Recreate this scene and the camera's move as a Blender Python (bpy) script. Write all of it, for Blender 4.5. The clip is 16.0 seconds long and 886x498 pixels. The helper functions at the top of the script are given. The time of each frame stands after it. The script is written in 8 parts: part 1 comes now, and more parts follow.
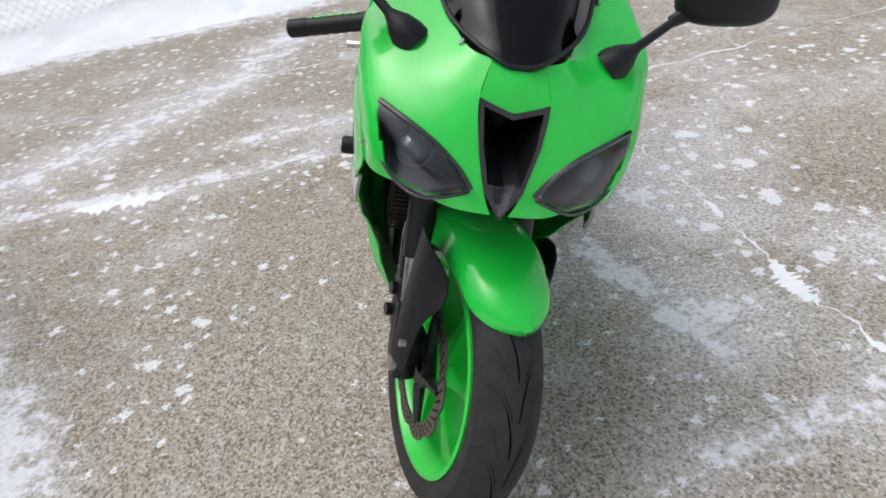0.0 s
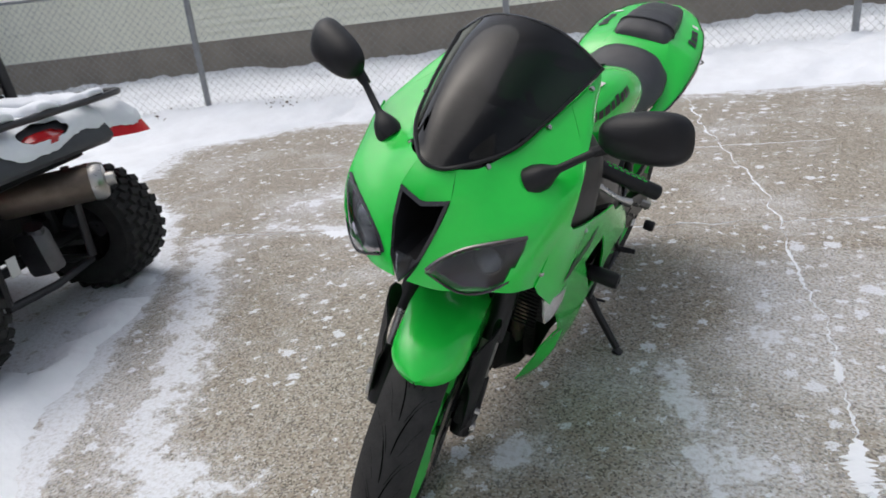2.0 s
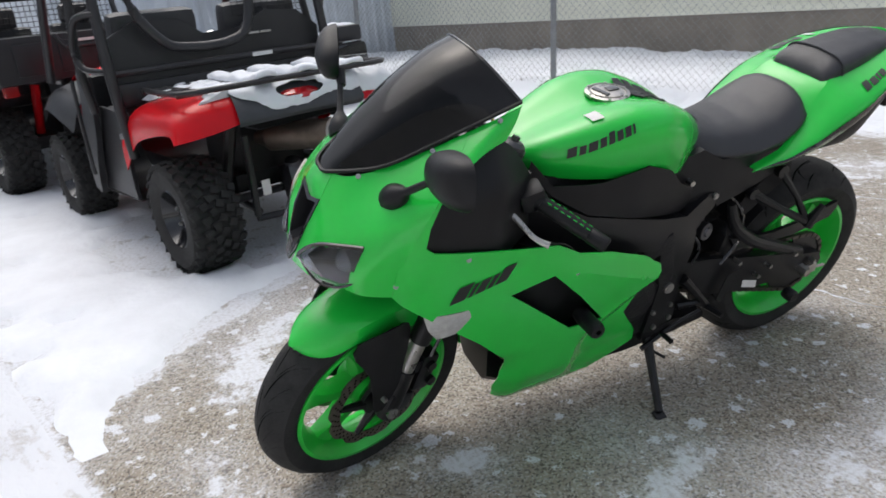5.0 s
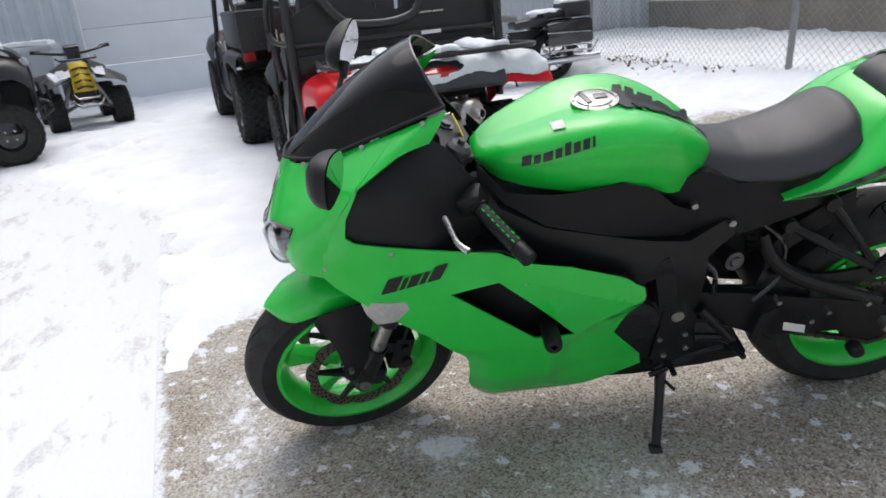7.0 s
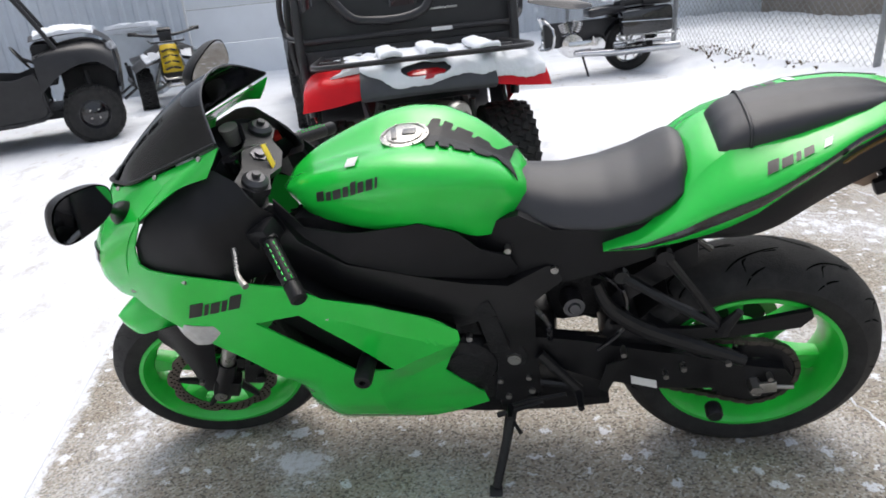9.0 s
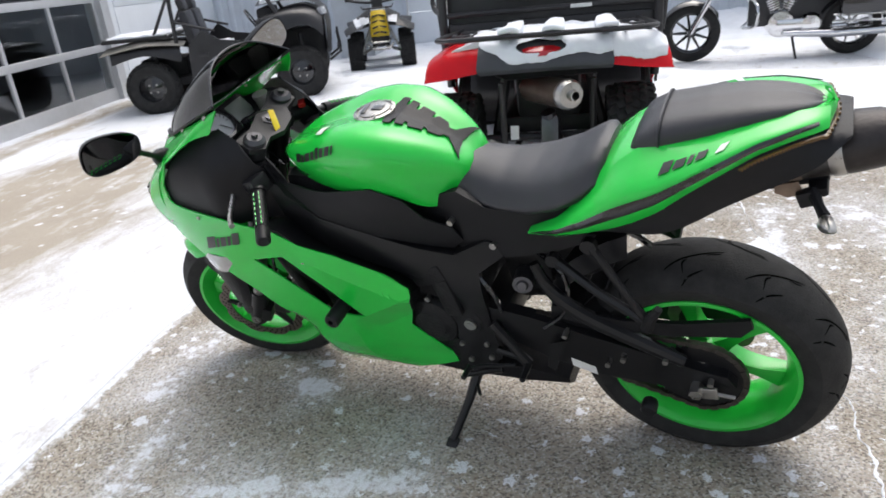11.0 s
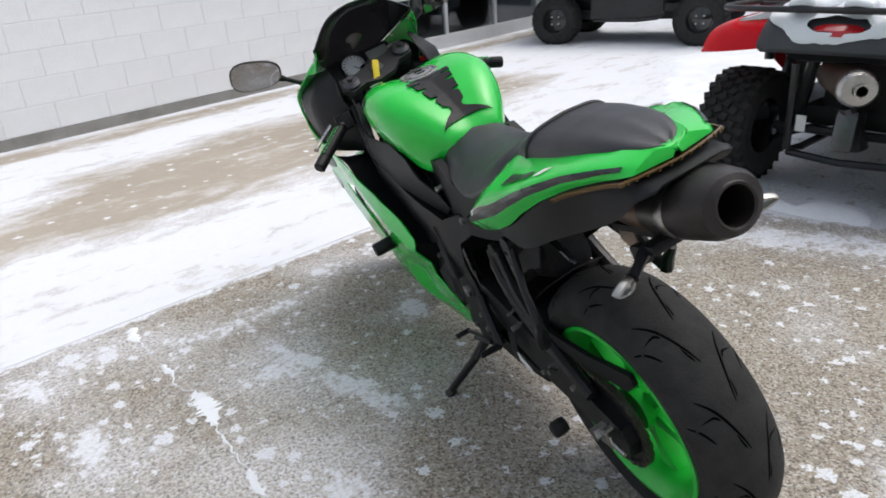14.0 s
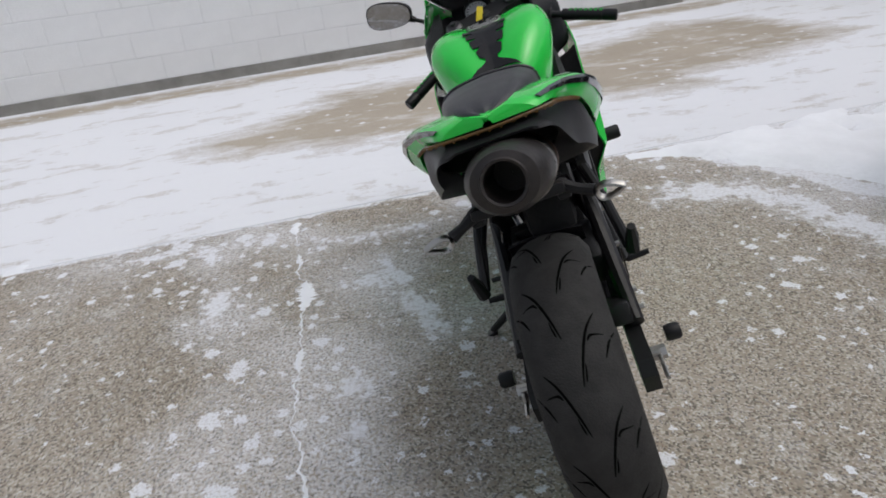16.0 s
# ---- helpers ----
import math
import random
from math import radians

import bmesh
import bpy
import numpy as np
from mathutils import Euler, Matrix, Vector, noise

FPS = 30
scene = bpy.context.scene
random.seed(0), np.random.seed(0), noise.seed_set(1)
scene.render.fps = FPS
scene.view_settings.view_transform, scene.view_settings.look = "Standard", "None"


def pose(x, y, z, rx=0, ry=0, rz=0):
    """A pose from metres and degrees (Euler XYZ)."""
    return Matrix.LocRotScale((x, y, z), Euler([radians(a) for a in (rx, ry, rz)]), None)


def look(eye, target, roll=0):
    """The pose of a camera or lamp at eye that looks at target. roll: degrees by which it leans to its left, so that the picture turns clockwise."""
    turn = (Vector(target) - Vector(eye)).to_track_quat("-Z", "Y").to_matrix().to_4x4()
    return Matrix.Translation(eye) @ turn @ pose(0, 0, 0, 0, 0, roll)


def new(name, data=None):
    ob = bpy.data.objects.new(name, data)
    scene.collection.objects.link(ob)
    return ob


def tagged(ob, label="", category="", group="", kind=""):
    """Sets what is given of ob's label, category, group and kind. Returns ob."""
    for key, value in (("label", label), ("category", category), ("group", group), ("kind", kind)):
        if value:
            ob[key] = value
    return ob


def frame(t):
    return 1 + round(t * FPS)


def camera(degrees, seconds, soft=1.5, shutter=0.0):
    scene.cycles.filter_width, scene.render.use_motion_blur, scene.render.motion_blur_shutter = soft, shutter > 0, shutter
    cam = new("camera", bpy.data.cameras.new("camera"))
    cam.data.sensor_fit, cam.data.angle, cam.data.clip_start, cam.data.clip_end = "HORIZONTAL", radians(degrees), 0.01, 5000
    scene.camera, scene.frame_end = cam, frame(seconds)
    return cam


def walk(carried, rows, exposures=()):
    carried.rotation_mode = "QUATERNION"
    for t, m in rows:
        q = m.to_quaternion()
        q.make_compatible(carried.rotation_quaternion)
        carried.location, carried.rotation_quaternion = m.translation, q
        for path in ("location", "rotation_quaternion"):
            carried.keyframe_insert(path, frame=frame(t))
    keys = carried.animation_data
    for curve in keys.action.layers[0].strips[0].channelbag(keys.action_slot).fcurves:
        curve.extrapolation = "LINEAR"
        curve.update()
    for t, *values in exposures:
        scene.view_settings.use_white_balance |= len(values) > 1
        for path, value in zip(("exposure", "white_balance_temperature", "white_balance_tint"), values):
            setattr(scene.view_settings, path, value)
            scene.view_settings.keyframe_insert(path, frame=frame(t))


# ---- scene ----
cam = camera(64.5, 16.0, 1.7, 0.3)
PATH = [
    (0, (0.0759, -0.0150, 1.2468), (0.0042, 1.7201, 0.1070), -9.1),
    (0.5, (0.2255, -0.0690, 1.2447), (-0.1226, 1.6723, 0.1652), -9.4),
    (1, (0.4291, -0.0441, 1.2613), (-0.1766, 1.6682, 0.2525), -9.0),
    (1.5, (0.6494, -0.0763, 1.2603), (-0.1641, 1.6121, 0.3647), -8.2),
    (2, (0.8354, -0.0908, 1.2426), (-0.1693, 1.5456, 0.4478), -8.0),
    (2.5, (0.9798, 0.0120, 1.2177), (-0.1704, 1.5736, 0.4707), -7.5),
    (3, (1.1231, 0.0920, 1.2156), (-0.1537, 1.5383, 0.4426), -7.4),
    (3.5, (1.3330, 0.1419, 1.2353), (-0.1111, 1.4282, 0.4748), -7.5),
    (4, (1.4483, 0.2656, 1.2166), (-0.1257, 1.3959, 0.4665), -8.1),
    (4.2, (1.4826, 0.3424, 1.2166), (-0.1371, 1.4157, 0.4790), -7.6),
    (6.3, (1.6852, 1.0188, 1.1896), (-0.2234, 1.3492, 0.4384), -4.8),
    (6.5, (1.7060, 1.0967, 1.1823), (-0.2140, 1.3710, 0.4353), -4.8),
    (7, (1.7922, 1.2578, 1.2166), (-0.1506, 1.3243, 0.4852), -5.6),
    (7.5, (1.7548, 1.4209, 1.2094), (-0.1808, 1.3648, 0.4571), -6.1),
    (8, (1.6831, 1.5913, 1.2197), (-0.2150, 1.4936, 0.3813), -4.6),
    (8.5, (1.6925, 1.7710, 1.2384), (-0.2119, 1.6297, 0.4187), -5.0),
    (8.7, (1.7102, 1.8489, 1.2561), (-0.2005, 1.6557, 0.4634), -5.4),
    (10.8, (1.7164, 2.5575, 1.2779), (-0.0228, 1.7211, 0.5081), -5.7),
    (11, (1.6987, 2.6084, 1.2634), (-0.0083, 1.7170, 0.4810), -5.8),
    (11.5, (1.5761, 2.7476, 1.2551), (-0.0124, 1.7056, 0.4145), -5.3),
    (12, (1.4774, 2.8879, 1.2769), (-0.0104, 1.6806, 0.4727), -4.8),
    (12.5, (1.4161, 3.1082, 1.2956), (0.0831, 1.6817, 0.5829), -3.7),
    (13, (1.2967, 3.2360, 1.2717), (0.0998, 1.6972, 0.5507), -3.6),
    (13.5, (1.1450, 3.3232, 1.2665), (0.1237, 1.7128, 0.4416), -3.3),
    (14, (0.9943, 3.4489, 1.2790), (0.2026, 1.7243, 0.4332), -4.3),
    (14.5, (0.8374, 3.5965, 1.2842), (0.2265, 1.8011, 0.4343), -4.4),
    (15, (0.6431, 3.6069, 1.2634), (0.2286, 1.7845, 0.3553), -4.3),
    (15.5, (0.4728, 3.6235, 1.2623), (0.3315, 1.7731, 0.3283), -5.5),
    (16, (0.2660, 3.7263, 1.2769), (0.3865, 1.8739, 0.3429), -6.2),
]
walk(cam, [(t, look(eye, target, roll)) for t, eye, target, roll in PATH], [(0, 0.33), (1, 0.17), (1.5, 0.14), (2.5, 0.17), (4, 0.2), (6.5, 0.36), (7.5, 0.38), (8, 0.39), (8.5, 0.49), (11, 0.62), (12.5, 0.66), (13, 0.44), (13.5, 0.38), (14, 0.34), (16, -0.14)])
SUN_ROT = 274.0


# ---- light ----
world = bpy.data.worlds.new("overcast_sky")
scene.world = world
world.use_nodes = True
wn = world.node_tree.nodes
wl = world.node_tree.links
wn.clear()
w_out = wn.new("ShaderNodeOutputWorld")
w_bg = wn.new("ShaderNodeBackground")
w_sky = wn.new("ShaderNodeTexSky")
w_sky.sky_type = "NISHITA"
w_sky.sun_disc = False
w_sky.sun_elevation = radians(66)
w_sky.sun_rotation = radians(SUN_ROT)
w_sky.air_density, w_sky.dust_density, w_sky.ozone_density = 1.0, 4.0, 0.6
w_hsv = wn.new("ShaderNodeHueSaturation")
w_hsv.inputs["Saturation"].default_value = 0.5
w_bg.inputs["Strength"].default_value = 0.165
wl.new(w_sky.outputs[0], w_hsv.inputs["Color"])
wl.new(w_hsv.outputs[0], w_bg.inputs["Color"])
wl.new(w_bg.outputs[0], w_out.inputs["Surface"])
sun_data = bpy.data.lights.new("sun", "SUN")
sun_data.energy = 0.6
sun_data.angle = radians(60)
sun_data.color = (1.0, 0.985, 0.97)
sun_ob = new("sun", sun_data)
sun_ob.matrix_world = look((0, 0, 30), (-30 * math.sin(radians(SUN_ROT)) * 0.45, -30 * math.cos(radians(SUN_ROT)) * 0.45, 0))

# ---- materials ----
def mat(name, base, rough=0.5, metal=0.0, vary=0.12, scale=6.0, bump=0.0, bump_scale=60.0, coat=0.0, spec=0.5, island=0.0, rvary=0.0):
    """A surface with two scales of colour variation and fine relief."""
    m = bpy.data.materials.new(name)
    m.use_nodes = True
    n, l = m.node_tree.nodes, m.node_tree.links
    b = n["Principled BSDF"]
    b.inputs["Roughness"].default_value = rough
    b.inputs["Metallic"].default_value = metal
    b.inputs["Specular IOR Level"].default_value = spec
    b.inputs["Coat Weight"].default_value = coat
    b.inputs["Coat Roughness"].default_value = 0.04
    tc = n.new("ShaderNodeTexCoord")
    big = n.new("ShaderNodeTexNoise")
    big.inputs["Scale"].default_value = scale
    big.inputs["Detail"].default_value = 8
    big.inputs["Roughness"].default_value = 0.65
    l.new(tc.outputs["Object"], big.inputs["Vector"])
    ramp = n.new("ShaderNodeMapRange")
    ramp.inputs["From Min"].default_value, ramp.inputs["From Max"].default_value = 0.25, 0.75
    ramp.inputs["To Min"].default_value, ramp.inputs["To Max"].default_value = 1 - vary, 1 + vary
    l.new(big.outputs["Fac"], ramp.inputs["Value"])
    hsv = n.new("ShaderNodeHueSaturation")
    hsv.inputs["Color"].default_value = (*base, 1)
    l.new(ramp.outputs[0], hsv.inputs["Value"])
    l.new(hsv.outputs[0], b.inputs["Base Color"])
    if rvary:
        rr = n.new("ShaderNodeMapRange")
        rr.inputs["From Min"].default_value, rr.inputs["From Max"].default_value = 0.3, 0.7
        rr.inputs["To Min"].default_value, rr.inputs["To Max"].default_value = max(rough - rvary, 0.02), rough + rvary
        l.new(big.outputs["Fac"], rr.inputs["Value"])
        l.new(rr.outputs[0], b.inputs["Roughness"])
    if bump:
        fine = n.new("ShaderNodeTexNoise")
        fine.inputs["Scale"].default_value = bump_scale
        fine.inputs["Detail"].default_value = 4
        l.new(tc.outputs["Object"], fine.inputs["Vector"])
        bp = n.new("ShaderNodeBump")
        bp.inputs["Strength"].default_value = bump
        bp.inputs["Distance"].default_value = 0.01
        l.new(fine.outputs["Fac"], bp.inputs["Height"])
        l.new(bp.outputs[0], b.inputs["Normal"])
    return m


GREEN = mat("green_paint", (0.013, 0.55, 0.054), 0.27, 0.0, 0.06, 9, coat=0.5, spec=0.35)
GREEN_RIM = mat("green_rim_paint", (0.014, 0.52, 0.045), 0.35, 0.0, 0.1, 14, coat=0.4)
BLACK = mat("black_plastic", (0.0085, 0.0085, 0.0098), 0.42, 0.0, 0.3, 12, 0.12, 400, spec=0.25)
GLOSS = mat("gloss_black", (0.008, 0.008, 0.01), 0.12, 0.0, 0.2, 8, coat=0.6)
SATIN = mat("satin_black_frame", (0.008, 0.008, 0.009), 0.36, 0.0, 0.25, 10, 0.06, 200, spec=0.34)
RUBBER = mat("tyre_rubber", (0.027, 0.0268, 0.0265), 0.75, 0.0, 0.4, 20, 0.25, 250, spec=0.22)
VINYL = mat("seat_vinyl", (0.019, 0.019, 0.023), 0.40, 0.0, 0.15, 10, 0.2, 900, spec=0.6)
STEEL = mat("brushed_steel", (0.42, 0.41, 0.39), 0.32, 1.0, 0.2, 25, 0.1, 300, rvary=0.1)
ALLOY = mat("grey_alloy", (0.13, 0.13, 0.14), 0.38, 0.9, 0.2, 18, 0.08, 300)
DISC = mat("brake_disc_steel", (0.2, 0.17, 0.15), 0.4, 0.9, 0.3, 40)
ENGINE = mat("engine_black", (0.011, 0.011, 0.012), 0.5, 0.1, 0.4, 30, 0.3, 120, spec=0.3)
WHITE_ST = mat("white_sticker", (0.7, 0.7, 0.68), 0.5, 0, 0.06, 60)
YELLOW = mat("yellow_plastic", (0.8, 0.55, 0.03), 0.45, 0, 0.1, 30)
RED_SW = mat("red_switch", (0.6, 0.02, 0.02), 0.4, 0, 0.1, 30)
AMBER = mat("amber_lens", (0.11, 0.058, 0.015), 0.2, 0, 0.3, 300)
RED = mat("red_atv_plastic", (0.58, 0.006, 0.012), 0.26, 0, 0.1, 8, 0.02, 200, spec=0.25)
GREY_PL = mat("dark_grey_plastic", (0.045, 0.048, 0.055), 0.5, 0, 0.2, 10, 0.12, 300)
CHROME = mat("chrome", (0.65, 0.65, 0.66), 0.12, 1.0, 0.1, 20)
CARBON = mat("carbon_fibre", (0.045, 0.042, 0.04), 0.3, 0.1, 0.5, 60, 0.1, 300, coat=0.5)
DIALW = mat("dial_face", (0.62, 0.62, 0.64), 0.4, 0, 0.1, 40)
LOGO = mat("black_decal", (0.01, 0.012, 0.01), 0.35, 0, 0.1, 30)
LOGO_W = mat("white_decal", (0.75, 0.78, 0.75), 0.35, 0, 0.1, 30)
SNOW = mat("snow", (0.775, 0.80, 0.84), 0.75, 0, 0.09, 3, 0.5, 25, spec=0.2)
MIRROR = mat("mirror_glass", (0.38, 0.39, 0.41), 0.03, 1.0, 0.02, 5)


def glass(name, tint, rough=0.03, ior=1.45):
    m = bpy.data.materials.new(name)
    m.use_nodes = True
    b = m.node_tree.nodes["Principled BSDF"]
    b.inputs["Base Color"].default_value = (*tint, 1)
    b.inputs["Transmission Weight"].default_value = 1
    b.inputs["Roughness"].default_value = rough
    b.inputs["IOR"].default_value = ior
    return m


SMOKE = glass("smoked_screen", (0.011, 0.0108, 0.0115), ior=1.33)
LENS = glass("headlight_lens", (0.55, 0.57, 0.6))
CLEAR = glass("window_glass", (0.75, 0.8, 0.82))


# ---- mesh helpers ----
def V(*a):
    return Vector(a)


def finish(name, bm, material, parent=None, label="", m=None, angle=35, kind="", category=""):
    """Links a bmesh as one mesh object."""
    bmesh.ops.remove_doubles(bm, verts=bm.verts, dist=1e-5)
    bmesh.ops.recalc_face_normals(bm, faces=bm.faces)
    if m is not None:
        bm.transform(m)
    me = bpy.data.meshes.new(name)
    for f in bm.faces:
        f.smooth = True
    bm.to_mesh(me)
    bm.free()
    me.set_sharp_from_angle(angle=radians(angle))
    me.materials.append(material)
    ob = new(name, me)
    if parent is not None:
        ob.parent = parent
    return tagged(ob, label, category, "", kind)


def part(name, bm, material, parent, label="", m=None, angle=35):
    return finish(name, bm, material, parent, label, m, angle)


def pieces(name, bm, material, parent, label="", m=None, rest="", angle=35):
    """Each loose piece of a bmesh becomes a part; with rest, the largest carries the others."""
    bmesh.ops.remove_doubles(bm, verts=bm.verts, dist=1e-5)
    bm.verts.ensure_lookup_table()
    seen, groups = set(), []
    for v in bm.verts:
        if v in seen:
            continue
        todo, got = [v], []
        seen.add(v)
        while todo:
            q = todo.pop()
            got.append(q)
            for e in q.link_edges:
                o = e.other_vert(q)
                if o not in seen:
                    seen.add(o)
                    todo.append(o)
        groups.append(got)
    groups.sort(key=len, reverse=True)
    first = None
    for g in groups:
        nb = bmesh.new()
        twin = {v: nb.verts.new(v.co) for v in g}
        for f in {f for v in g for f in v.link_faces}:
            nb.faces.new([twin[v] for v in f.verts])
        if rest and first is not None:
            part(rest, nb, material, first, "", m, angle)
        else:
            ob = part(name, nb, material, parent, label, m, angle)
            first = first or ob
    bm.free()
    return first


def empty(name, m, label, category, group="", parent=None):
    ob = new(name)
    ob.empty_display_size = 0.1
    ob.matrix_world = m
    if parent is not None:
        ob.parent = parent
    return tagged(ob, label, category, group)


def box(bm, c, size, rot=None, bev=0.0):
    """A box with bevelled edges."""
    g = bmesh.ops.create_cube(bm, size=1)
    vs = g["verts"]
    for v in vs:
        v.co = Vector((v.co.x * size[0], v.co.y * size[1], v.co.z * size[2]))
    if bev:
        es = list({e for v in vs for e in v.link_edges})
        r = bmesh.ops.bevel(bm, geom=es, offset=bev, segments=2, affect="EDGES", profile=0.6)
        vs = list({v for f in r["faces"] for v in f.verts} | {v for v in vs if v.is_valid})
    if rot is not None:
        q = rot if isinstance(rot, Matrix) else Euler([radians(a) for a in rot]).to_matrix()
        for v in vs:
            v.co = q.to_3x3() @ v.co
    for v in vs:
        v.co += Vector(c)
    return bm


def cat(p, t):
    """Catmull-Rom through the points p at t from 0 to 1."""
    n = len(p) - 1
    x = min(max(t, 0), 1) * n
    i = min(int(x), n - 1)
    f = x - i
    a, b, c, d = p[max(i - 1, 0)], p[i], p[i + 1], p[min(i + 2, n)]
    return 0.5 * ((2 * b) + (c - a) * f + (2 * a - 5 * b + 4 * c - d) * f * f + (3 * b - a - 3 * c + d) * f ** 3)


def tube(bm, pts, r, n=8, smooth=0, cap=True):
    """A round tube along points; r is a number or one for each point."""
    P = [Vector(p) for p in pts]
    R = list(r) if isinstance(r, (list, tuple)) else [r] * len(P)
    if smooth:
        k = (len(P) - 1) * smooth
        R = [float(cat([Vector((q, 0, 0)) for q in R], i / k).x) for i in range(k + 1)]
        P = [cat(P, i / k) for i in range(k + 1)]
    rings = []
    up = Vector((0.13, 0.31, 0.94))
    for i, p in enumerate(P):
        d = (P[min(i + 1, len(P) - 1)] - P[max(i - 1, 0)]).normalized()
        s = d.cross(up)
        if s.length < 0.05:
            s = d.cross(Vector((1, 0, 0)))
        s.normalize()
        w = s.cross(d)
        rings.append([bm.verts.new(p + (s * math.cos(a) + w * math.sin(a)) * R[i]) for a in (2 * math.pi * j / n for j in range(n))])
    for a, b in zip(rings, rings[1:]):
        for j in range(n):
            bm.faces.new((a[j], a[(j + 1) % n], b[(j + 1) % n], b[j]))
    if cap:
        bm.faces.new(rings[0])
        bm.faces.new(rings[-1])
    return bm


def lathe(bm, prof, n=32, m=None, closed=False, a0=0.0, a1=2 * math.pi):
    """Turns a profile of (radius, along) about the local y axis."""
    m = m or Matrix()
    full = abs(a1 - a0 - 2 * math.pi) < 1e-6
    k = n if full else n + 1
    rings = []
    for i in range(k):
        a = a0 + (a1 - a0) * i / n
        rings.append([bm.verts.new(m @ Vector((r * math.cos(a), y, r * math.sin(a)))) for r, y in prof])
    for i in range(n):
        A, B = rings[i], rings[(i + 1) % k]
        for j in range(len(prof) - (0 if closed else 1)):
            q = (j + 1) % len(prof)
            bm.faces.new((A[j], A[q], B[q], B[j]))
    return bm


def loft(bm, rings, loop=False, caps=False):
    """Joins rows of points with faces."""
    R = [[bm.verts.new(p) for p in r] for r in rings]
    n = len(R[0])
    for a, b in zip(R, R[1:]):
        for j in range(n if loop else n - 1):
            q = (j + 1) % n
            bm.faces.new((a[j], a[q], b[q], b[j]))
    if caps:
        bm.faces.new(R[0])
        bm.faces.new(R[-1])
    return bm


def thicken(bm, th):
    """Gives a sheet its thickness, away from its outer side."""
    bmesh.ops.recalc_face_normals(bm, faces=bm.faces)
    bm.normal_update()
    faces = list(bm.faces)
    lean = sum(f.normal.y * f.calc_center_median().y * f.calc_area() for f in faces)
    if lean < 0:
        bmesh.ops.reverse_faces(bm, faces=faces)
        bm.normal_update()
    rim = [e for e in bm.edges if len(e.link_faces) == 1]
    rim = [(e.link_loops[0].vert, e.link_loops[0].link_loop_next.vert) for e in rim]
    twin = {v: bm.verts.new(v.co - v.normal * th) for v in list(bm.verts)}
    for f in faces:
        bm.faces.new([twin[v] for v in reversed(f.verts)])
    for a, b in rim:
        bm.faces.new((b, a, twin[a], twin[b]))
    return bm


def patch(ctrl, nu=10, nv=10, keep=None):
    """A smooth sheet through a grid of control points."""
    C = [[Vector(p) for p in row] for row in ctrl]
    rows = []
    for i in range(nu + 1):
        col = [cat([C[r][c] for r in range(len(C))], i / nu) for c in range(len(C[0]))]
        rows.append([cat(col, j / nv) for j in range(nv + 1)])
    bm = bmesh.new()
    loft(bm, rows)
    if keep:
        bad = [f for f in bm.faces if not keep(f.calc_center_median())]
        bmesh.ops.delete(bm, geom=bad, context="FACES")
    return bm


def mirrored(bm):
    """Adds the copy across the centre plane (second coordinate)."""
    g = bmesh.ops.duplicate(bm, geom=list(bm.verts) + list(bm.edges) + list(bm.faces))
    vs = [e for e in g["geom"] if isinstance(e, bmesh.types.BMVert)]
    fs = [e for e in g["geom"] if isinstance(e, bmesh.types.BMFace)]
    for v in vs:
        v.co.y = -v.co.y
    bmesh.ops.reverse_faces(bm, faces=fs)
    return bm


def inside(p, poly):
    c = False
    for (x0, y0), (x1, y1) in zip(poly, poly[1:] + poly[:1]):
        if (y0 > p[1]) != (y1 > p[1]) and p[0] < (x1 - x0) * (p[1] - y0) / (y1 - y0) + x0:
            c = not c
    return c


def dense(poly, step, curve=False):
    out = []
    n = len(poly)
    for i in range(n):
        a, b = Vector(poly[i]), Vector(poly[(i + 1) % n])
        k = max(1, int((b - a).length / step))
        for j in range(k):
            if curve:
                p0, p3 = Vector(poly[i - 1]), Vector(poly[(i + 2) % n])
                t = j / k
                q = 0.5 * ((2 * a) + (b - p0) * t + (2 * p0 - 5 * a + 4 * b - p3) * t * t + (3 * a - p0 - 3 * b + p3) * t ** 3)
                out.append(q)
            else:
                out.append(a.lerp(b, j / k))
    return out


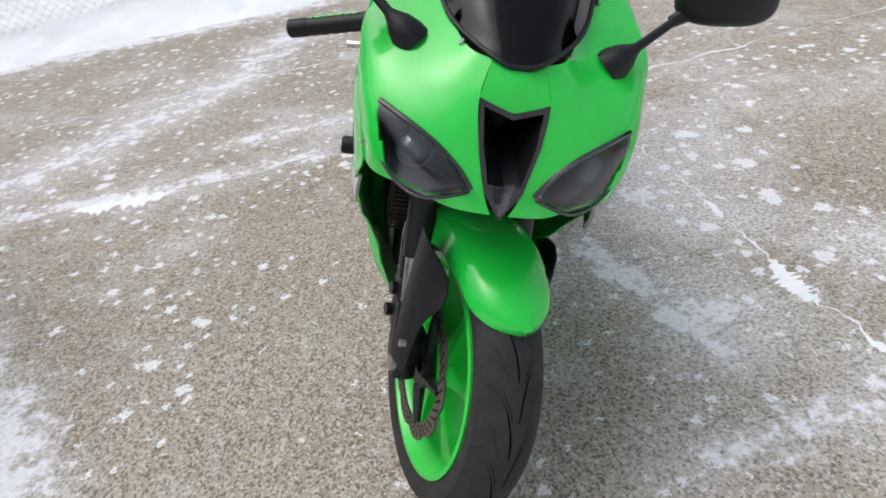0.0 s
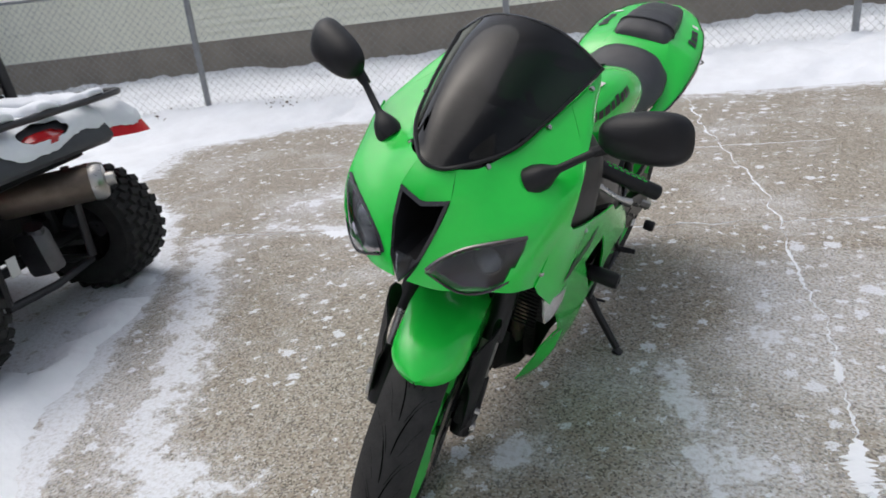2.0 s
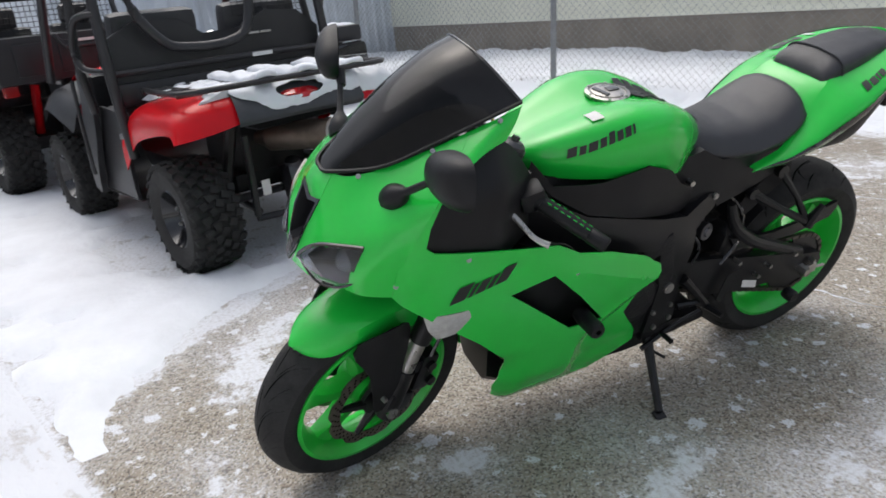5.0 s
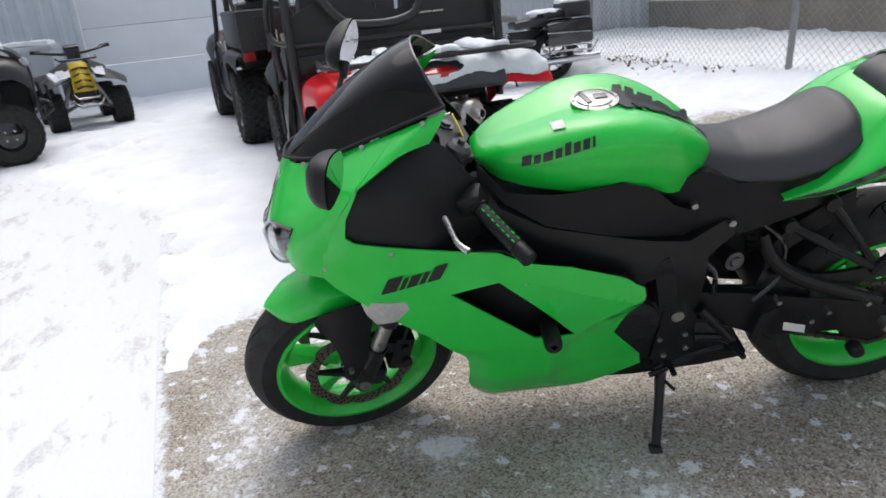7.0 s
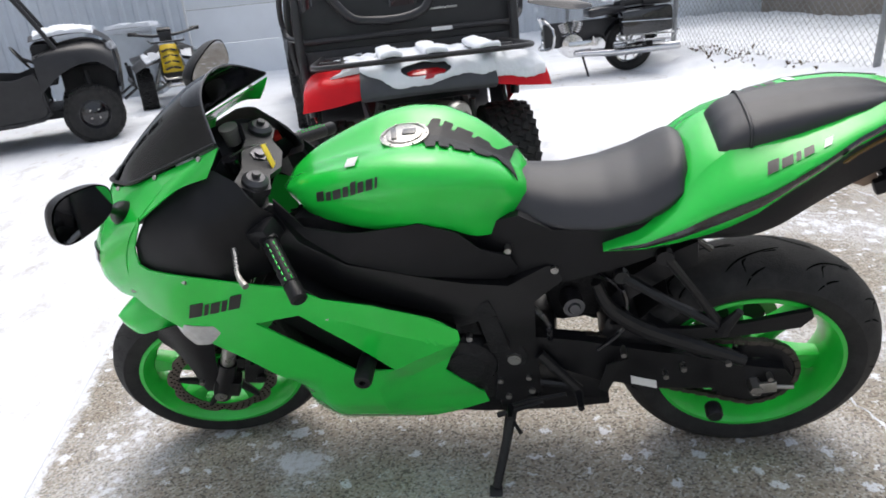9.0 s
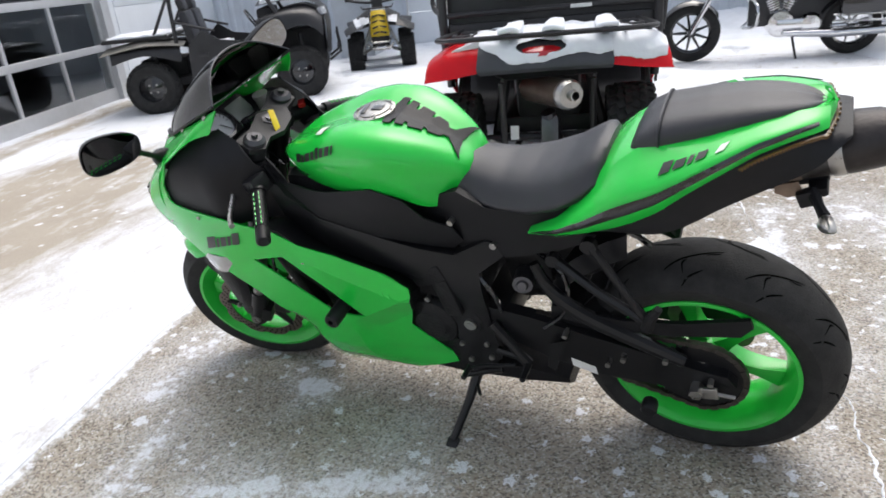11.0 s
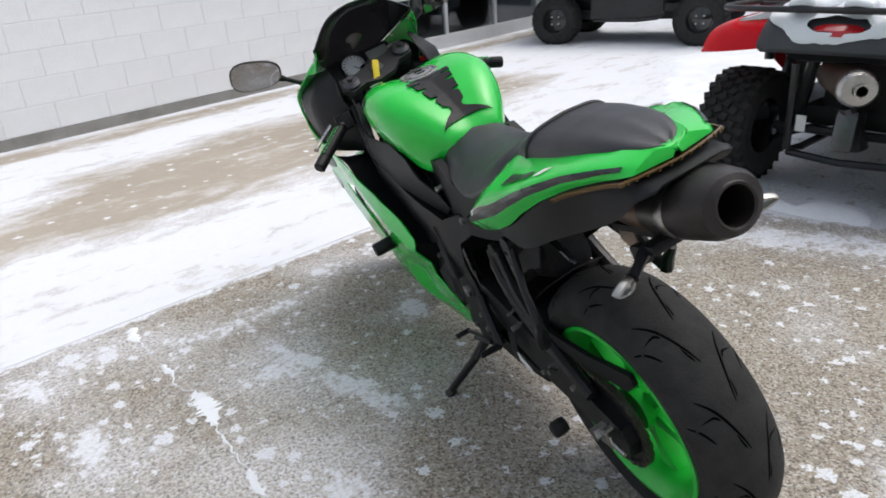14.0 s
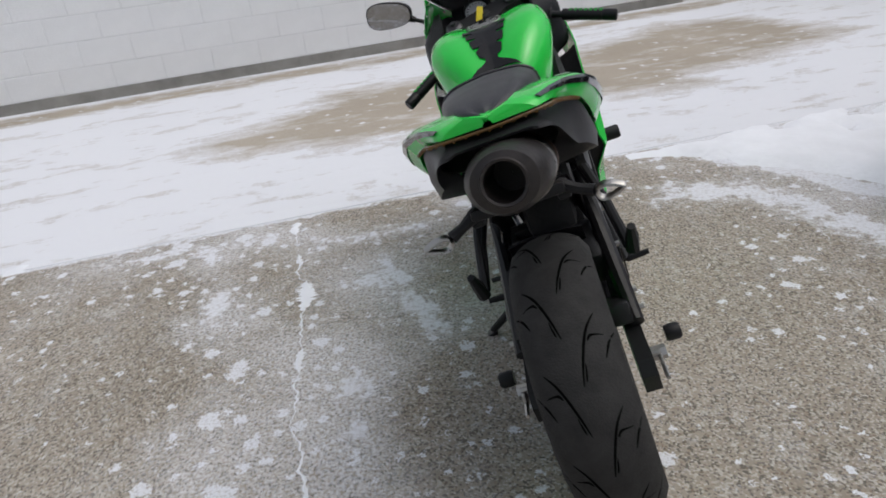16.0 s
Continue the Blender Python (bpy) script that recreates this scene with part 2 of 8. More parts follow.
def sheet(outline, place, holes=(), step=0.03, th=0.004, curve=False, lines=()):
    """A curved panel with an outline and holes in the side plane; place gives the point in space."""
    from mathutils.geometry import delaunay_2d_cdt
    loops = [dense(outline, step, curve)] + [dense(h, step, curve) for h in holes]
    vs, es, fs = [], [], []
    for lp in loops:
        k = len(vs)
        vs += [Vector((p[0], p[1])) for p in lp]
        es += [(k + i, k + (i + 1) % len(lp)) for i in range(len(lp))]
    polys = [[(p[0], p[1]) for p in lp] for lp in loops]
    folds = []
    for a, b in lines:
        k = max(1, int((Vector(b) - Vector(a)).length / step))
        for i in range(k + 1):
            q = Vector(a).lerp(Vector(b), i / k)
            if inside(q, polys[0]) and not any(inside(q, h) for h in polys[1:]):
                vs.append(q)
                folds.append((q.x, q.y))
    solid = polys + ([folds] if folds else [])
    xs, ys = [p[0] for p in polys[0]], [p[1] for p in polys[0]]
    gx, row = min(xs), 0
    while gx < max(xs):
        gy = min(ys) + (step / 2 if row % 2 else 0)
        while gy < max(ys):
            q = Vector((gx, gy))
            if inside(q, polys[0]) and not any(inside(q, h) for h in polys[1:]) and min((q - Vector(p)).length for lp in solid for p in lp) > step * 0.45:
                vs.append(q)
            gy += step
        gx += step * 0.87
        row += 1
    ov, oe, of, *_ = delaunay_2d_cdt(vs, es, [], 0, 1e-5)
    bm = bmesh.new()
    bv = [bm.verts.new(place(p.x, p.y)) for p in ov]
    for f in of:
        c = sum((ov[i] for i in f), Vector((0, 0))) / len(f)
        if inside(c, polys[0]) and not any(inside(c, h) for h in polys[1:]):
            try:
                bm.faces.new([bv[i] for i in f])
            except ValueError:
                pass
    for v in [v for v in bm.verts if not v.link_faces]:
        bm.verts.remove(v)
    if th:
        thicken(bm, th)
    return bm


def ipl(x, xs, ys):
    return float(np.interp(x, xs, ys))


# ---- ground ----
def lattice(nx, ny, seed):
    return np.random.RandomState(seed).rand(ny + 2, nx + 2)


def vnoise(x, y, scale, seed):
    """Smooth value noise for arrays of places."""
    g = lattice(256, 256, seed)
    u, v = (x * scale) % 256, (y * scale) % 256
    i, j = np.floor(u).astype(int), np.floor(v).astype(int)
    a, b = u - i, v - j
    a, b = a * a * (3 - 2 * a), b * b * (3 - 2 * b)
    return (g[j, i] * (1 - a) + g[j, i + 1] * a) * (1 - b) + (g[j + 1, i] * (1 - a) + g[j + 1, i + 1] * a) * b


def fbm(x, y, scale, seed, n=4):
    s, amp, tot = 0, 1.0, 0
    for k in range(n):
        s = s + amp * vnoise(x + 31 * k, y + 17 * k, scale * 2 ** k, seed + k)
        tot += amp
        amp *= 0.55
    return s / tot - 0.5


def signed(X, Y, poly):
    """Distance to a polygon's edge, positive inside."""
    d = np.full(X.shape, 1e9)
    ins = np.zeros(X.shape, bool)
    for (x0, y0), (x1, y1) in zip(poly, poly[1:] + poly[:1]):
        ex, ey = x1 - x0, y1 - y0
        t = np.clip(((X - x0) * ex + (Y - y0) * ey) / (ex * ex + ey * ey), 0, 1)
        d = np.minimum(d, np.hypot(X - x0 - t * ex, Y - y0 - t * ey))
        if y0 != y1:
            c = ((y0 > Y) != (y1 > Y)) & (X < ex * (Y - y0) / ey + x0)
            ins ^= c
    return np.where(ins, d, -d)


CLEAN = [(0.15, 0.455), (9, 3.09), (9, 8.2), (0.6, 5.83), (-0.45, 5.63), (-1.2, 5.37), (-2.6, 5.0), (-3.38, 4.72), (-4.15, 3.95), (-3.6, 3.0), (-2.7, 2.55), (-2.1, 1.97), (-1.75, 1.5), (-1.6, 1.1), (-1.42, 0.77), (-1.1, 0.58), (-0.78, 0.36), (-0.3, 0.33)]
WALL_A0, WALL_D = Vector((4.04, -1.86)), Vector((-0.9329, -0.3601)).normalized()
WALL_N = Vector((WALL_D.y, -WALL_D.x))  # towards the yard
EDGE_0, EDGE_D = Vector((0.15, 0.455)), Vector((0.9583, 0.2859))  # joint between yard slab and apron
EDGE_N = Vector((EDGE_D.y, -EDGE_D.x))  # towards the wall
# swept or thawed places on the apron
BARE = [[(1.98, -0.40), (1.79, -0.74), (1.34, -1.21), (1.37, -1.55), (0.67, -1.72), (0.3, -2.05), (-0.45, -2.30), (-1.37, -0.93), (-0.6, -0.84), (-0.27, -0.80), (0.2, -0.56), (0.41, -0.51), (1.07, -0.24), (1.38, -0.36), (1.62, -0.21)],
        [(-0.52, -2.12), (-1.57, -3.01), (-2.2, -3.05), (-2.79, -2.18), (-2.32, -1.82), (-1.32, -1.19), (-0.67, -0.81)]]
# wind-laid streaks of powder on the yard slab: line, half width, strength
STREAKS = [([(0.69, 1.25), (0.57, 1.48), (0.42, 1.78)], 0.045, 0.62), ([(1.29, 1.40), (1.24, 1.64)], 0.04, 0.6), ([(1.65, 0.89), (1.40, 1.12)], 0.05, 0.6),
           ([(0.54, 1.54), (0.64, 1.43), (0.71, 1.42)], 0.04, 0.6), ([(0.15, 1.29), (0.13, 1.22)], 0.05, 0.6), ([(0.66, 2.3), (0.7, 1.95)], 0.05, 0.5),
           ([(-0.61, 0.84), (-0.86, 0.85), (-1.04, 1.03), (-1.18, 1.30), (-2.09, 2.30)], 0.085, 0.66), ([(-1.09, 0.59), (-1.64, 1.3), (-2.1, 1.97)], 0.06, 0.85),
           ([(-0.25, 0.62), (0.35, 0.75)], 0.05, 0.5), ([(0.5, 0.95), (0.95, 1.02)], 0.05, 0.52), ([(-1.9, 2.55), (-1.2, 2.62), (-0.5, 2.75)], 0.05, 0.55),
           ([(-1.9, 2.9), (-1.1, 3.9), (-0.9, 4.6)], 0.16, 0.5), ([(1.2, 0.95), (1.9, 1.1)], 0.05, 0.52), ([(-0.95, 3.0), (-0.4, 3.1)], 0.05, 0.5)]


def line_dist(X, Y, pts):
    d = np.full(X.shape, 1e9)
    for (x0, y0), (x1, y1) in zip(pts, pts[1:]):
        ex, ey = x1 - x0, y1 - y0
        t = np.clip(((X - x0) * ex + (Y - y0) * ey) / (ex * ex + ey * ey), 0, 1)
        d = np.minimum(d, np.hypot(X - x0 - t * ex, Y - y0 - t * ey))
    return d


def spaced(stops):
    """Grid coordinates from (start, end, step) stretches."""
    out = []
    for a, b, step in stops:
        out += list(np.linspace(a, b, max(2, int(round((b - a) / step))), endpoint=False))
    return np.array(out + [stops[-1][1]])


def ground_sheet(name, X, Y, z, values, material, label, category):
    """A level sheet over a grid of places, with how much snow lies at each."""
    ny, nx = X.shape
    v = np.stack([X.ravel(), Y.ravel(), np.broadcast_to(z, X.shape).ravel()], 1)
    k = np.arange(X.size).reshape(ny, nx)
    f = np.stack([k[:-1, :-1].ravel(), k[:-1, 1:].ravel(), k[1:, 1:].ravel(), k[1:, :-1].ravel()], 1)
    me = bpy.data.meshes.new(name)
    me.from_pydata(v.tolist(), [], f.tolist())
    for key, val in values.items():
        me.attributes.new(key, "FLOAT", "POINT").data.foreach_set("value", val.ravel().astype(np.float32))
    me.materials.append(material)
    return tagged(new(name, me), label, category, kind="structure")


class Nodes:
    """Short forms for the node trees of the ground."""

    def __init__(self, name):
        self.m = bpy.data.materials.new(name)
        self.m.use_nodes = True
        self.n, self.l = self.m.node_tree.nodes, self.m.node_tree.links
        self.b = self.n["Principled BSDF"]
        self.at = self.n.new("ShaderNodeTexCoord").outputs["Object"]

    def put(self, socket, val):
        if isinstance(val, tuple):
            socket.default_value = (*val, 1)
        elif isinstance(val, (int, float)):
            socket.default_value = val
        else:
            self.l.new(val, socket)

    def noise(self, scale, detail=6, rough=0.6, vec=None, color=False):
        t = self.n.new("ShaderNodeTexNoise")
        t.inputs["Scale"].default_value = scale
        t.inputs["Detail"].default_value = detail
        t.inputs["Roughness"].default_value = rough
        self.l.new(vec or self.at, t.inputs["Vector"])
        return t.outputs["Color" if color else "Fac"]

    def cells(self, scale, vec=None):
        t = self.n.new("ShaderNodeTexVoronoi")
        t.voronoi_dimensions = "2D"
        t.inputs["Scale"].default_value = scale
        self.l.new(vec or self.at, t.inputs["Vector"])
        sep = self.n.new("ShaderNodeSeparateColor")
        self.l.new(t.outputs["Color"], sep.inputs[0])
        return t.outputs["Distance"], sep.outputs

    def ramp(self, src, lo, hi, a=0.0, c=1.0):
        r = self.n.new("ShaderNodeMapRange")
        r.inputs["From Min"].default_value, r.inputs["From Max"].default_value = lo, hi
        r.inputs["To Min"].default_value, r.inputs["To Max"].default_value = a, c
        self.l.new(src, r.inputs["Value"])
        return r.outputs[0]

    def mix(self, fac, a, c):
        x = self.n.new("ShaderNodeMix")
        x.data_type = "RGBA"
        self.put(x.inputs["Factor"], fac)
        self.put(x.inputs[6], a)
        self.put(x.inputs[7], c)
        return x.outputs[2]

    def calc(self, op, a, c):
        x = self.n.new("ShaderNodeMath")
        x.operation = op
        self.put(x.inputs[0], a)
        self.put(x.inputs[1], c)
        return x.outputs[0]

    def value(self, key):
        t = self.n.new("ShaderNodeAttribute")
        t.attribute_name = key
        return t.outputs["Fac"]

    def moved(self, scale, amount, stretch=(1, 1), turn=0.0):
        """Places shifted by a noise, for ragged outlines."""
        mp = self.n.new("ShaderNodeMapping")
        mp.inputs["Rotation"].default_value = (0, 0, turn)
        self.l.new(self.at, mp.inputs["Vector"])
        sc = self.n.new("ShaderNodeMapping")
        sc.inputs["Scale"].default_value = (*stretch, 1)
        self.l.new(mp.outputs[0], sc.inputs["Vector"])
        x = self.n.new("ShaderNodeMix")
        x.data_type = "RGBA"
        x.blend_type = "LINEAR_LIGHT"
        x.inputs["Factor"].default_value = amount
        self.l.new(sc.outputs[0], x.inputs[6])
        self.l.new(self.noise(scale, 3, 0.6, color=True), x.inputs[7])
        return x.outputs[2]

    def flecks(self, cell, least, radius, vec, soft=0.06, many=1.0):
        """Scattered crumbs of snow, at most one to a cell."""
        dist, rnd = self.cells(cell, vec)
        size = self.calc("MULTIPLY", self.ramp(rnd[0], least, 1.0, 0.0, radius), many)
        return self.ramp(self.calc("SUBTRACT", size, dist), 0.0, soft)

    def finish(self, col, height, rough=0.8, strength=0.5):
        self.l.new(col, self.b.inputs["Base Color"])
        self.b.inputs["Roughness"].default_value = rough
        self.b.inputs["Specular IOR Level"].default_value = 0.3
        bump = self.n.new("ShaderNodeBump")
        bump.inputs["Strength"].default_value = strength
        bump.inputs["Distance"].default_value = 0.004
        self.l.new(height, bump.inputs["Height"])
        self.l.new(bump.outputs[0], self.b.inputs["Normal"])
        return self.m


SNOW_WHITE = (0.72, 0.745, 0.79)


def concrete_material():
    """Worn concrete with its stones laid bare, frost in the pores, crumbs and streaks of powder snow."""
    g = Nodes("exposed_aggregate_concrete")
    col = g.mix(g.ramp(g.noise(0.9, 8), 0.35, 0.65), (0.285, 0.252, 0.204), (0.37, 0.337, 0.287))
    dist, rnd = g.cells(175)
    col = g.mix(g.ramp(rnd[0], 0.66, 0.76, 0.0, 0.75), col, (0.50, 0.475, 0.43))
    col = g.mix(g.ramp(rnd[1], 0.72, 0.80, 0.0, 0.85), col, (0.105, 0.095, 0.082))
    col = g.mix(g.ramp(rnd[2], 0.82, 0.90, 0.0, 0.45), col, (0.29, 0.215, 0.155))
    col = g.mix(g.ramp(g.noise(38, 3), 0.45, 0.75, 0.0, 0.35), col, (0.17, 0.15, 0.125))
    col = g.mix(g.ramp(g.noise(2.3, 6, 0.7), 0.58, 0.75, 0.0, 0.5), col, (0.16, 0.142, 0.12))
    laid, frosty = g.value("laid"), g.value("frost")
    # frost settled between the stones
    haze = g.ramp(g.calc("ADD", g.noise(1.7, 9, 0.68), g.calc("MULTIPLY", frosty, 0.16)), 0.50, 0.72)
    pore = g.ramp(g.noise(95, 3, 0.55), 0.38, 0.62, 0.12, 1.0)
    f1 = g.calc("MULTIPLY", g.calc("MULTIPLY", haze, pore), 0.72)
    # crumbs
    ragged = g.moved(60, 0.034)
    many = g.calc("MAXIMUM", g.calc("ADD", g.ramp(g.noise(1.5, 4), 0.38, 0.60, 0.35, 1.2), g.calc("MULTIPLY", frosty, 0.35)), 0.12)
    worn = g.ramp(g.noise(130, 3, 0.6), 0.34, 0.52, 0.55, 1.0)
    f2 = g.calc("MULTIPLY", g.flecks(8.3, 0.40, 0.25, ragged, 0.035, many), worn)
    f3 = g.calc("MULTIPLY", g.flecks(17, 0.48, 0.29, ragged, 0.05, many), worn)
    f4 = g.calc("MULTIPLY", g.flecks(45, 0.40, 0.36, ragged, 0.16), g.ramp(haze, 0.0, 0.5, 0.25, 0.8))
    # streaks of powder
    torn = g.calc("ADD", g.calc("MULTIPLY", g.noise(9, 7, 0.66), 1.5), g.calc("MULTIPLY", g.noise(42, 4, 0.6), 0.6))
    f5 = g.ramp(g.calc("ADD", laid, torn), 1.40, 1.55)
    f5 = g.calc("MULTIPLY", f5, g.ramp(g.noise(60, 4, 0.65), 0.33, 0.55, 0.6, 1.0))
    wisp = g.calc("MULTIPLY", g.ramp(g.calc("ADD", laid, torn), 1.2, 1.5, 0.0, 0.7), pore)
    fac = f1
    for f in (f2, f3, f4, f5, wisp):
        fac = g.calc("MAXIMUM", fac, f)
    solid = g.calc("MAXIMUM", g.calc("MAXIMUM", f2, f3), f5)
    col = g.mix(g.calc("MULTIPLY", fac, 0.96), col, SNOW_WHITE)
    h = g.calc("ADD", g.calc("MULTIPLY", dist, -0.45), g.calc("MULTIPLY", solid, 1.6))
    return g.finish(col, h)


def apron_material():
    """Smooth pale concrete under a torn film of wind-drawn snow."""
    g = Nodes("pale_apron_concrete")
    col = g.mix(g.ramp(g.noise(0.8, 7), 0.35, 0.65), (0.345, 0.305, 0.248), (0.43, 0.388, 0.326))
    col = g.mix(g.ramp(g.noise(150, 3), 0.35, 0.7, 0.0, 0.4), col, (0.24, 0.205, 0.165))
    col = g.mix(g.ramp(g.noise(3.1, 6, 0.7), 0.57, 0.75, 0.0, 0.4), col, (0.235, 0.2, 0.16))
    laid = g.value("laid")
    turn = -math.atan2(EDGE_D.y, EDGE_D.x)
    drawn = g.noise(3.4, 9, 0.68, g.moved(5, 0.08, (0.45, 1.35), turn))
    fine = g.noise(9, 6, 0.62, g.moved(14, 0.05, (0.6, 1.25), turn))
    torn = g.calc("ADD", g.calc("MULTIPLY", drawn, 1.35), g.calc("MULTIPLY", fine, 0.75))
    total = g.calc("ADD", laid, torn)
    film = g.ramp(total, 1.36, 1.54, 0.0, 0.97)
    dust = g.calc("MULTIPLY", g.ramp(total, 1.0, 1.42, 0.0, 0.9), g.ramp(g.noise(80, 3), 0.35, 0.65, 0.55, 1.0))
    crumbs = g.flecks(7, 0.6, 0.2, g.moved(45, 0.03))
    fac = g.calc("MAXIMUM", g.calc("MAXIMUM", film, dust), g.calc("MULTIPLY", crumbs, 0.85))
    col = g.mix(g.calc("MULTIPLY", fac, 0.97), col, SNOW_WHITE)
    h = g.calc("ADD", g.calc("MULTIPLY", film, 1.5), g.calc("MULTIPLY", g.ramp(total, 1.3, 2.2), 3.0))
    return g.finish(col, h, 0.85, 0.6)


xs = spaced([(-60, -4.5, 3.0), (-4.5, 3.0, 0.03), (3.0, 6.0, 0.15), (6.0, 60, 3.0)])
ys = spaced([(-60, 0.0, 3.0), (0.0, 4.8, 0.03), (4.8, 7.0, 0.15), (7.0, 60, 3.0)])
X, Y = np.meshgrid(xs, ys)
laid, frost = np.zeros(X.shape), np.zeros(X.shape)
for line, wide, much in STREAKS:
    d = line_dist(X, Y, line)
    laid = np.maximum(laid, much * 0.86 * np.exp(-(d / (1.7 * wide)) ** 2))
    frost = np.maximum(frost, np.exp(-(d / (wide * 1.2 + 0.10)) ** 2))
rim = signed(X, Y, CLEAN)
side = (X - EDGE_0.x) * EDGE_N.x + (Y - EDGE_0.y) * EDGE_N.y
laid = np.maximum(laid, 0.75 - np.abs(side) / 0.075)
laid = np.maximum(laid, np.where(X > -0.8, 0, 0.62 * np.exp(-(np.maximum(rim, 0) / 0.10) ** 2)))
laid = np.maximum(laid, np.where(Y > 3.2, 0.6 * np.exp(-(np.maximum(rim, 0) / 0.22) ** 2), 0))
# kept clear beside the front wheel
frost = frost + 0.75 * np.exp(-(np.hypot((X - 0.95) / 0.55, (Y - 2.35) / 0.9)) ** 2)
frost = frost - 0.9 * np.exp(-(np.hypot((X + 0.35) / 0.5, (Y - 1.5) / 0.8)) ** 2)
ground = ground_sheet("ground", X, Y, 0.0, {"laid": np.clip(laid, 0, 1), "frost": frost}, concrete_material(), "weathered concrete yard dusted with blown snow", "ground")

S, W = np.meshgrid(spaced([(-16, -5, 1.0), (-5, 4.5, 0.035), (4.5, 13, 0.5)]), spaced([(-0.004, 0, 0.004), (0, 4.4, 0.035), (4.4, 12, 0.6)]))
X, Y = EDGE_0.x + EDGE_D.x * S + EDGE_N.x * W, EDGE_0.y + EDGE_D.y * S + EDGE_N.y * W
foot = (X - WALL_A0.x) * WALL_N.x + (Y - WALL_A0.y) * WALL_N.y
open_d = np.maximum(signed(X, Y, BARE[0]), signed(X, Y, BARE[1]))
laid = 0.25 - np.clip(open_d / 0.22, -1, 1) * 0.33
laid = np.minimum(laid, 0.30 + np.clip((np.abs(foot - 0.30) - 0.16) / 0.06, -1, 1) * 0.30)
laid = np.where(foot < 0.06, 0.5, laid)
# firmest along the joint
laid = np.maximum(laid, 0.62 - W / 1.0)
ground_sheet("pavement", X, Y, np.where(W < -0.001, -0.003, 0.004), {"laid": laid}, apron_material(), "pale concrete apron under a torn film of blown snow", "pavement")


def snow_field(name, x0, x1, y0, y1, step, seed, height, label):
    xs, ys = np.arange(x0, x1, step), np.arange(y0, y1, step)
    X, Y = np.meshgrid(xs, ys)
    X = X + step * 0.35 * (vnoise(X, Y, 9.1 / step / 20, 3) - 0.5)
    h = height(X, Y)
    ok = h > 0
    cell = ok[:-1, :-1] & ok[1:, :-1] & ok[:-1, 1:] & ok[1:, 1:]
    edge = ~(ok[:-1, :-1] & ok[1:, :-1] & ok[:-1, 1:] & ok[1:, 1:])
    Z = np.where(ok, h, 0.0) + 0.006
    # sink the rim so that the sheet runs out on the ground
    rim = np.zeros(ok.shape, bool)
    rim[:-1, :-1] |= edge
    rim[1:, :-1] |= edge
    rim[:-1, 1:] |= edge
    rim[1:, 1:] |= edge
    Z = np.where(rim, -0.003, Z)
    gy, gx = np.gradient(h, step)
    g = gx * gx + gy * gy + 1e-9
    k = np.clip(h / np.sqrt(g), -0.9 * step, 0.9 * step) / np.sqrt(g)
    X, Y = np.where(rim, X - gx * k, X), np.where(rim, Y - gy * k, Y)
    idx = -np.ones(ok.shape, int)
    used = np.zeros(ok.shape, bool)
    used[:-1, :-1] |= cell
    used[1:, :-1] |= cell
    used[:-1, 1:] |= cell
    used[1:, 1:] |= cell
    idx[used] = np.arange(used.sum())
    v = np.stack([X[used], Y[used], Z[used]], 1)
    j, i = np.nonzero(cell)
    f = np.stack([idx[j, i], idx[j, i + 1], idx[j + 1, i + 1], idx[j + 1, i]], 1)
    me = bpy.data.meshes.new(name)
    me.from_pydata(v.tolist(), [], f.tolist())
    me.polygons.foreach_set("use_smooth", [True] * len(me.polygons))
    me.materials.append(SNOW)
    return tagged(new(name, me), label, "snow", kind="stuff")


def yard_snow(X, Y):
    d = -signed(X, Y, CLEAN)
    big, fine = fbm(X, Y, 0.9, 11, 4), fbm(X, Y, 6.0, 23, 4)
    side = (X - EDGE_0.x) * EDGE_N.x + (Y - EDGE_0.y) * EDGE_N.y
    side = side - np.clip(-2.5 - X, 0, 9) * 0.75 + fine * 0.5  # only a film on the apron beside the bike
    lay = np.minimum(np.clip(np.clip(d, -0.6, 0.5) * 0.16 + 0.004, -0.1, 0.084), np.clip(-side - 0.02, -0.3, 0.3) * 0.3)
    for cx, cy, rx, ry in ((-4.75, -3.3, 0.9, 1.25), (-6.4, 2.5, 0.55, 1.2), (-6.0, 0.3, 1.4, 0.8)):
        e = np.hypot((X - cx) / rx, (Y - cy) / ry) - 1
        lay = np.minimum(lay, np.clip(e, -0.6, 0.5) * 0.08)
    # bare ground under the red vehicle
    e = np.hypot((X + 2.68) / 0.86, (Y - 1.22) / 0.78) - 1 + fine * 0.5
    lay = np.minimum(lay, np.clip(e, -0.3, 0.4) * 0.2)
    # low ridge pushed up along the cleared slab
    ridge = np.exp(-((d - 0.12) / 0.09) ** 2) * np.clip((-0.75 - X) * 4, 0, 1) * np.clip((2.9 - Y) * 2, 0, 1)
    h = lay + big * 0.03 + fine * 0.024 + ridge * (0.028 + fine * 0.05)
    hole = fbm(X, Y, 4.5, 83, 3)
    h = np.where((hole > 0.265) & (h < 0.1), np.minimum(h, (0.275 - hole) * 0.3), h)
    bank = -signed(X, Y, [(9, 8.2), (0.6, 5.83), (-0.45, 5.63), (-1.2, 5.37), (-2.6, 5.0), (-3.38, 4.72), (-4.3, 4.1), (-6.0, 3.5), (-9, 2.2), (-14, -12), (9, -12)])
    h = np.where((bank > 0) & (d > 0), np.maximum(h, 0.02) + np.clip(bank, 0, 0.6) * 0.2 - np.clip(bank - 1.0, 0, 2.0) * 0.03 + big * 0.1 + fine * 0.09, h)
    return np.minimum(h, 0.03 + np.clip(bank, 0, 1) * 0.25)


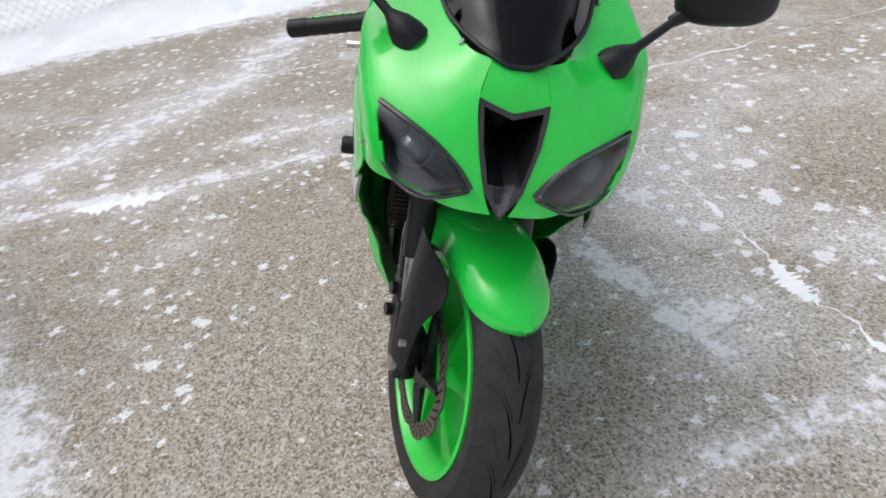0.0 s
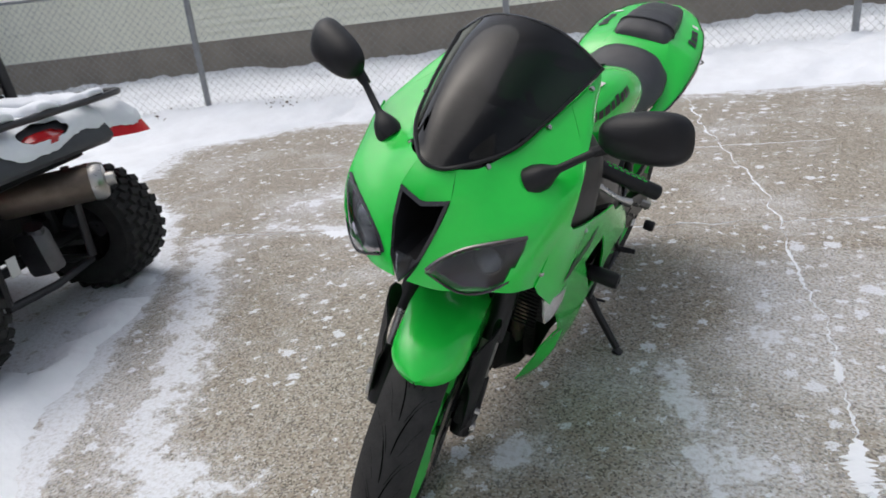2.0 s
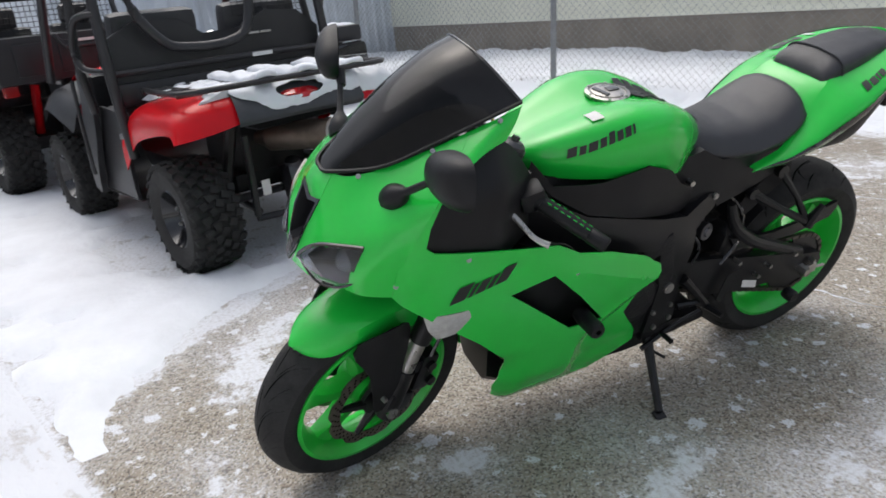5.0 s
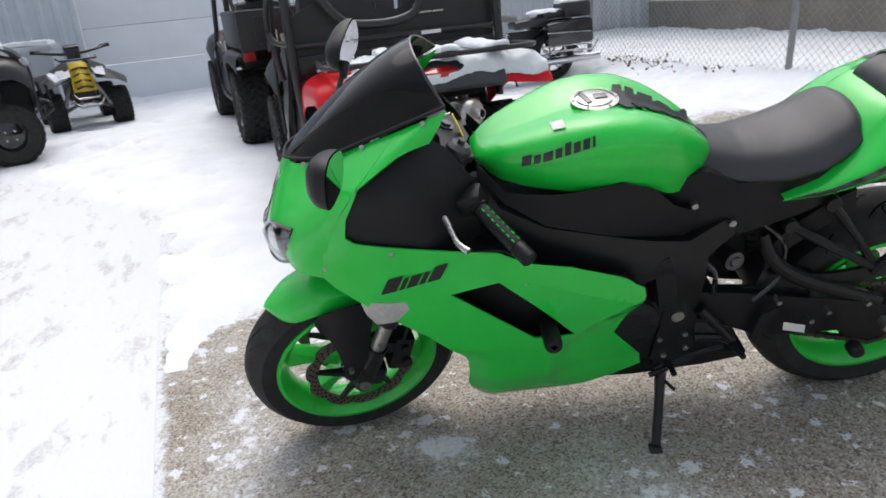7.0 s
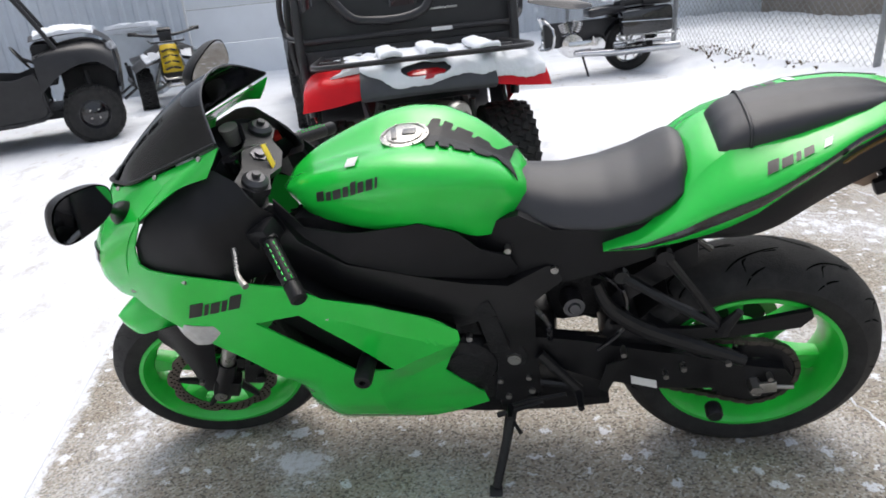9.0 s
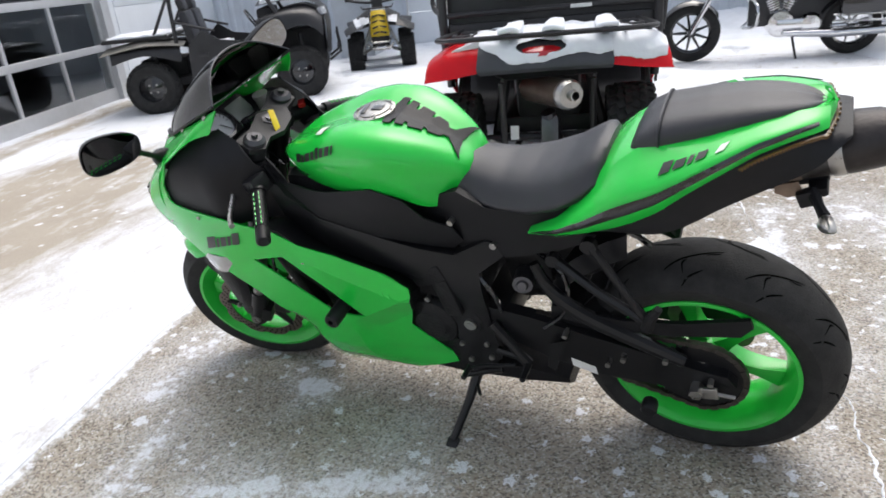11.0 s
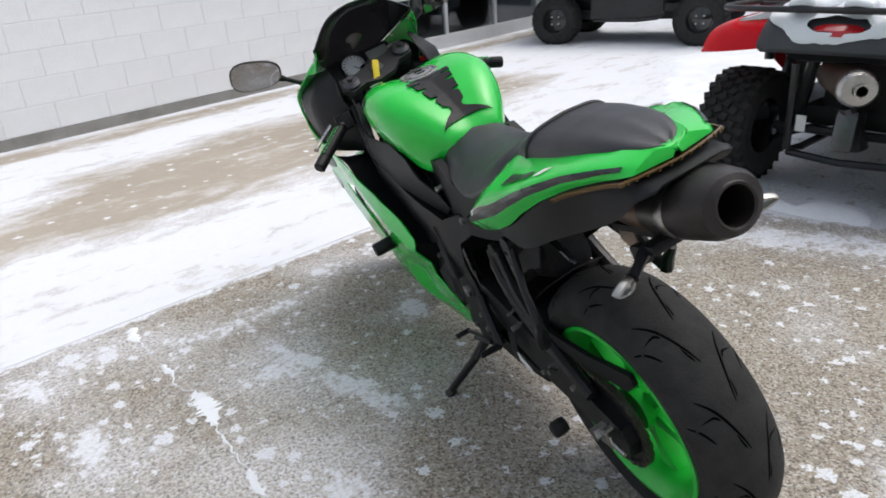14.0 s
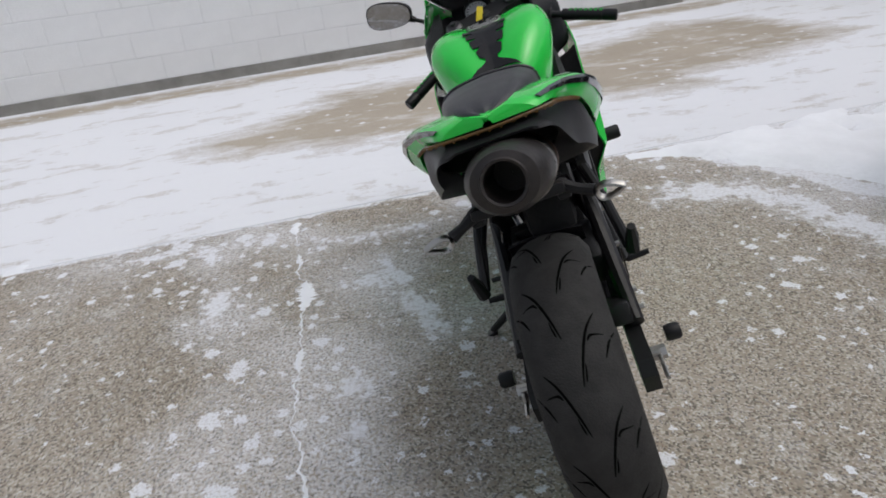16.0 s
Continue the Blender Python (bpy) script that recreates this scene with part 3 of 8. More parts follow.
snow_field("snow_cover", -11.5, 6.5, -5.2, 13.5, 0.04, 5, yard_snow, "thin wind-blown snow lying over the concrete yard")


def crack_strip(name, pts, width, seed, label, blobs=()):
    """A jagged hairline of snow, broken in places, with a few wider lumps."""
    rnd = random.Random(seed)
    P = [Vector((*p, 0)) for p in pts]
    k = int(sum((b - a).length for a, b in zip(P, P[1:])) / 0.014)
    bm = bmesh.new()
    rows, jag = [], 0.0
    for i in range(k + 1):
        p = cat(P, i / k)
        d = (cat(P, min(1, (i + 1) / k)) - cat(P, max(0, (i - 1) / k))).normalized()
        s = Vector((-d.y, d.x, 0))
        jag = jag * 0.8 + rnd.uniform(-0.005, 0.005)
        w = width * max(0.1, 0.7 + 1.5 * noise.noise((p.x * 5, p.y * 5, seed))) * rnd.uniform(0.5, 1.5)
        for x, y, r in blobs:
            e = math.hypot(p.x - x, p.y - y) / r
            if e < 1.0:
                w = max(w, 0.28 * r * math.sqrt(1 - e * e) * rnd.uniform(0.35, 1.4))
        p = p + s * (noise.noise((p.x * 7, p.y * 7, seed + 3)) * 0.03 + jag)
        rows.append([p + s * w + V(0, 0, 0.001), p + V(0, 0, 0.003 + min(w, 0.02) * 0.2), p - s * w * rnd.uniform(0.6, 1.3) + V(0, 0, 0.001)])
    loft(bm, rows)
    return finish(name, bm, SNOW, label=label, kind="stuff", category="snow")


crack_strip("snow_filled_crack", [(1.12, 0.82), (1.0, 1.29), (0.93, 1.49), (0.885, 1.87), (0.83, 2.21), (0.72, 2.59), (0.51, 3.48), (0.11, 4.46), (-0.24, 5.5)], 0.0048, 2, "crack in the concrete filled with snow",
            [(0.94, 1.49, 0.11), (1.10, 0.86, 0.08), (0.88, 1.9, 0.06), (1.03, 1.2, 0.05)])
crack_strip("snow_filled_crack", [(-2.3, 2.32), (-1.8, 2.45), (-0.9, 2.62), (-0.3, 2.8), (0.3, 2.96), (0.78, 3.1), (2.2, 3.5), (3.6, 3.9)], 0.0035, 9, "joint in the concrete filled with snow", [(-1.3, 2.55, 0.2)])
crack_strip("snow_filled_crack", [(-2.6, 3.5), (-1.5, 3.75), (-0.2, 4.1), (0.8, 4.35)], 0.003, 14, "faint joint in the concrete filled with snow")

# ---- white block building with the glazed door ----
BLOCK = mat("white_painted_block", (0.80, 0.805, 0.81), 0.65, 0, 0.06, 2.5, 0.35, 90)
MORTAR = mat("painted_mortar", (0.73, 0.735, 0.74), 0.8, 0, 0.1, 6, 0.3, 60)
FOOTING = mat("wall_footing", (0.26, 0.25, 0.23), 0.85, 0, 0.3, 4, 0.4, 40)
FRAME_AL = mat("white_aluminium_frame", (0.55, 0.56, 0.57), 0.45, 0.2, 0.08, 8)
SIDING = mat("cream_lap_siding", (0.78, 0.78, 0.66), 0.6, 0, 0.06, 3, 0.1, 50)
FOUND = mat("rough_foundation", (0.25, 0.22, 0.185), 0.9, 0, 0.25, 2, 0.6, 25)
STEEL_SIDE = mat("pale_ribbed_steel", (0.6, 0.64, 0.69), 0.5, 0.1, 0.12, 2, 0.05, 40)
PANEL_W = mat("white_door_panel", (0.8, 0.83, 0.86), 0.5, 0, 0.05, 2, 0.1, 60)
GALV = mat("galvanised_steel", (0.3, 0.31, 0.32), 0.5, 0.7, 0.2, 12, 0.1, 100)
# the unlit look of the room is put into this dark colour
ROOM = mat("room_dimness_paint", (0.07, 0.07, 0.075), 0.8, 0, 0.2, 2)

wall_ang = math.atan2(WALL_D.y, WALL_D.x)
MA = Matrix.Translation((WALL_A0.x, WALL_A0.y, 0)) @ Matrix.Rotation(wall_ang, 4, "Z")  # x along the wall, yard on -y
SIDE_A = -1 if (MA.to_3x3() @ Vector((0, -1, 0))).to_2d().dot(WALL_N) > 0 else 1
LEN_A = 6.52        # block wall's end at the door
DOOR_W, DOOR_H = 3.05, 3.2
X0 = -3.0


def wallbox(bm, x0, x1, z0, z1, y0, y1):
    box(bm, ((x0 + x1) / 2, (y0 + y1) / 2, (z0 + z1) / 2), (x1 - x0, abs(y1 - y0), z1 - z0))


wall_a = empty("wall_block", MA, "white painted concrete block wall with dirty footing", "wall")
wall_a["kind"] = "structure"
Y = -SIDE_A  # away from the yard
bm = bmesh.new()
wallbox(bm, X0, LEN_A, 0, 4.2, -Y * 0.0195, Y * 0.2)
part("mortar", bm, MORTAR, wall_a)
bm = bmesh.new()
wallbox(bm, X0, LEN_A, 0, 0.09, -Y * 0.03, Y * 0.004)
part("footing", bm, FOOTING, wall_a, "grimy concrete footing")


def block_mesh(w, h):
    bm = bmesh.new()
    box(bm, (0, 0, 0), (w - 0.007, 0.03, h - 0.007), bev=0.004)
    me = bpy.data.meshes.new("block")
    bm.to_mesh(me)
    bm.free()
    me.materials.append(BLOCK)
    return me


# ---- far building with ribbed steel and the overhead door ----
MB = Matrix.Translation((-8.2, -6.7, 0)) @ Matrix.Rotation(math.atan2(0.954, -0.28), 4, "Z")  # x along the wall
wall_b = empty("wall_ribbed_steel", MB, "pale ribbed steel wall beside an overhead door", "wall")
wall_b["kind"] = "structure"
GD0, GD1 = 3.55, 7.1


def ribbed(x0, x1, z0, z1):
    bm = bmesh.new()
    rows = []
    x = x0
    k = 0
    while x <= x1 + 1e-6:
        off = (0, -0.022, -0.022, 0)[k % 4]
        rows.append([V(x, off, z0), V(x, off, z1)])
        x += (0.03, 0.05, 0.03, 0.11)[k % 4]
        k += 1
    loft(bm, rows)
    return thicken(bm, 0.004)


part("ribbed_sheet", ribbed(-0.5, GD0, 0.0, 4.2), STEEL_SIDE, wall_b)
part("ribbed_sheet", ribbed(GD1, 16.0, 0.0, 4.2), STEEL_SIDE, wall_b)
bm = bmesh.new()
wallbox(bm, -0.5, GD0, 0, 4.2, 0.03, 0.2)
wallbox(bm, GD1, 16, 0, 4.2, 0.03, 0.2)
wallbox(bm, GD0, GD1, 3.2, 4.2, 0.0, 0.2)
part("wall_core", bm, MORTAR, wall_b)
door_b = empty("overhead_door", MB, "closed white panelled overhead door", "door")
door_b["kind"] = "structure"
for k in range(6):
    bm = bmesh.new()
    box(bm, ((GD0 + GD1) / 2, 0.06, 0.27 + k * 0.535), (GD1 - GD0 - 0.02, 0.05, 0.528), bev=0.008)
    part("panel", bm, PANEL_W, door_b)

# ---- cream house behind the fence ----
HOUSE = Matrix.Translation((-16, 4.9, 0)) @ Matrix.Rotation(math.atan2(0.27, 0.963), 4, "Z")
house = empty("house", HOUSE, "cream lap-sided house on a rough concrete foundation", "house")
bm = bmesh.new()
wallbox(bm, 0, 34, -0.1, 0.56, 0, 0.3)
part("foundation", bm, FOUND, house, "rough grey-brown foundation")
bm = bmesh.new()
wallbox(bm, 0, 34, 0.56, 3.6, 0.03, 0.3)
part("wall", bm, SIDING, house)
bm = bmesh.new()
box(bm, (17, 2, 3.75), (35, 5, 0.2), bev=0.02)
part("roof", bm, FOUND, house)


def vent(x, z):
    bm = bmesh.new()
    box(bm, (x, -0.01, z), (0.5, 0.03, 0.22), bev=0.004)
    for k in range(9):
        box(bm, (x - 0.2 + k * 0.05, -0.03, z), (0.012, 0.02, 0.2))
    part("foundation_vent", bm, FOUND, house, "slatted foundation vent")


vent(17.0, 0.42)

# ---- chain-link fence ----
FC, FD = Vector((-4.6, 4.77, 0)), Vector((0.925, 0.380, 0)).normalized()
FA = math.atan2(FD.y, FD.x)
BAY = 2.95
MF = Matrix.Translation(FC - FD * BAY * 3) @ Matrix.Rotation(FA, 4, "Z") @ Matrix.Rotation(radians(-2), 4, "X") @ Matrix.Rotation(radians(1.5), 4, "Y")
fence = empty("chain_link_fence", MF, "galvanised chain-link fence with round steel posts", "fence")
NP = 9
for k in range(NP):
    bm = bmesh.new()
    tube(bm, [(k * BAY, 0.02, -0.3), (k * BAY, 0.02, 1.62)], 0.03, 12)
    part("post", bm, GALV, fence)
bm = bmesh.new()
tube(bm, [(0, 0.0, 1.55), ((NP - 1) * BAY, 0.0, 1.55)], 0.021, 8)
part("top_rail", bm, GALV, fence)
bm = bmesh.new()
LX, H0, H1, PIT = (NP - 1) * BAY, -0.25, 1.53, 0.075
vs, fs = [], []
for s in (1, -1):
    x = -(H1 - H0) if s > 0 else 0.0
    while x < LX + (0 if s > 0 else (H1 - H0)):
        xa, za, xb, zb = x, H0, x + s * (H1 - H0), H1
        if xa < 0:
            za, xa = za - xa * s, 0.0
        if xb > LX:
            zb, xb = zb - (xb - LX), LX
        if s < 0 and xa > LX:
            za, xa = H0 + (xa - LX), LX
        if s < 0 and xb < 0:
            zb, xb = zb + xb, 0.0
        r = 0.0022
        k = len(vs)
        for (px, pz) in ((xa, za), (xb, zb)):
            vs += [(px + r * 0.7, -r, pz), (px - r * 0.7, -r, pz), (px, r, pz)]
        for j in range(3):
            fs.append((k + j, k + (j + 1) % 3, k + 3 + (j + 1) % 3, k + 3 + j))
        x += PIT
me = bpy.data.meshes.new("wire_mesh")
me.from_pydata(vs, [], fs)
me.materials.append(GALV)
wires = new("wire_mesh", me)
wires.parent = fence
wires["kind"] = "stuff"
bm.free()


# ---- green sport motorcycle ----
LEANING, HEADING, DIVE = radians(16.1), radians(1.6), radians(1.0)
BO = Vector((-0.0345, 2.4655, 0.005))
B_ROT = Matrix.Rotation(-HEADING - math.pi / 2, 3, "Z") @ Matrix.Rotation(DIVE, 3, "Y") @ Matrix.Rotation(LEANING, 3, "X").inverted()
BF, BL, BU = B_ROT.col[0], B_ROT.col[1], B_ROT.col[2]
MBIKE = Matrix(((BF.x, BL.x, BU.x, BO.x), (BF.y, BL.y, BU.y, BO.y), (BF.z, BL.z, BU.z, BO.z), (0, 0, 0, 1)))
bike = empty("motorcycle", MBIKE, "bright green sport motorcycle leaning on its side stand", "motorcycle")
RAKE, STEER = radians(25), radians(14.5)
FC_AX, RC_AX = V(1.416, 0.006, 0.309), V(-0.008, 0.007, 0.319)
AX = V(-math.sin(RAKE), 0, math.cos(RAKE))
ST = Matrix.Translation(FC_AX) @ Matrix.Rotation(STEER, 4, AX) @ Matrix.Translation(-FC_AX)


def bp(name, bm, material, label="", m=None, parent=None, angle=35):
    return part(name, bm, material, parent or bike, label, m, angle)


def tyre_profile(R, W, r0):
    h = [(r0, 0.8 * W), (r0 + 0.02, 0.95 * W), (r0 + 0.047, W), (R - 0.028, 0.84 * W), (R - 0.014, 0.62 * W), (R - 0.005, 0.36 * W), (R, 0)]
    return [(r, -y) for r, y in h] + [(r, y) for r, y in h[-2::-1]]


def petal_disc(bm, c, y, r1, r0, n=84, waves=10, th=0.005):
    rings = []
    for i in range(n):
        a = 2 * math.pi * i / n
        w = 0.5 + 0.5 * math.cos(waves * a)
        ro = r1 - 0.011 * (w ** 3)
        d = V(math.cos(a), 0, math.sin(a))
        rings.append([c + d * r0 + V(0, y - th / 2, 0), c + d * ro + V(0, y - th / 2, 0), c + d * ro + V(0, y + th / 2, 0), c + d * r0 + V(0, y + th / 2, 0)])
    R = [[bm.verts.new(p) for p in r] for r in rings]
    for i in range(n):
        A, B = R[i], R[(i + 1) % n]
        for j in range(4):
            bm.faces.new((A[j], A[(j + 1) % 4], B[(j + 1) % 4], B[j]))
    return bm


def hole_shade_dots(bm, c, y, radii, n, r=0.0035):
    for k, rr in enumerate(radii):
        for i in range(n):
            a = 2 * math.pi * (i + 0.33 * k) / n
            p = c + V(math.cos(a) * rr, 0, math.sin(a) * rr)
            for s in (-1, 1):
                bm.faces.new([bm.verts.new(p + V(r * math.cos(t), s * y, r * math.sin(t))) for t in (i2 * math.pi / 3 for i2 in range(6))])
    return bm


def wheel(name, c, R, W, m, spokes, grooves):
    T = Matrix.Translation(c)
    bm = bmesh.new()
    w = W * 0.83
    lathe(bm, [(0.224, -w), (0.224, -w - 0.006), (0.214, -w - 0.007), (0.203, -w + 0.01), (0.19, -w * 0.5), (0.186, 0), (0.19, w * 0.5), (0.203, w - 0.01), (0.214, w + 0.007), (0.224, w + 0.006), (0.224, w),
               (0.208, w - 0.004), (0.197, w * 0.5), (0.195, 0), (0.197, -w * 0.5), (0.208, -w + 0.004)], 72, T, closed=True)
    lathe(bm, [(0.02, -0.055), (0.05, -0.052), (0.056, -0.03), (0.052, 0), (0.056, 0.03), (0.05, 0.052), (0.02, 0.055)], 32, T)
    for k in range(spokes):
        a = 2 * math.pi * k / spokes + 0.3
        q = Matrix.Rotation(-a, 4, "Y")
        rows = []
        for t in range(7):
            r = 0.045 + (0.196 - 0.045) * t / 6
            hw = 0.024 - 0.012 * math.sin(math.pi * min(t / 5, 1)) + (0.006 if t == 6 else 0)
            dy = 0.03 - 0.012 * t / 6
            rows.append([T @ q @ V(r, s * dy, u * hw) for s, u in ((-1, -1), (-1.15, 0), (-1, 1), (0, 1.2), (1, 1), (1.15, 0), (1, -1), (0, -1.2))])
        loft(bm, rows, loop=True)
    rim = pieces(name, bm, GREEN_RIM, bike, "bright green cast alloy wheel", m, "spoke")
    prof = tyre_profile(R, W, 0.217)
    bm = bmesh.new()
    lathe(bm, prof, 96, T, closed=True)
    part("tyre", bm, RUBBER, rim, "worn black road tyre", m)
    ys, rs = [p[1] for p in prof], [p[0] for p in prof]
    bm = bmesh.new()
    for rep in range(grooves[0]):
        for s in (1, -1):
            a0 = 2 * math.pi * (rep + (0.5 if s < 0 else 0)) / grooves[0]
            for pts, wd in grooves[1]:
                rows = []
                for t in range(9):
                    p = cat([V(x, y, 0) for x, y in pts], t / 8)
                    a, y = a0 + p.x, s * p.y * W
                    ww = wd * math.sin(math.pi * (0.12 + 0.8 * t / 8))
                    row = []
                    for e in (-1, 1):
                        aa = a + e * ww / R * 0.5
                        yy = y + e * ww * 0.35 * s
                        r = ipl(yy, ys[2:-2], rs[2:-2]) + 0.0006
                        row.append(T @ V(r * math.cos(aa), yy, r * math.sin(aa)))
                    rows.append(row)
                loft(bm, rows)
    # flat near-black strips on the tyre paint the shade inside its grooves
    part("tread", bm, RECESS_SHADE, rim, "", m)["kind"] = "stuff"
    return rim


# near-black colour standing in for shade in tread grooves and drill holes
RECESS_SHADE = mat("recess_shade", (0.002, 0.002, 0.002), 0.95, 0, 0.2, 20, spec=0.05)
fw = wheel("front_wheel", FC_AX, 0.302, 0.061, ST, 6, (14, [([(0, 0.05), (0.16, 0.14), (0.34, 0.42), (0.44, 0.85)], 0.0072), ([(0.22, 0.12), (0.33, 0.3), (0.42, 0.5)], 0.004), ([(0.1, 0.45), (0.2, 0.7), (0.26, 0.92)], 0.004), ([(0.0, 0.3), (0.1, 0.5), (0.18, 0.8)], 0.0035)]))
rw = wheel("rear_wheel", RC_AX, 0.319, 0.09, Matrix(), 6, (11, [([(0, 0.08), (-0.13, 0.2), (-0.30, 0.42), (-0.40, 0.66)], 0.0052), ([(-0.24, 0.40), (-0.27, 0.50), (-0.26, 0.74)], 0.0045), ([(-0.12, 0.66), (-0.2, 0.78), (-0.27, 0.94)], 0.004), ([(-0.02, 0.16), (-0.06, 0.2), (-0.12, 0.24)], 0.004)]))
for s in (1, -1):
    bm = bmesh.new()
    petal_disc(bm, FC_AX, s * 0.071, 0.15, 0.116)
    disc = part("brake_disc", bm, DISC, fw, "petal-edged drilled brake disc", ST)
    bm = bmesh.new()
    for k in range(5):
        a = 2 * math.pi * k / 5
        tube(bm, [FC_AX + V(0.045 * math.cos(a), s * 0.066, 0.045 * math.sin(a)), FC_AX + V(0.12 * math.cos(a + 0.3), s * 0.071, 0.12 * math.sin(a + 0.3))], [0.014, 0.008], 6)
    lathe(bm, [(0.02, s * 0.06), (0.05, s * 0.06), (0.05, s * 0.073), (0.02, s * 0.073)], 24, Matrix.Translation(FC_AX), closed=True)
    part("disc_carrier", bm, SATIN, fw, "", ST)
    # flat dark dots on the disc paint the shade of drilled holes
    bm = bmesh.new()
    hole_shade_dots(bm, FC_AX, 0.0, (0.1225, 0.131, 0.1385), 40)
    for v in bm.verts:
        v.co.y += s * 0.0742
    part("drill_hole_shade", bm, RECESS_SHADE, fw, "", ST)["kind"] = "stuff"
    # fork leg, stanchion and caliper
    foot = FC_AX + V(-0.005, s * 0.105, 0)
    bm = bmesh.new()
    tube(bm, [foot + AX * -0.03, foot + AX * 0.03, foot + AX * 0.12], [0.024, 0.03, 0.026], 14)
    box(bm, foot + V(-0.02, 0, 0.02), (0.075, 0.05, 0.06), (0, -25, 0), 0.012)
    bp("fork_foot", bm, SATIN, "black cast fork foot with axle clamp", ST)
    bm = bmesh.new()
    tube(bm, [foot + AX * 0.11, foot + AX * 0.34], 0.0205, 16)
    bp("fork_stanchion", bm, STEEL, "bare steel fork stanchion", ST)
    bm = bmesh.new()
    tube(bm, [foot + AX * 0.21, foot + AX * 0.24, foot + AX * 0.72], [0.027, 0.0275, 0.0265], 16)
    bp("fork_tube", bm, SATIN, "", ST)
    bm = bmesh.new()
    cc = FC_AX + V(-0.115, s * 0.085, 0.06)
    box(bm, cc, (0.055, 0.062, 0.115), (0, -20, 0), 0.012)
    box(bm, cc + V(0.02, s * 0.005, 0.03), (0.05, 0.04, 0.04), (0, -20, 0), 0.008)
    for k in (-1, 1):
        tube(bm, [cc + V(-0.01, s * 0.03, k * 0.028), cc + V(-0.01, s * 0.042, k * 0.028)], 0.014, 12)
    bp("brake_caliper", bm, SATIN, "black radial brake caliper", ST)
    bm = bmesh.new()
    tube(bm, [FC_AX + V(0, s * 0.125, 0), FC_AX + V(0, s * 0.135, 0)], 0.016, 14)
    tube(bm, [FC_AX + V(0, s * 0.134, 0), FC_AX + V(0, s * 0.137, 0)], 0.011, 10)
    tube(bm, [foot + V(0.03, s * 0.02, 0.075), foot + V(0.03, s * 0.032, 0.075)], 0.007, 8)
    pieces("axle_end", bm, STEEL, bike, "", ST)
    # fork cover in black plastic
    bm = sheet([(1.50, 0.55), (1.44, 0.60), (1.38, 0.605), (1.352, 0.56), (1.375, 0.47), (1.395, 0.38), (1.405, 0.325), (1.452, 0.318), (1.458, 0.38), (1.466, 0.46)],
               lambda f, u, s=s: V(f, s * (0.098 + 0.030 * max(0, 1 - ((f - 1.405) / 0.075) ** 2)), u), step=0.025, th=0.004, curve=True)
    bp("fork_cover", bm, BLACK, "matt black fork cover", ST)
    # brake hose
    bm = bmesh.new()
    tube(bm, [cc + V(-0.01, s * 0.03, 0.06), cc + V(-0.05, s * 0.03, 0.16), cc + V(-0.09, s * 0.0, 0.3), cc + V(-0.2, s * -0.03, 0.5)], 0.005, 6, smooth=4)
    bp("brake_hose", bm, GLOSS, "", ST)

# front mudguard
rows = []
for i in range(23):
    t = (i / 22) ** 1.7
    a = radians(53 + 83 * t)
    k = math.sqrt(max(0.0, 1 - (1 - min(1, t * 5.5)) ** 2)) * (0.8 + 0.2 * min(1, t * 2.5)) + 0.02
    half = [(0.0, 0.326), (0.033 * k, 0.324), (0.06 * k, 0.315), (0.077 * k, 0.300), (0.085 * k, 0.31 - 0.045 * k - 0.035 * max(0, t - 0.2))]
    prof = [(-y, r) for y, r in half[:0:-1]] + half
    rows.append([FC_AX + V(r * math.cos(a), y, r * math.sin(a)) for y, r in prof])
bm = bmesh.new()
loft(bm, rows)
bp("front_mudguard", thicken(bm, 0.003), GREEN, "glossy green front mudguard", ST)

# ---- upper cowl ----
HL = [(0.195, 0.862), (0.15, 0.85), (0.105, 0.832), (0.07, 0.806), (0.05, 0.782), (0.075, 0.765), (0.11, 0.754), (0.15, 0.756), (0.18, 0.778), (0.192, 0.815)]
bm = patch([[(1.456, 0.04, 0.952), (1.49, 0.053, 0.905), (1.520, 0.047, 0.85), (1.546, 0.03, 0.785), (1.557, 0.014, 0.748)],
            [(1.43, 0.075, 0.956), (1.472, 0.10, 0.90), (1.512, 0.097, 0.85), (1.538, 0.088, 0.787), (1.54, 0.075, 0.744)],
            [(1.36, 0.102, 0.975), (1.432, 0.147, 0.91), (1.485, 0.152, 0.855), (1.505, 0.147, 0.795), (1.502, 0.132, 0.747)],
            [(1.28, 0.130, 1.01), (1.375, 0.196, 0.93), (1.432, 0.212, 0.865), (1.46, 0.205, 0.80), (1.462, 0.19, 0.745)],
            [(1.20, 0.148, 1.042), (1.30, 0.2295, 0.96), (1.352, 0.237, 0.89), (1.382, 0.2285, 0.82), (1.398, 0.2135, 0.735)]],
           40, 34, lambda c: not inside((c.y, c.z), HL))
bp("upper_cowl", thicken(mirrored(bm), 0.003), GREEN, "glossy green upper fairing")
bm = patch([[(1.456, -0.04, 0.952), (1.475, -0.047, 0.928), (1.49, -0.053, 0.905)], [(1.470, 0, 0.944), (1.488, 0, 0.92), (1.497, 0, 0.889)], [(1.456, 0.04, 0.952), (1.475, 0.047, 0.928), (1.49, 0.053, 0.905)]], 14, 6)
bp("nose_panel", thicken(bm, 0.003), GREEN)
bm = patch([[(1.20, 0.148, 1.042), (1.25, 0.192, 1.002), (1.30, 0.23, 0.96)], [(1.15, 0.158, 1.062), (1.18, 0.184, 1.04), (1.205, 0.204, 1.012)], [(1.098, 0.167, 1.084), (1.115, 0.176, 1.055), (1.138, 0.182, 1.024)]], 16, 8)
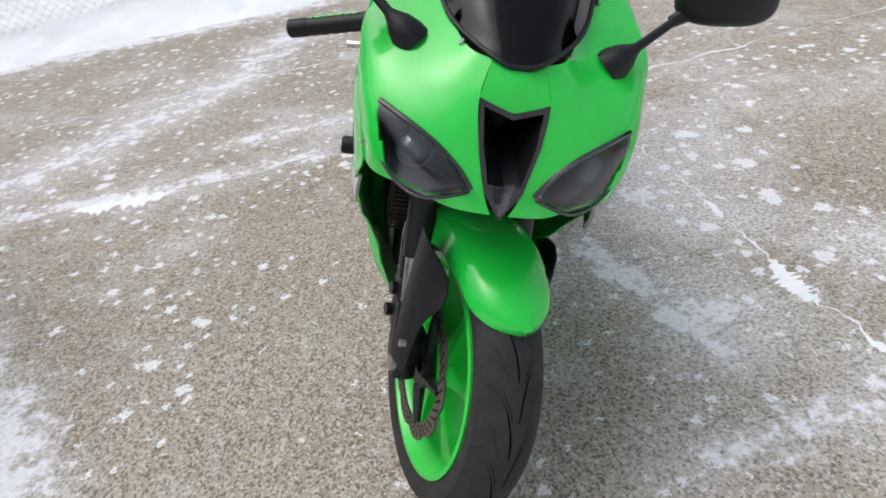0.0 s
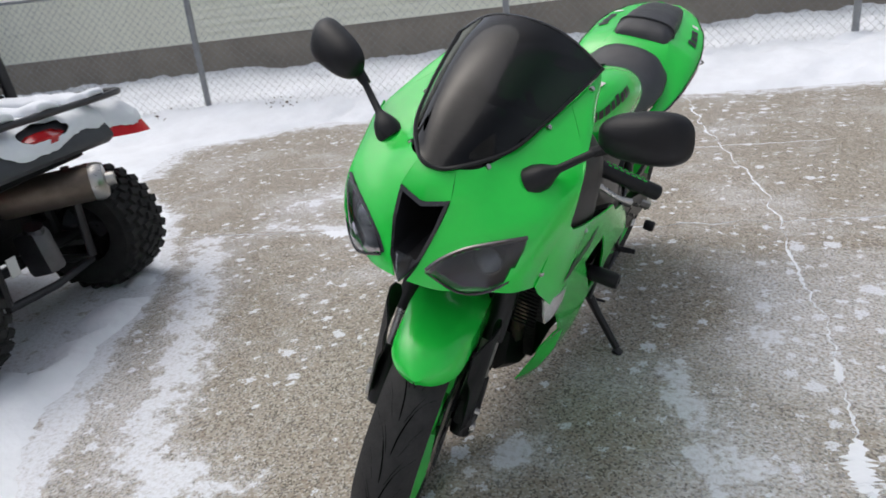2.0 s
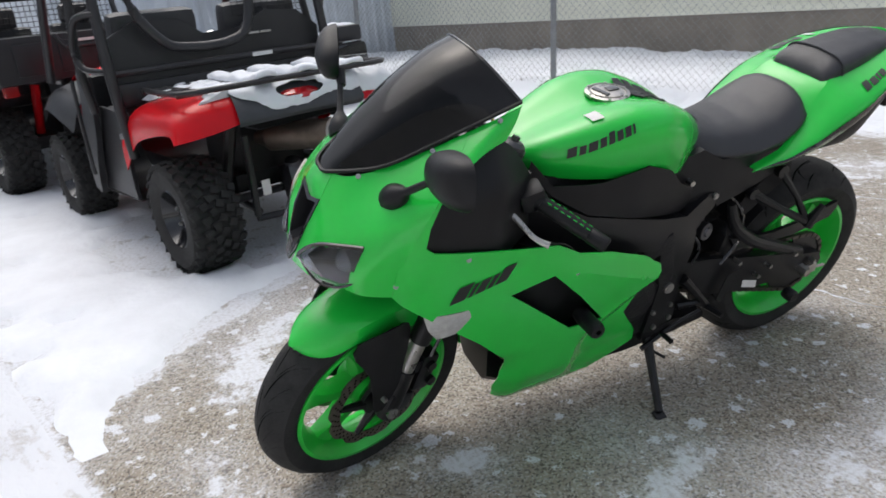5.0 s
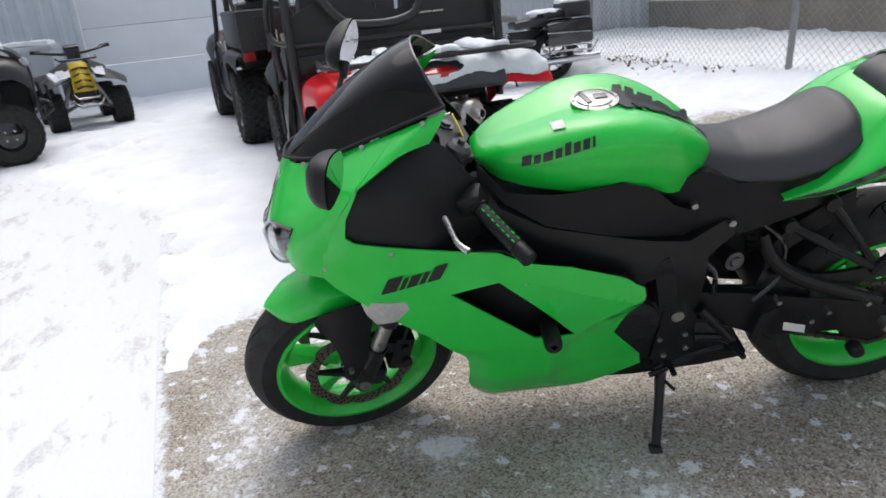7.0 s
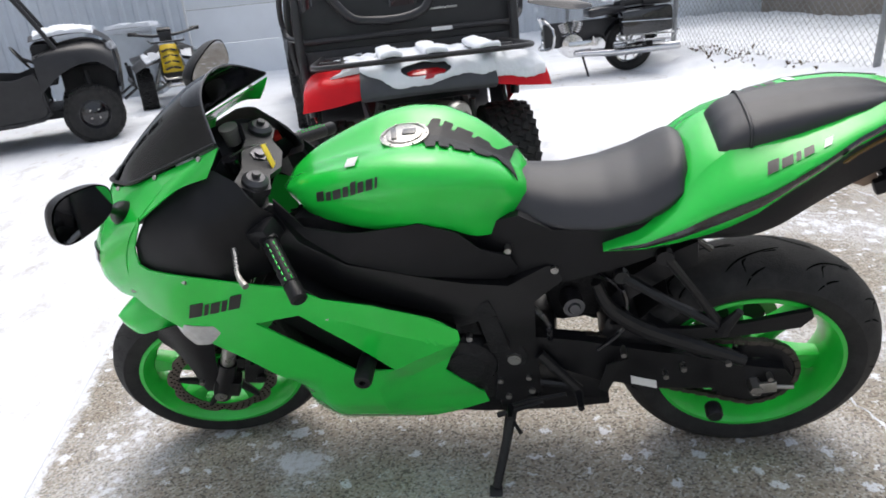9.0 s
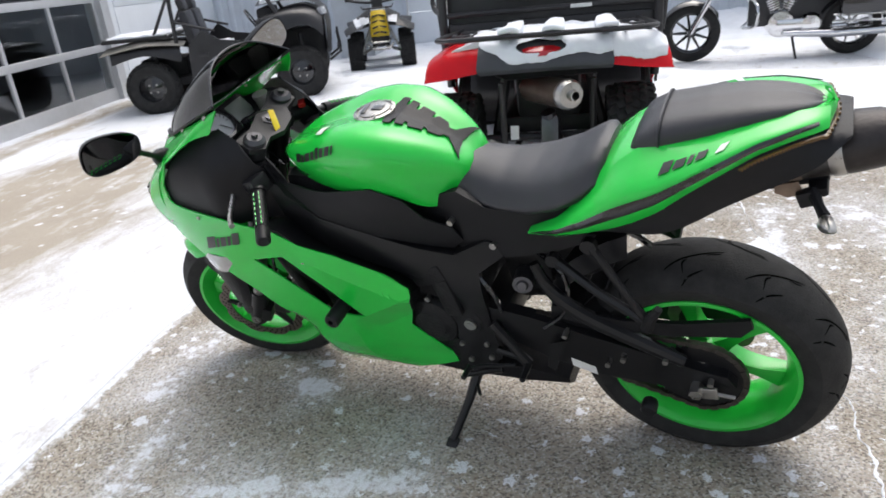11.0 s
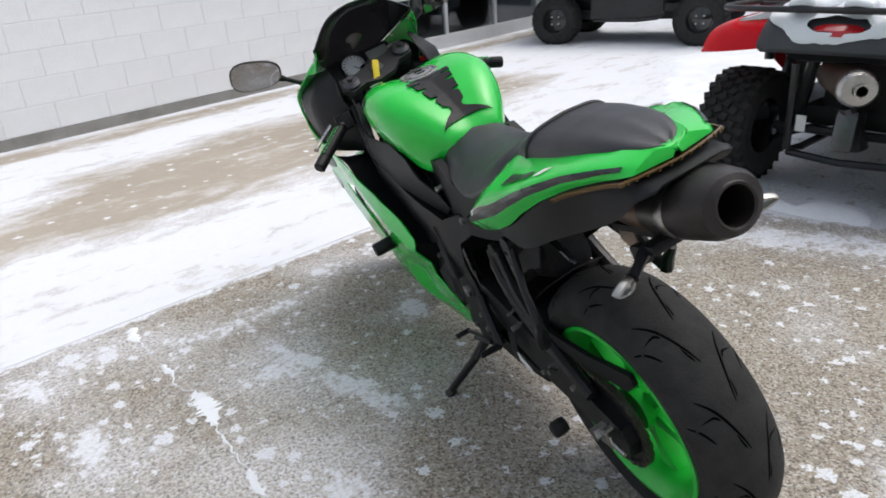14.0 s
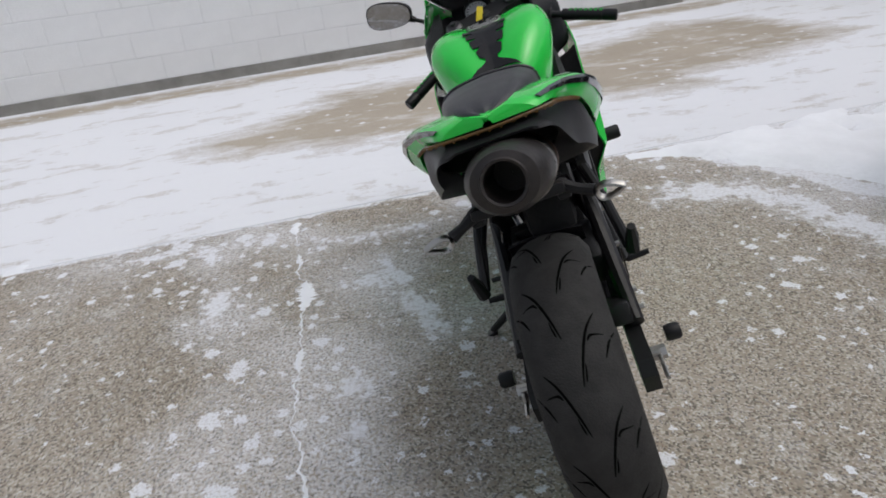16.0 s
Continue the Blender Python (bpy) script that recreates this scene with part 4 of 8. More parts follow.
pieces("cowl_arm", thicken(mirrored(bm), 0.003), GREEN, bike)
# ram-air intake: rim, funnel and lower tip
duct = [(1.49, 0.053, 0.905), (1.497, 0.0, 0.889), (1.49, -0.053, 0.905), (1.520, -0.047, 0.85), (1.546, -0.03, 0.785), (1.56, 0, 0.743), (1.546, 0.03, 0.785), (1.520, 0.047, 0.85)]
ctr = V(1.52, 0, 0.84)
bm = bmesh.new()
R0 = [Vector(p) + V(0.003, 0, 0) for p in duct]
R1 = [ctr + (Vector(p) - ctr) * 0.84 + V(0.004, 0, 0) for p in duct]
R1[5] = V(1.546, 0, 0.79)
R2 = [ctr + (Vector(p) - ctr) * 0.6 + V(-0.16, 0, 0.03) for p in duct]
loft(bm, [R0, R1], loop=True)
bp("intake_rim", thicken(bm, 0.005), GLOSS, "black ram-air intake surround")
bm = bmesh.new()
loft(bm, [R1, R2], loop=True)
bm.faces.new([bm.verts.new(p) for p in R2])
bp("intake_duct", bm, BLACK)
bm = bmesh.new()
loft(bm, [[V(1.549, 0.016, 0.80), V(1.553, 0.0, 0.80), V(1.549, -0.016, 0.80)], [V(1.556, 0.012, 0.775), V(1.564, 0, 0.772), V(1.556, -0.012, 0.775)], [V(1.561, 0.003, 0.748), V(1.564, 0, 0.746), V(1.561, -0.003, 0.748)]])
bp("position_lamp", thicken(bm, 0.003), LENS, "clear position lamp under the intake")
# headlights
for s in (1, -1):
    top = [(1.448, 0.197, 0.864), (1.487, 0.15, 0.852), (1.513, 0.105, 0.834), (1.532, 0.07, 0.808), (1.545, 0.048, 0.782)]
    midr = [(1.452, 0.199, 0.845), (1.492, 0.16, 0.815), (1.520, 0.115, 0.798), (1.537, 0.085, 0.79), (1.546, 0.05, 0.78)]
    low = [(1.456, 0.197, 0.815), (1.474, 0.183, 0.775), (1.503, 0.15, 0.752), (1.53, 0.11, 0.751), (1.545, 0.052, 0.777)]
    flip = lambda pts, off=0.0: [V(x + off, s * y, z) for x, y, z in pts]
    bm = patch([flip(top, 0.002), flip(midr, 0.010), flip(low, 0.002)], 12, 16)
    lamp = bp("headlight", thicken(bm, 0.002), LENS, "smoky almond-shaped headlight")
    bm = bmesh.new()
    tube(bm, [cat([V(p.x + 0.003, p.y, p.z) for p in flip(top)], i / 12) for i in range(13)], 0.0045, 6)
    tube(bm, [cat([V(p.x + 0.003, p.y, p.z) for p in flip(low)], i / 12) for i in range(13)], 0.003, 6)
    part("lamp_rim", bm, GLOSS, lamp, "black lamp surround")
    bm = patch([[p + V(-0.02, 0, -0.004) for p in flip(top)], [V(p.x - 0.07, p.y, p.z) for p in flip(midr)], [p + V(-0.015, 0, 0.004) for p in flip(low)]], 8, 12)
    part("lamp_bucket", bm, mat("lamp_bucket", (0.11, 0.112, 0.12), 0.3, 0.4), lamp)
    bm = bmesh.new()
    c = V(1.474, s * 0.135, 0.80)
    mm = Matrix.Translation(c) @ Matrix.Rotation(radians(-90), 4, "Z") @ Matrix.Rotation(radians(s * 8), 4, "Z")
    lathe(bm, [(0.001, 0.02), (0.012, 0.018), (0.022, 0.008), (0.027, -0.002), (0.03, 0.0), (0.03, -0.03), (0.001, -0.03)], 20, mm)
    part("projector", bm, mat("projector_lens", (0.3, 0.31, 0.33), 0.08, 0.6), lamp)

# smoked screen
SC = [[(1.468, 0, 0.945), (1.466, 0.02, 0.946), (1.456, 0.04, 0.953)],
      [(1.378, 0, 1.024), (1.385, 0.058, 1.01), (1.37, 0.102, 0.975)],
      [(1.292, 0, 1.092), (1.294, 0.077, 1.073), (1.278, 0.131, 1.015)],
      [(1.212, 0, 1.142), (1.204, 0.088, 1.122), (1.183, 0.152, 1.055)],
      [(1.152, 0, 1.166), (1.138, 0.088, 1.149), (1.098, 0.168, 1.09)]]
SC = [[(x + 0.002, y, z + 0.003) for x, y, z in q] for q in SC]
rows = [[(x, -y, z) for x, y, z in q[:0:-1]] + q for q in SC]
bm = patch(rows, 26, 26)
bp("windscreen", thicken(bm, 0.003), SMOKE, "dark smoked windscreen")
bm = bmesh.new()
tube(bm, [cat([Vector(p) for p in rows[-1]], i / 20) for i in range(21)], 0.0028, 6)
bp("screen_edge", bm, GLOSS)
bm = bmesh.new()
seal = [Vector(q[-1]) for q in SC]
seal = [V(p.x, -p.y, p.z) for p in seal[::-1]] + [Vector(SC[0][0])] + seal
tube(bm, [cat(seal, i / 48) for i in range(49)], 0.0042, 6)
bp("screen_seal", bm, BLACK, "black rubber seal round the screen")
bm = bmesh.new()
for f, l, u in ((1.415, 0.083, 0.955), (1.277, 0.138, 1.008), (1.145, 0.167, 1.06), (1.245, 0.246, 0.805), (1.395, 0.218, 0.765), (0.955, 0.235, 0.672)):
    for s in (1, -1):
        tube(bm, [V(f, s * (l - 0.004), u - 0.003), V(f + 0.002, s * (l + 0.003), u + 0.004)], 0.0055, 10)
pieces("fairing_screw", bm, STEEL, bike, "bright fairing screw")

# ---- side fairings ----
def side_l(f, u):
    l = ipl(u, [0.17, 0.2, 0.23, 0.26, 0.32, 0.45, 0.6, 0.72, 0.8, 0.9, 0.97], [0.105, 0.132, 0.152, 0.168, 0.191, 0.214, 0.230, 0.240, 0.248, 0.246, 0.232])
    l -= max(0, f - 1.25) * 0.05 + 1.2 * max(0, f - 1.28) ** 2 + max(0, 0.83 - f) * 0.08
    l -= 0.55 * max(0, f - 1.05) * max(0, min(1, (0.46 - u) / 0.1))
    # sharp fold along the upper rear part, undercut below it
    d = (u - 0.70) - (f - 1.0) * 0.45
    back = min(1, max(0, (1.08 - f) / 0.34))
    under = 0.478 + (0.84 - f) * 0.57 - u
    return l + back * (0.010 * max(0, 1 - abs(d) / 0.1) - 0.32 * max(0, d)) - 0.42 * min(0.07, max(0, under)) * min(1, max(0, (0.9 - f) / 0.06)) * min(1, max(0, (u - 0.2) / 0.1))


SIDE = [(1.294, 0.97), (1.359, 0.896), (1.392, 0.822), (1.404, 0.738), (1.386, 0.712), (1.325, 0.657), (1.264, 0.60), (1.195, 0.532), (1.115, 0.438), (1.104, 0.40), (1.103, 0.34), (1.108, 0.275), (1.098, 0.225), (1.072, 0.197), (1.02, 0.182), (0.94, 0.176), (0.825, 0.188), (0.73, 0.222), (0.64, 0.262), (0.646, 0.305),
        (0.73, 0.425), (0.671, 0.574), (0.674, 0.596), (0.752, 0.648), (0.85, 0.696), (0.954, 0.729), (1.018, 0.772), (1.067, 0.783), (1.24, 0.822), (1.32, 0.84), (1.337, 0.855), (1.328, 0.90), (1.297, 0.955)]
SLOT = [(1.131, 0.664), (1.019, 0.687), (0.93, 0.59), (0.840, 0.478), (0.87, 0.477), (0.939, 0.482), (1.02, 0.56), (1.10, 0.636)]
for s in (1, -1):
    bm = sheet(SIDE, lambda f, u, s=s: V(f, s * side_l(f, u), u), (SLOT,), 0.02, 0.004, lines=[((1.05, 0.7225), (0.68, 0.556)), ((0.87, 0.461), (0.68, 0.569))])
    fair = bp("side_fairing", bm, GREEN, "glossy green side fairing with a slanted vent", angle=14)
    bm = sheet([(1.16, 0.69), (1.02, 0.715), (0.80, 0.47), (0.94, 0.45)], lambda f, u, s=s: V(f, s * (side_l(f, u) - 0.05), u), step=0.05, th=0.004)
    part("vent_backing", bm, BLACK, fair)
    bm = sheet([(1.345, 0.84), (1.33, 0.90), (1.288, 0.962), (1.203, 1.009), (1.141, 1.02), (1.10, 0.985), (1.045, 0.90), (1.01, 0.80), (1.02, 0.755), (1.24, 0.79)], lambda f, u, s=s: V(f, s * (side_l(f, u) - 0.010 - 0.75 * max(0, 1.16 - f) - 0.85 * max(0, u - 0.945)), u), step=0.03, th=0.003)
    bp("cockpit_panel", bm, BLACK, "black inner fairing panel")
    # black filler between the fairing's upper edge and the frame
    rim_line = [(1.067, 0.783), (1.005, 0.772), (0.935, 0.708), (0.83, 0.67), (0.70, 0.594), (0.69, 0.57), (0.735, 0.46)]
    rim_line = [cat([V(f, 0, u) for f, u in rim_line], i / 24) for i in range(25)]
    bm = bmesh.new()
    loft(bm, [[V(p.x - 0.002, s * (side_l(p.x, p.z) - 0.005), p.z - 0.004), V(p.x + 0.006, s * (side_l(p.x, p.z) * 0.65 + 0.05), p.z - 0.022), V(p.x + 0.012, s * 0.125, p.z - 0.05)] for p in rim_line])
    bp("inner_filler", thicken(bm, 0.003), BLACK, "black filler panel inside the fairing")
    # clear turn signal at the fairing's front edge
    bm = sheet([(1.338, 0.668), (1.235, 0.66), (1.212, 0.65), (1.265, 0.60), (1.308, 0.592), (1.328, 0.625)], lambda f, u, s=s: V(f, s * (side_l(f, u) + 0.006 - 2.6 * ((f - 1.275) ** 2 + (u - 0.632) ** 2)), u), step=0.012, th=0.006)
    bp("turn_signal", bm, mat("signal_lens", (0.42, 0.42, 0.4), 0.15, 0.1, 0.2, 60, coat=0.6), "clear turn signal lens")
    # frame slider
    bm = bmesh.new()
    lathe(bm, [(0.001, 0.0), (0.02, 0.0), (0.022, 0.01), (0.022, 0.075), (0.019, 0.083), (0.008, 0.084), (0.007, 0.07), (0.001, 0.07)], 18, Matrix.Translation((0.903, s * 0.2, 0.508)) @ (Matrix() if s > 0 else Matrix.Rotation(math.pi, 4, "Z")))
    bp("frame_slider", bm, BLACK, "black nylon frame slider")

# belly, engine and radiator behind the fairings
bm = bmesh.new()
rows = []
for f, w, u0, u1 in ((1.09, 0.08, 0.22, 0.36), (1.0, 0.095, 0.172, 0.33), (0.85, 0.10, 0.165, 0.30), (0.65, 0.115, 0.168, 0.27), (0.45, 0.11, 0.17, 0.25), (0.33, 0.10, 0.175, 0.225)):
    rows.append([V(f, -w, u1), V(f, -w, u0 + 0.03), V(f, -w * 0.7, u0), V(f, w * 0.7, u0), V(f, w, u0 + 0.03), V(f, w, u1)])
loft(bm, rows, loop=True, caps=True)
bp("belly_pan", bm, BLACK, "black belly pan and silencer box")
bm = bmesh.new()
box(bm, (0.83, 0, 0.44), (0.42, 0.26, 0.36), (0, 14, 0), 0.03)
box(bm, (0.80, 0, 0.66), (0.36, 0.24, 0.2), (0, 20, 0), 0.03)
box(bm, (0.62, 0, 0.38), (0.2, 0.28, 0.22), (0, 0, 0), 0.03)
bp("engine", bm, ENGINE, "black four-cylinder engine")
bm = bmesh.new()
box(bm, (1.1, 0, 0.56), (0.04, 0.32, 0.3), (0, 18, 0), 0.01)
for k in range(24):
    box(bm, (1.124, 0, 0.43 + k * 0.011), (0.004, 0.3, 0.003), (0, 18, 0))
bp("radiator", bm, ENGINE, "dark finned radiator")["kind"] = "stuff"
bm = bmesh.new()
for l in (-0.1, -0.035, 0.035, 0.1):
    tube(bm, [(1.0, l, 0.56), (1.08, l, 0.45), (1.04, l * 0.8, 0.32), (0.9, l * 0.5, 0.24)], 0.019, 8, smooth=4)
pieces("exhaust_header", bm, mat("header_steel", (0.16, 0.13, 0.1), 0.4, 0.9, 0.4, 20), bike, "heat-stained exhaust header")
for s in (1, -1):
    bm = bmesh.new()
    mm = Matrix.Translation((0.68, s * 0.105, 0.42)) @ (Matrix() if s > 0 else Matrix.Rotation(math.pi, 4, "Z"))
    lathe(bm, [(0.085, 0.0), (0.085, 0.03), (0.075, 0.045), (0.05, 0.05), (0.045, 0.055), (0.001, 0.056)], 24, mm)
    mm = Matrix.Translation((0.58, s * 0.115, 0.44)) @ (Matrix() if s > 0 else Matrix.Rotation(math.pi, 4, "Z"))
    lathe(bm, [(0.06, 0.0), (0.06, 0.02), (0.05, 0.03), (0.001, 0.032)], 20, mm)
    for k in range(8):
        a = 2 * math.pi * k / 8
        tube(bm, [V(0.68 + 0.08 * math.cos(a), s * 0.105, 0.42 + 0.08 * math.sin(a)), V(0.68 + 0.08 * math.cos(a), s * 0.143, 0.42 + 0.08 * math.sin(a))], 0.008, 6)
    box(bm, (0.64, s * 0.15, 0.60), (0.1, 0.03, 0.05), (0, 20, 0), 0.008)
    box(bm, (0.6, s * 0.14, 0.53), (0.05, 0.05, 0.12), (0, 10, 0), 0.01)
    pieces("engine_cover", bm, ENGINE, bike, "black engine cover", None, "cover_bolt")

# ---- frame ----
def frame_l(f, u):
    return ipl(f, [0.4, 0.55, 0.7, 0.9, 1.05], [0.115, 0.145, 0.16, 0.165, 0.14]) + 0.012 * math.exp(-((u - 0.6 - (f - 0.6) * 0.5) / 0.06) ** 2)


for s in (1, -1):
    bm = sheet([(1.045, 0.91), (1.0, 0.83), (0.90, 0.775), (0.775, 0.733), (0.64, 0.688), (0.555, 0.668), (0.47, 0.705), (0.43, 0.70), (0.435, 0.655), (0.50, 0.61), (0.505, 0.45), (0.50, 0.30), (0.56, 0.27), (0.62, 0.29), (0.60, 0.42), (0.59, 0.56),
                (0.66, 0.60), (0.78, 0.63), (0.9, 0.67), (1.02, 0.72), (1.08, 0.80), (1.085, 0.9)], lambda f, u, s=s: V(f, s * frame_l(f, u), u), step=0.03, th=0.03)
    spar = bp("frame_spar", bm, SATIN, "satin black alloy frame spar")
    bm = bmesh.new()
    for f, u, r in ((0.56, 0.434, 0.017), (0.45, 0.694, 0.009), (0.585, 0.30, 0.008), (0.525, 0.31, 0.008), (0.53, 0.36, 0.007), (0.60, 0.36, 0.007), (0.66, 0.52, 0.008)):
        tube(bm, [V(f, s * (frame_l(f, u) - 0.01), u), V(f, s * (frame_l(f, u) + 0.008), u)], r, 10)
        tube(bm, [V(f, s * (frame_l(f, u) + 0.006), u), V(f, s * (frame_l(f, u) + 0.01), u)], r * 0.6, 6)
    pieces("frame_bolt", bm, STEEL, spar, "bright frame bolt")
    bm = sheet([(1.04, 0.93), (0.985, 0.862), (0.86, 0.852), (0.727, 0.862), (0.65, 0.83), (0.605, 0.78), (0.545, 0.745), (0.53, 0.70), (0.56, 0.672), (0.64, 0.692), (0.775, 0.737), (0.90, 0.78), (0.99, 0.84), (1.045, 0.9)],
               lambda f, u, s=s: V(f, s * (ipl(f, [0.5, 0.6, 0.75, 0.9, 1.05], [0.11, 0.135, 0.158, 0.158, 0.13]) + 0.016 * math.sin(math.pi * min(1, max(0, (u - 0.68) / 0.2)))), u), step=0.028, th=0.004, curve=False)
    bp("side_cover", bm, BLACK, "matt black side cover below the tank")
    bm = sheet([(0.63, 0.765), (0.62, 0.815), (0.52, 0.84), (0.45, 0.80), (0.36, 0.797), (0.25, 0.82), (0.30, 0.75), (0.2, 0.735), (0.215, 0.715), (0.29, 0.69), (0.43, 0.655), (0.45, 0.70), (0.545, 0.672)],
               lambda f, u, s=s: V(f, s * (0.112 + 0.012 * math.sin((f - 0.2) * 8)), u), step=0.03, th=0.02)
    bp("rear_side_cover", bm, BLACK, "matt black cover below the seat")
    bm = bmesh.new()
    tube(bm, [V(0.548, s * 0.115, 0.757), V(0.548, s * 0.135, 0.757)], 0.008, 8)
    bp("cover_bolt", bm, STEEL)

# ---- tank ----
TF = [1.045, 1.02, 0.98, 0.90, 0.83, 0.757, 0.68, 0.61, 0.56, 0.52, 0.50]
TT = [0.905, 0.922, 0.94, 0.966, 0.986, 0.994, 0.986, 0.957, 0.927, 0.897, 0.872]
TW = [0.045, 0.078, 0.108, 0.143, 0.165, 0.174, 0.172, 0.15, 0.118, 0.09, 0.065]
TB = [0.90, 0.88, 0.858, 0.848, 0.842, 0.842, 0.843, 0.796, 0.788, 0.812, 0.82]


def tank_section(f):
    t, w, b = ipl(f, TF[::-1], TT[::-1]), ipl(f, TF[::-1], TW[::-1]), ipl(f, TF[::-1], TB[::-1])
    h = t - b
    return [V(f, l * w, b + k * h) for l, k in ((0.0, 0.94), (0.25, 0.975), (0.5, 1.03), (0.7, 1.03), (0.86, 0.96), (0.96, 0.82), (1.0, 0.62), (0.97, 0.38), (0.9, 0.15), (0.86, 0.0))]


def tank_point(f, k):
    """A point on the tank's left side: k from 0 at the ridge to 1 at the lower edge."""
    return cat(tank_section(f), k)


rows = []
for i in range(45):
    s = i / 44
    f = TF[0] + (TF[-1] - TF[0]) * s
    half = [cat(tank_section(f), j / 20) for j in range(21)]
    rows.append([V(p.x, -p.y, p.z) for p in half[:0:-1]] + half)
rows = [[sum((rows[min(max(i + d, 0), 44)][j] * w for d, w in ((-2, 1), (-1, 2), (0, 3), (1, 2), (2, 1))), V(0, 0, 0)) / 9 if 0 < i < 44 else rows[i][j] for j in range(len(rows[0]))] for i in range(45)]
bm = bmesh.new()
loft(bm, rows)
bm.faces.new([bm.verts.new(p) for p in rows[0]])
bm.faces.new([bm.verts.new(p) for p in rows[-1]])
tank = bp("fuel_tank", bm, GREEN, "glossy green fuel tank", angle=60)


def on_tank(f, l, off=0.002):
    """The tank's surface at a place seen from above."""
    sec = tank_section(f)
    pts = [cat(sec, j / 40) for j in range(41)]
    k = min(range(41), key=lambda j: abs(pts[j].y - abs(l)) + (0 if j < 26 else 9))
    p = pts[k]
    return V(f, l, p.z + off)


# added dark blocks that stop bright snow showing through below tank and seat
bm = bmesh.new()
box(bm, (0.80, 0, 0.80), (0.46, 0.22, 0.13), (0, 0, 0), 0.03)
box(bm, (0.52, 0, 0.75), (0.2, 0.18, 0.08), (0, 0, 0), 0.02)
box(bm, (0.36, 0, 0.775), (0.36, 0.2, 0.05), (0, 0, 0), 0.015)
bp("dark_filler", bm, ENGINE, "black filler blocks added under the tank and seat")
# filler cap
cm = Matrix.Translation(on_tank(0.757, 0, 0.0)) @ Matrix.Rotation(radians(90), 4, "X")
bm = bmesh.new()
lathe(bm, [(0.054, 0.0), (0.054, 0.006), (0.046, 0.008), (0.045, 0.005), (0.001, 0.005)], 40, cm)
cap = part("filler_cap", bm, STEEL, tank, "round brushed-steel filler cap")
bm = bmesh.new()
c0 = on_tank(0.757, 0, 0.0)
lathe(bm, [(0.04, 0.0), (0.04, 0.009), (0.034, 0.011), (0.001, 0.011)], 30, Matrix.Translation(c0) @ Matrix.Rotation(radians(90), 4, "X"))
for k in range(6):
    a = k * math.pi / 3
    tube(bm, [c0 + V(0.049 * math.cos(a), 0.049 * math.sin(a), 0.004), c0 + V(0.049 * math.cos(a), 0.049 * math.sin(a), 0.0095)], 0.003, 6)
part("cap_flap", bm, STEEL, cap)
bm = bmesh.new()
box(bm, c0 + V(-0.012, 0, 0.0125), (0.03, 0.022, 0.003), None, 0.001)
box(bm, c0 + V(0.022, 0.004, 0.0125), (0.012, 0.05, 0.003), (0, 0, 12), 0.001)
part("keyhole_cover", bm, GLOSS, cap)


# tank pad with ribbed flame edge
PAD = [(0.705, 0.0), (0.712, 0.03), (0.70, 0.062), (0.682, 0.060), (0.685, 0.033), (0.679, 0.033), (0.674, 0.056), (0.655, 0.052), (0.659, 0.031), (0.652, 0.031), (0.645, 0.048), (0.612, 0.041), (0.616, 0.025), (0.609, 0.025), (0.602, 0.036), (0.578, 0.030), (0.572, 0.017), (0.56, 0.017),
       (0.548, 0.032), (0.517, 0.070), (0.528, 0.03), (0.535, 0.0)]
PAD = PAD + [(f, -l) for f, l in PAD[-2:0:-1]]
bm = sheet(PAD, lambda f, l: on_tank(f, l, 0.003), step=0.006, th=0.002)
part("tank_pad", bm, BLACK, tank, "dark rubber tank pad with jagged edges")


def tank_side(x, y, s):
    """x metres along, y metres up on the tank's flank."""
    f = 0.945 - x * 1.0
    sec = tank_section(f)
    k = 0.675 - 0.75 * x - y * 4.2
    p, q = cat(sec, k), cat(sec, k - 0.02)
    d = V(0, q.z - p.z, p.y - q.y).normalized() * 0.0025
    return V(f, s * (p.y + d.y), p.z + d.z)


def word_bars(name, widths, height, slant, place, material, parent, s, label):
    """A row of plain slanted bars in place of a mark."""
    bm = bmesh.new()
    x = 0.0
    for k, w in enumerate(widths):
        h = height if k % 4 == 0 else height * 0.8
        nx, ny = max(2, int(w / 0.006)), 4
        rows = [[place(x + w * i / nx + slant * h * j / ny, h * j / ny, s) for j in range(ny + 1)] for i in range(nx + 1)]
        loft(bm, rows)
        x += w + 0.005
    ob = part(name, bm, material, parent, label)
    ob["kind"] = "stuff"
    return ob


for s in (1, -1):
    word_bars("tank_mark", [0.02, 0.014, 0.02, 0.014, 0.013, 0.014, 0.015, 0.006], 0.026, 0.1, tank_side, LOGO, tank, s, "black block-shaped mark on the tank")
bm = bmesh.new()
loft(bm, [[tank_point(0.872 - 0.026 * i / 4, 0.20 + 0.13 * j / 6 + 0.01 * i / 4) + V(0, 0.0012, 0.0035) for j in range(7)] for i in range(5)])
part("tank_sticker", thicken(bm, 0.0008), WHITE_ST, tank, "small white warning sticker")


def fair_side(x, y, s):
    f, u = 1.285 - x, 0.69 + y + x * 0.22
    return V(f, s * (side_l(f, u) + 0.002), u)


for s in (1, -1):
    word_bars("fairing_mark", [0.036, 0.012, 0.024, 0.014, 0.03], 0.04, 0.55, fair_side, LOGO, bike, s, "black slanted mark on the fairing")

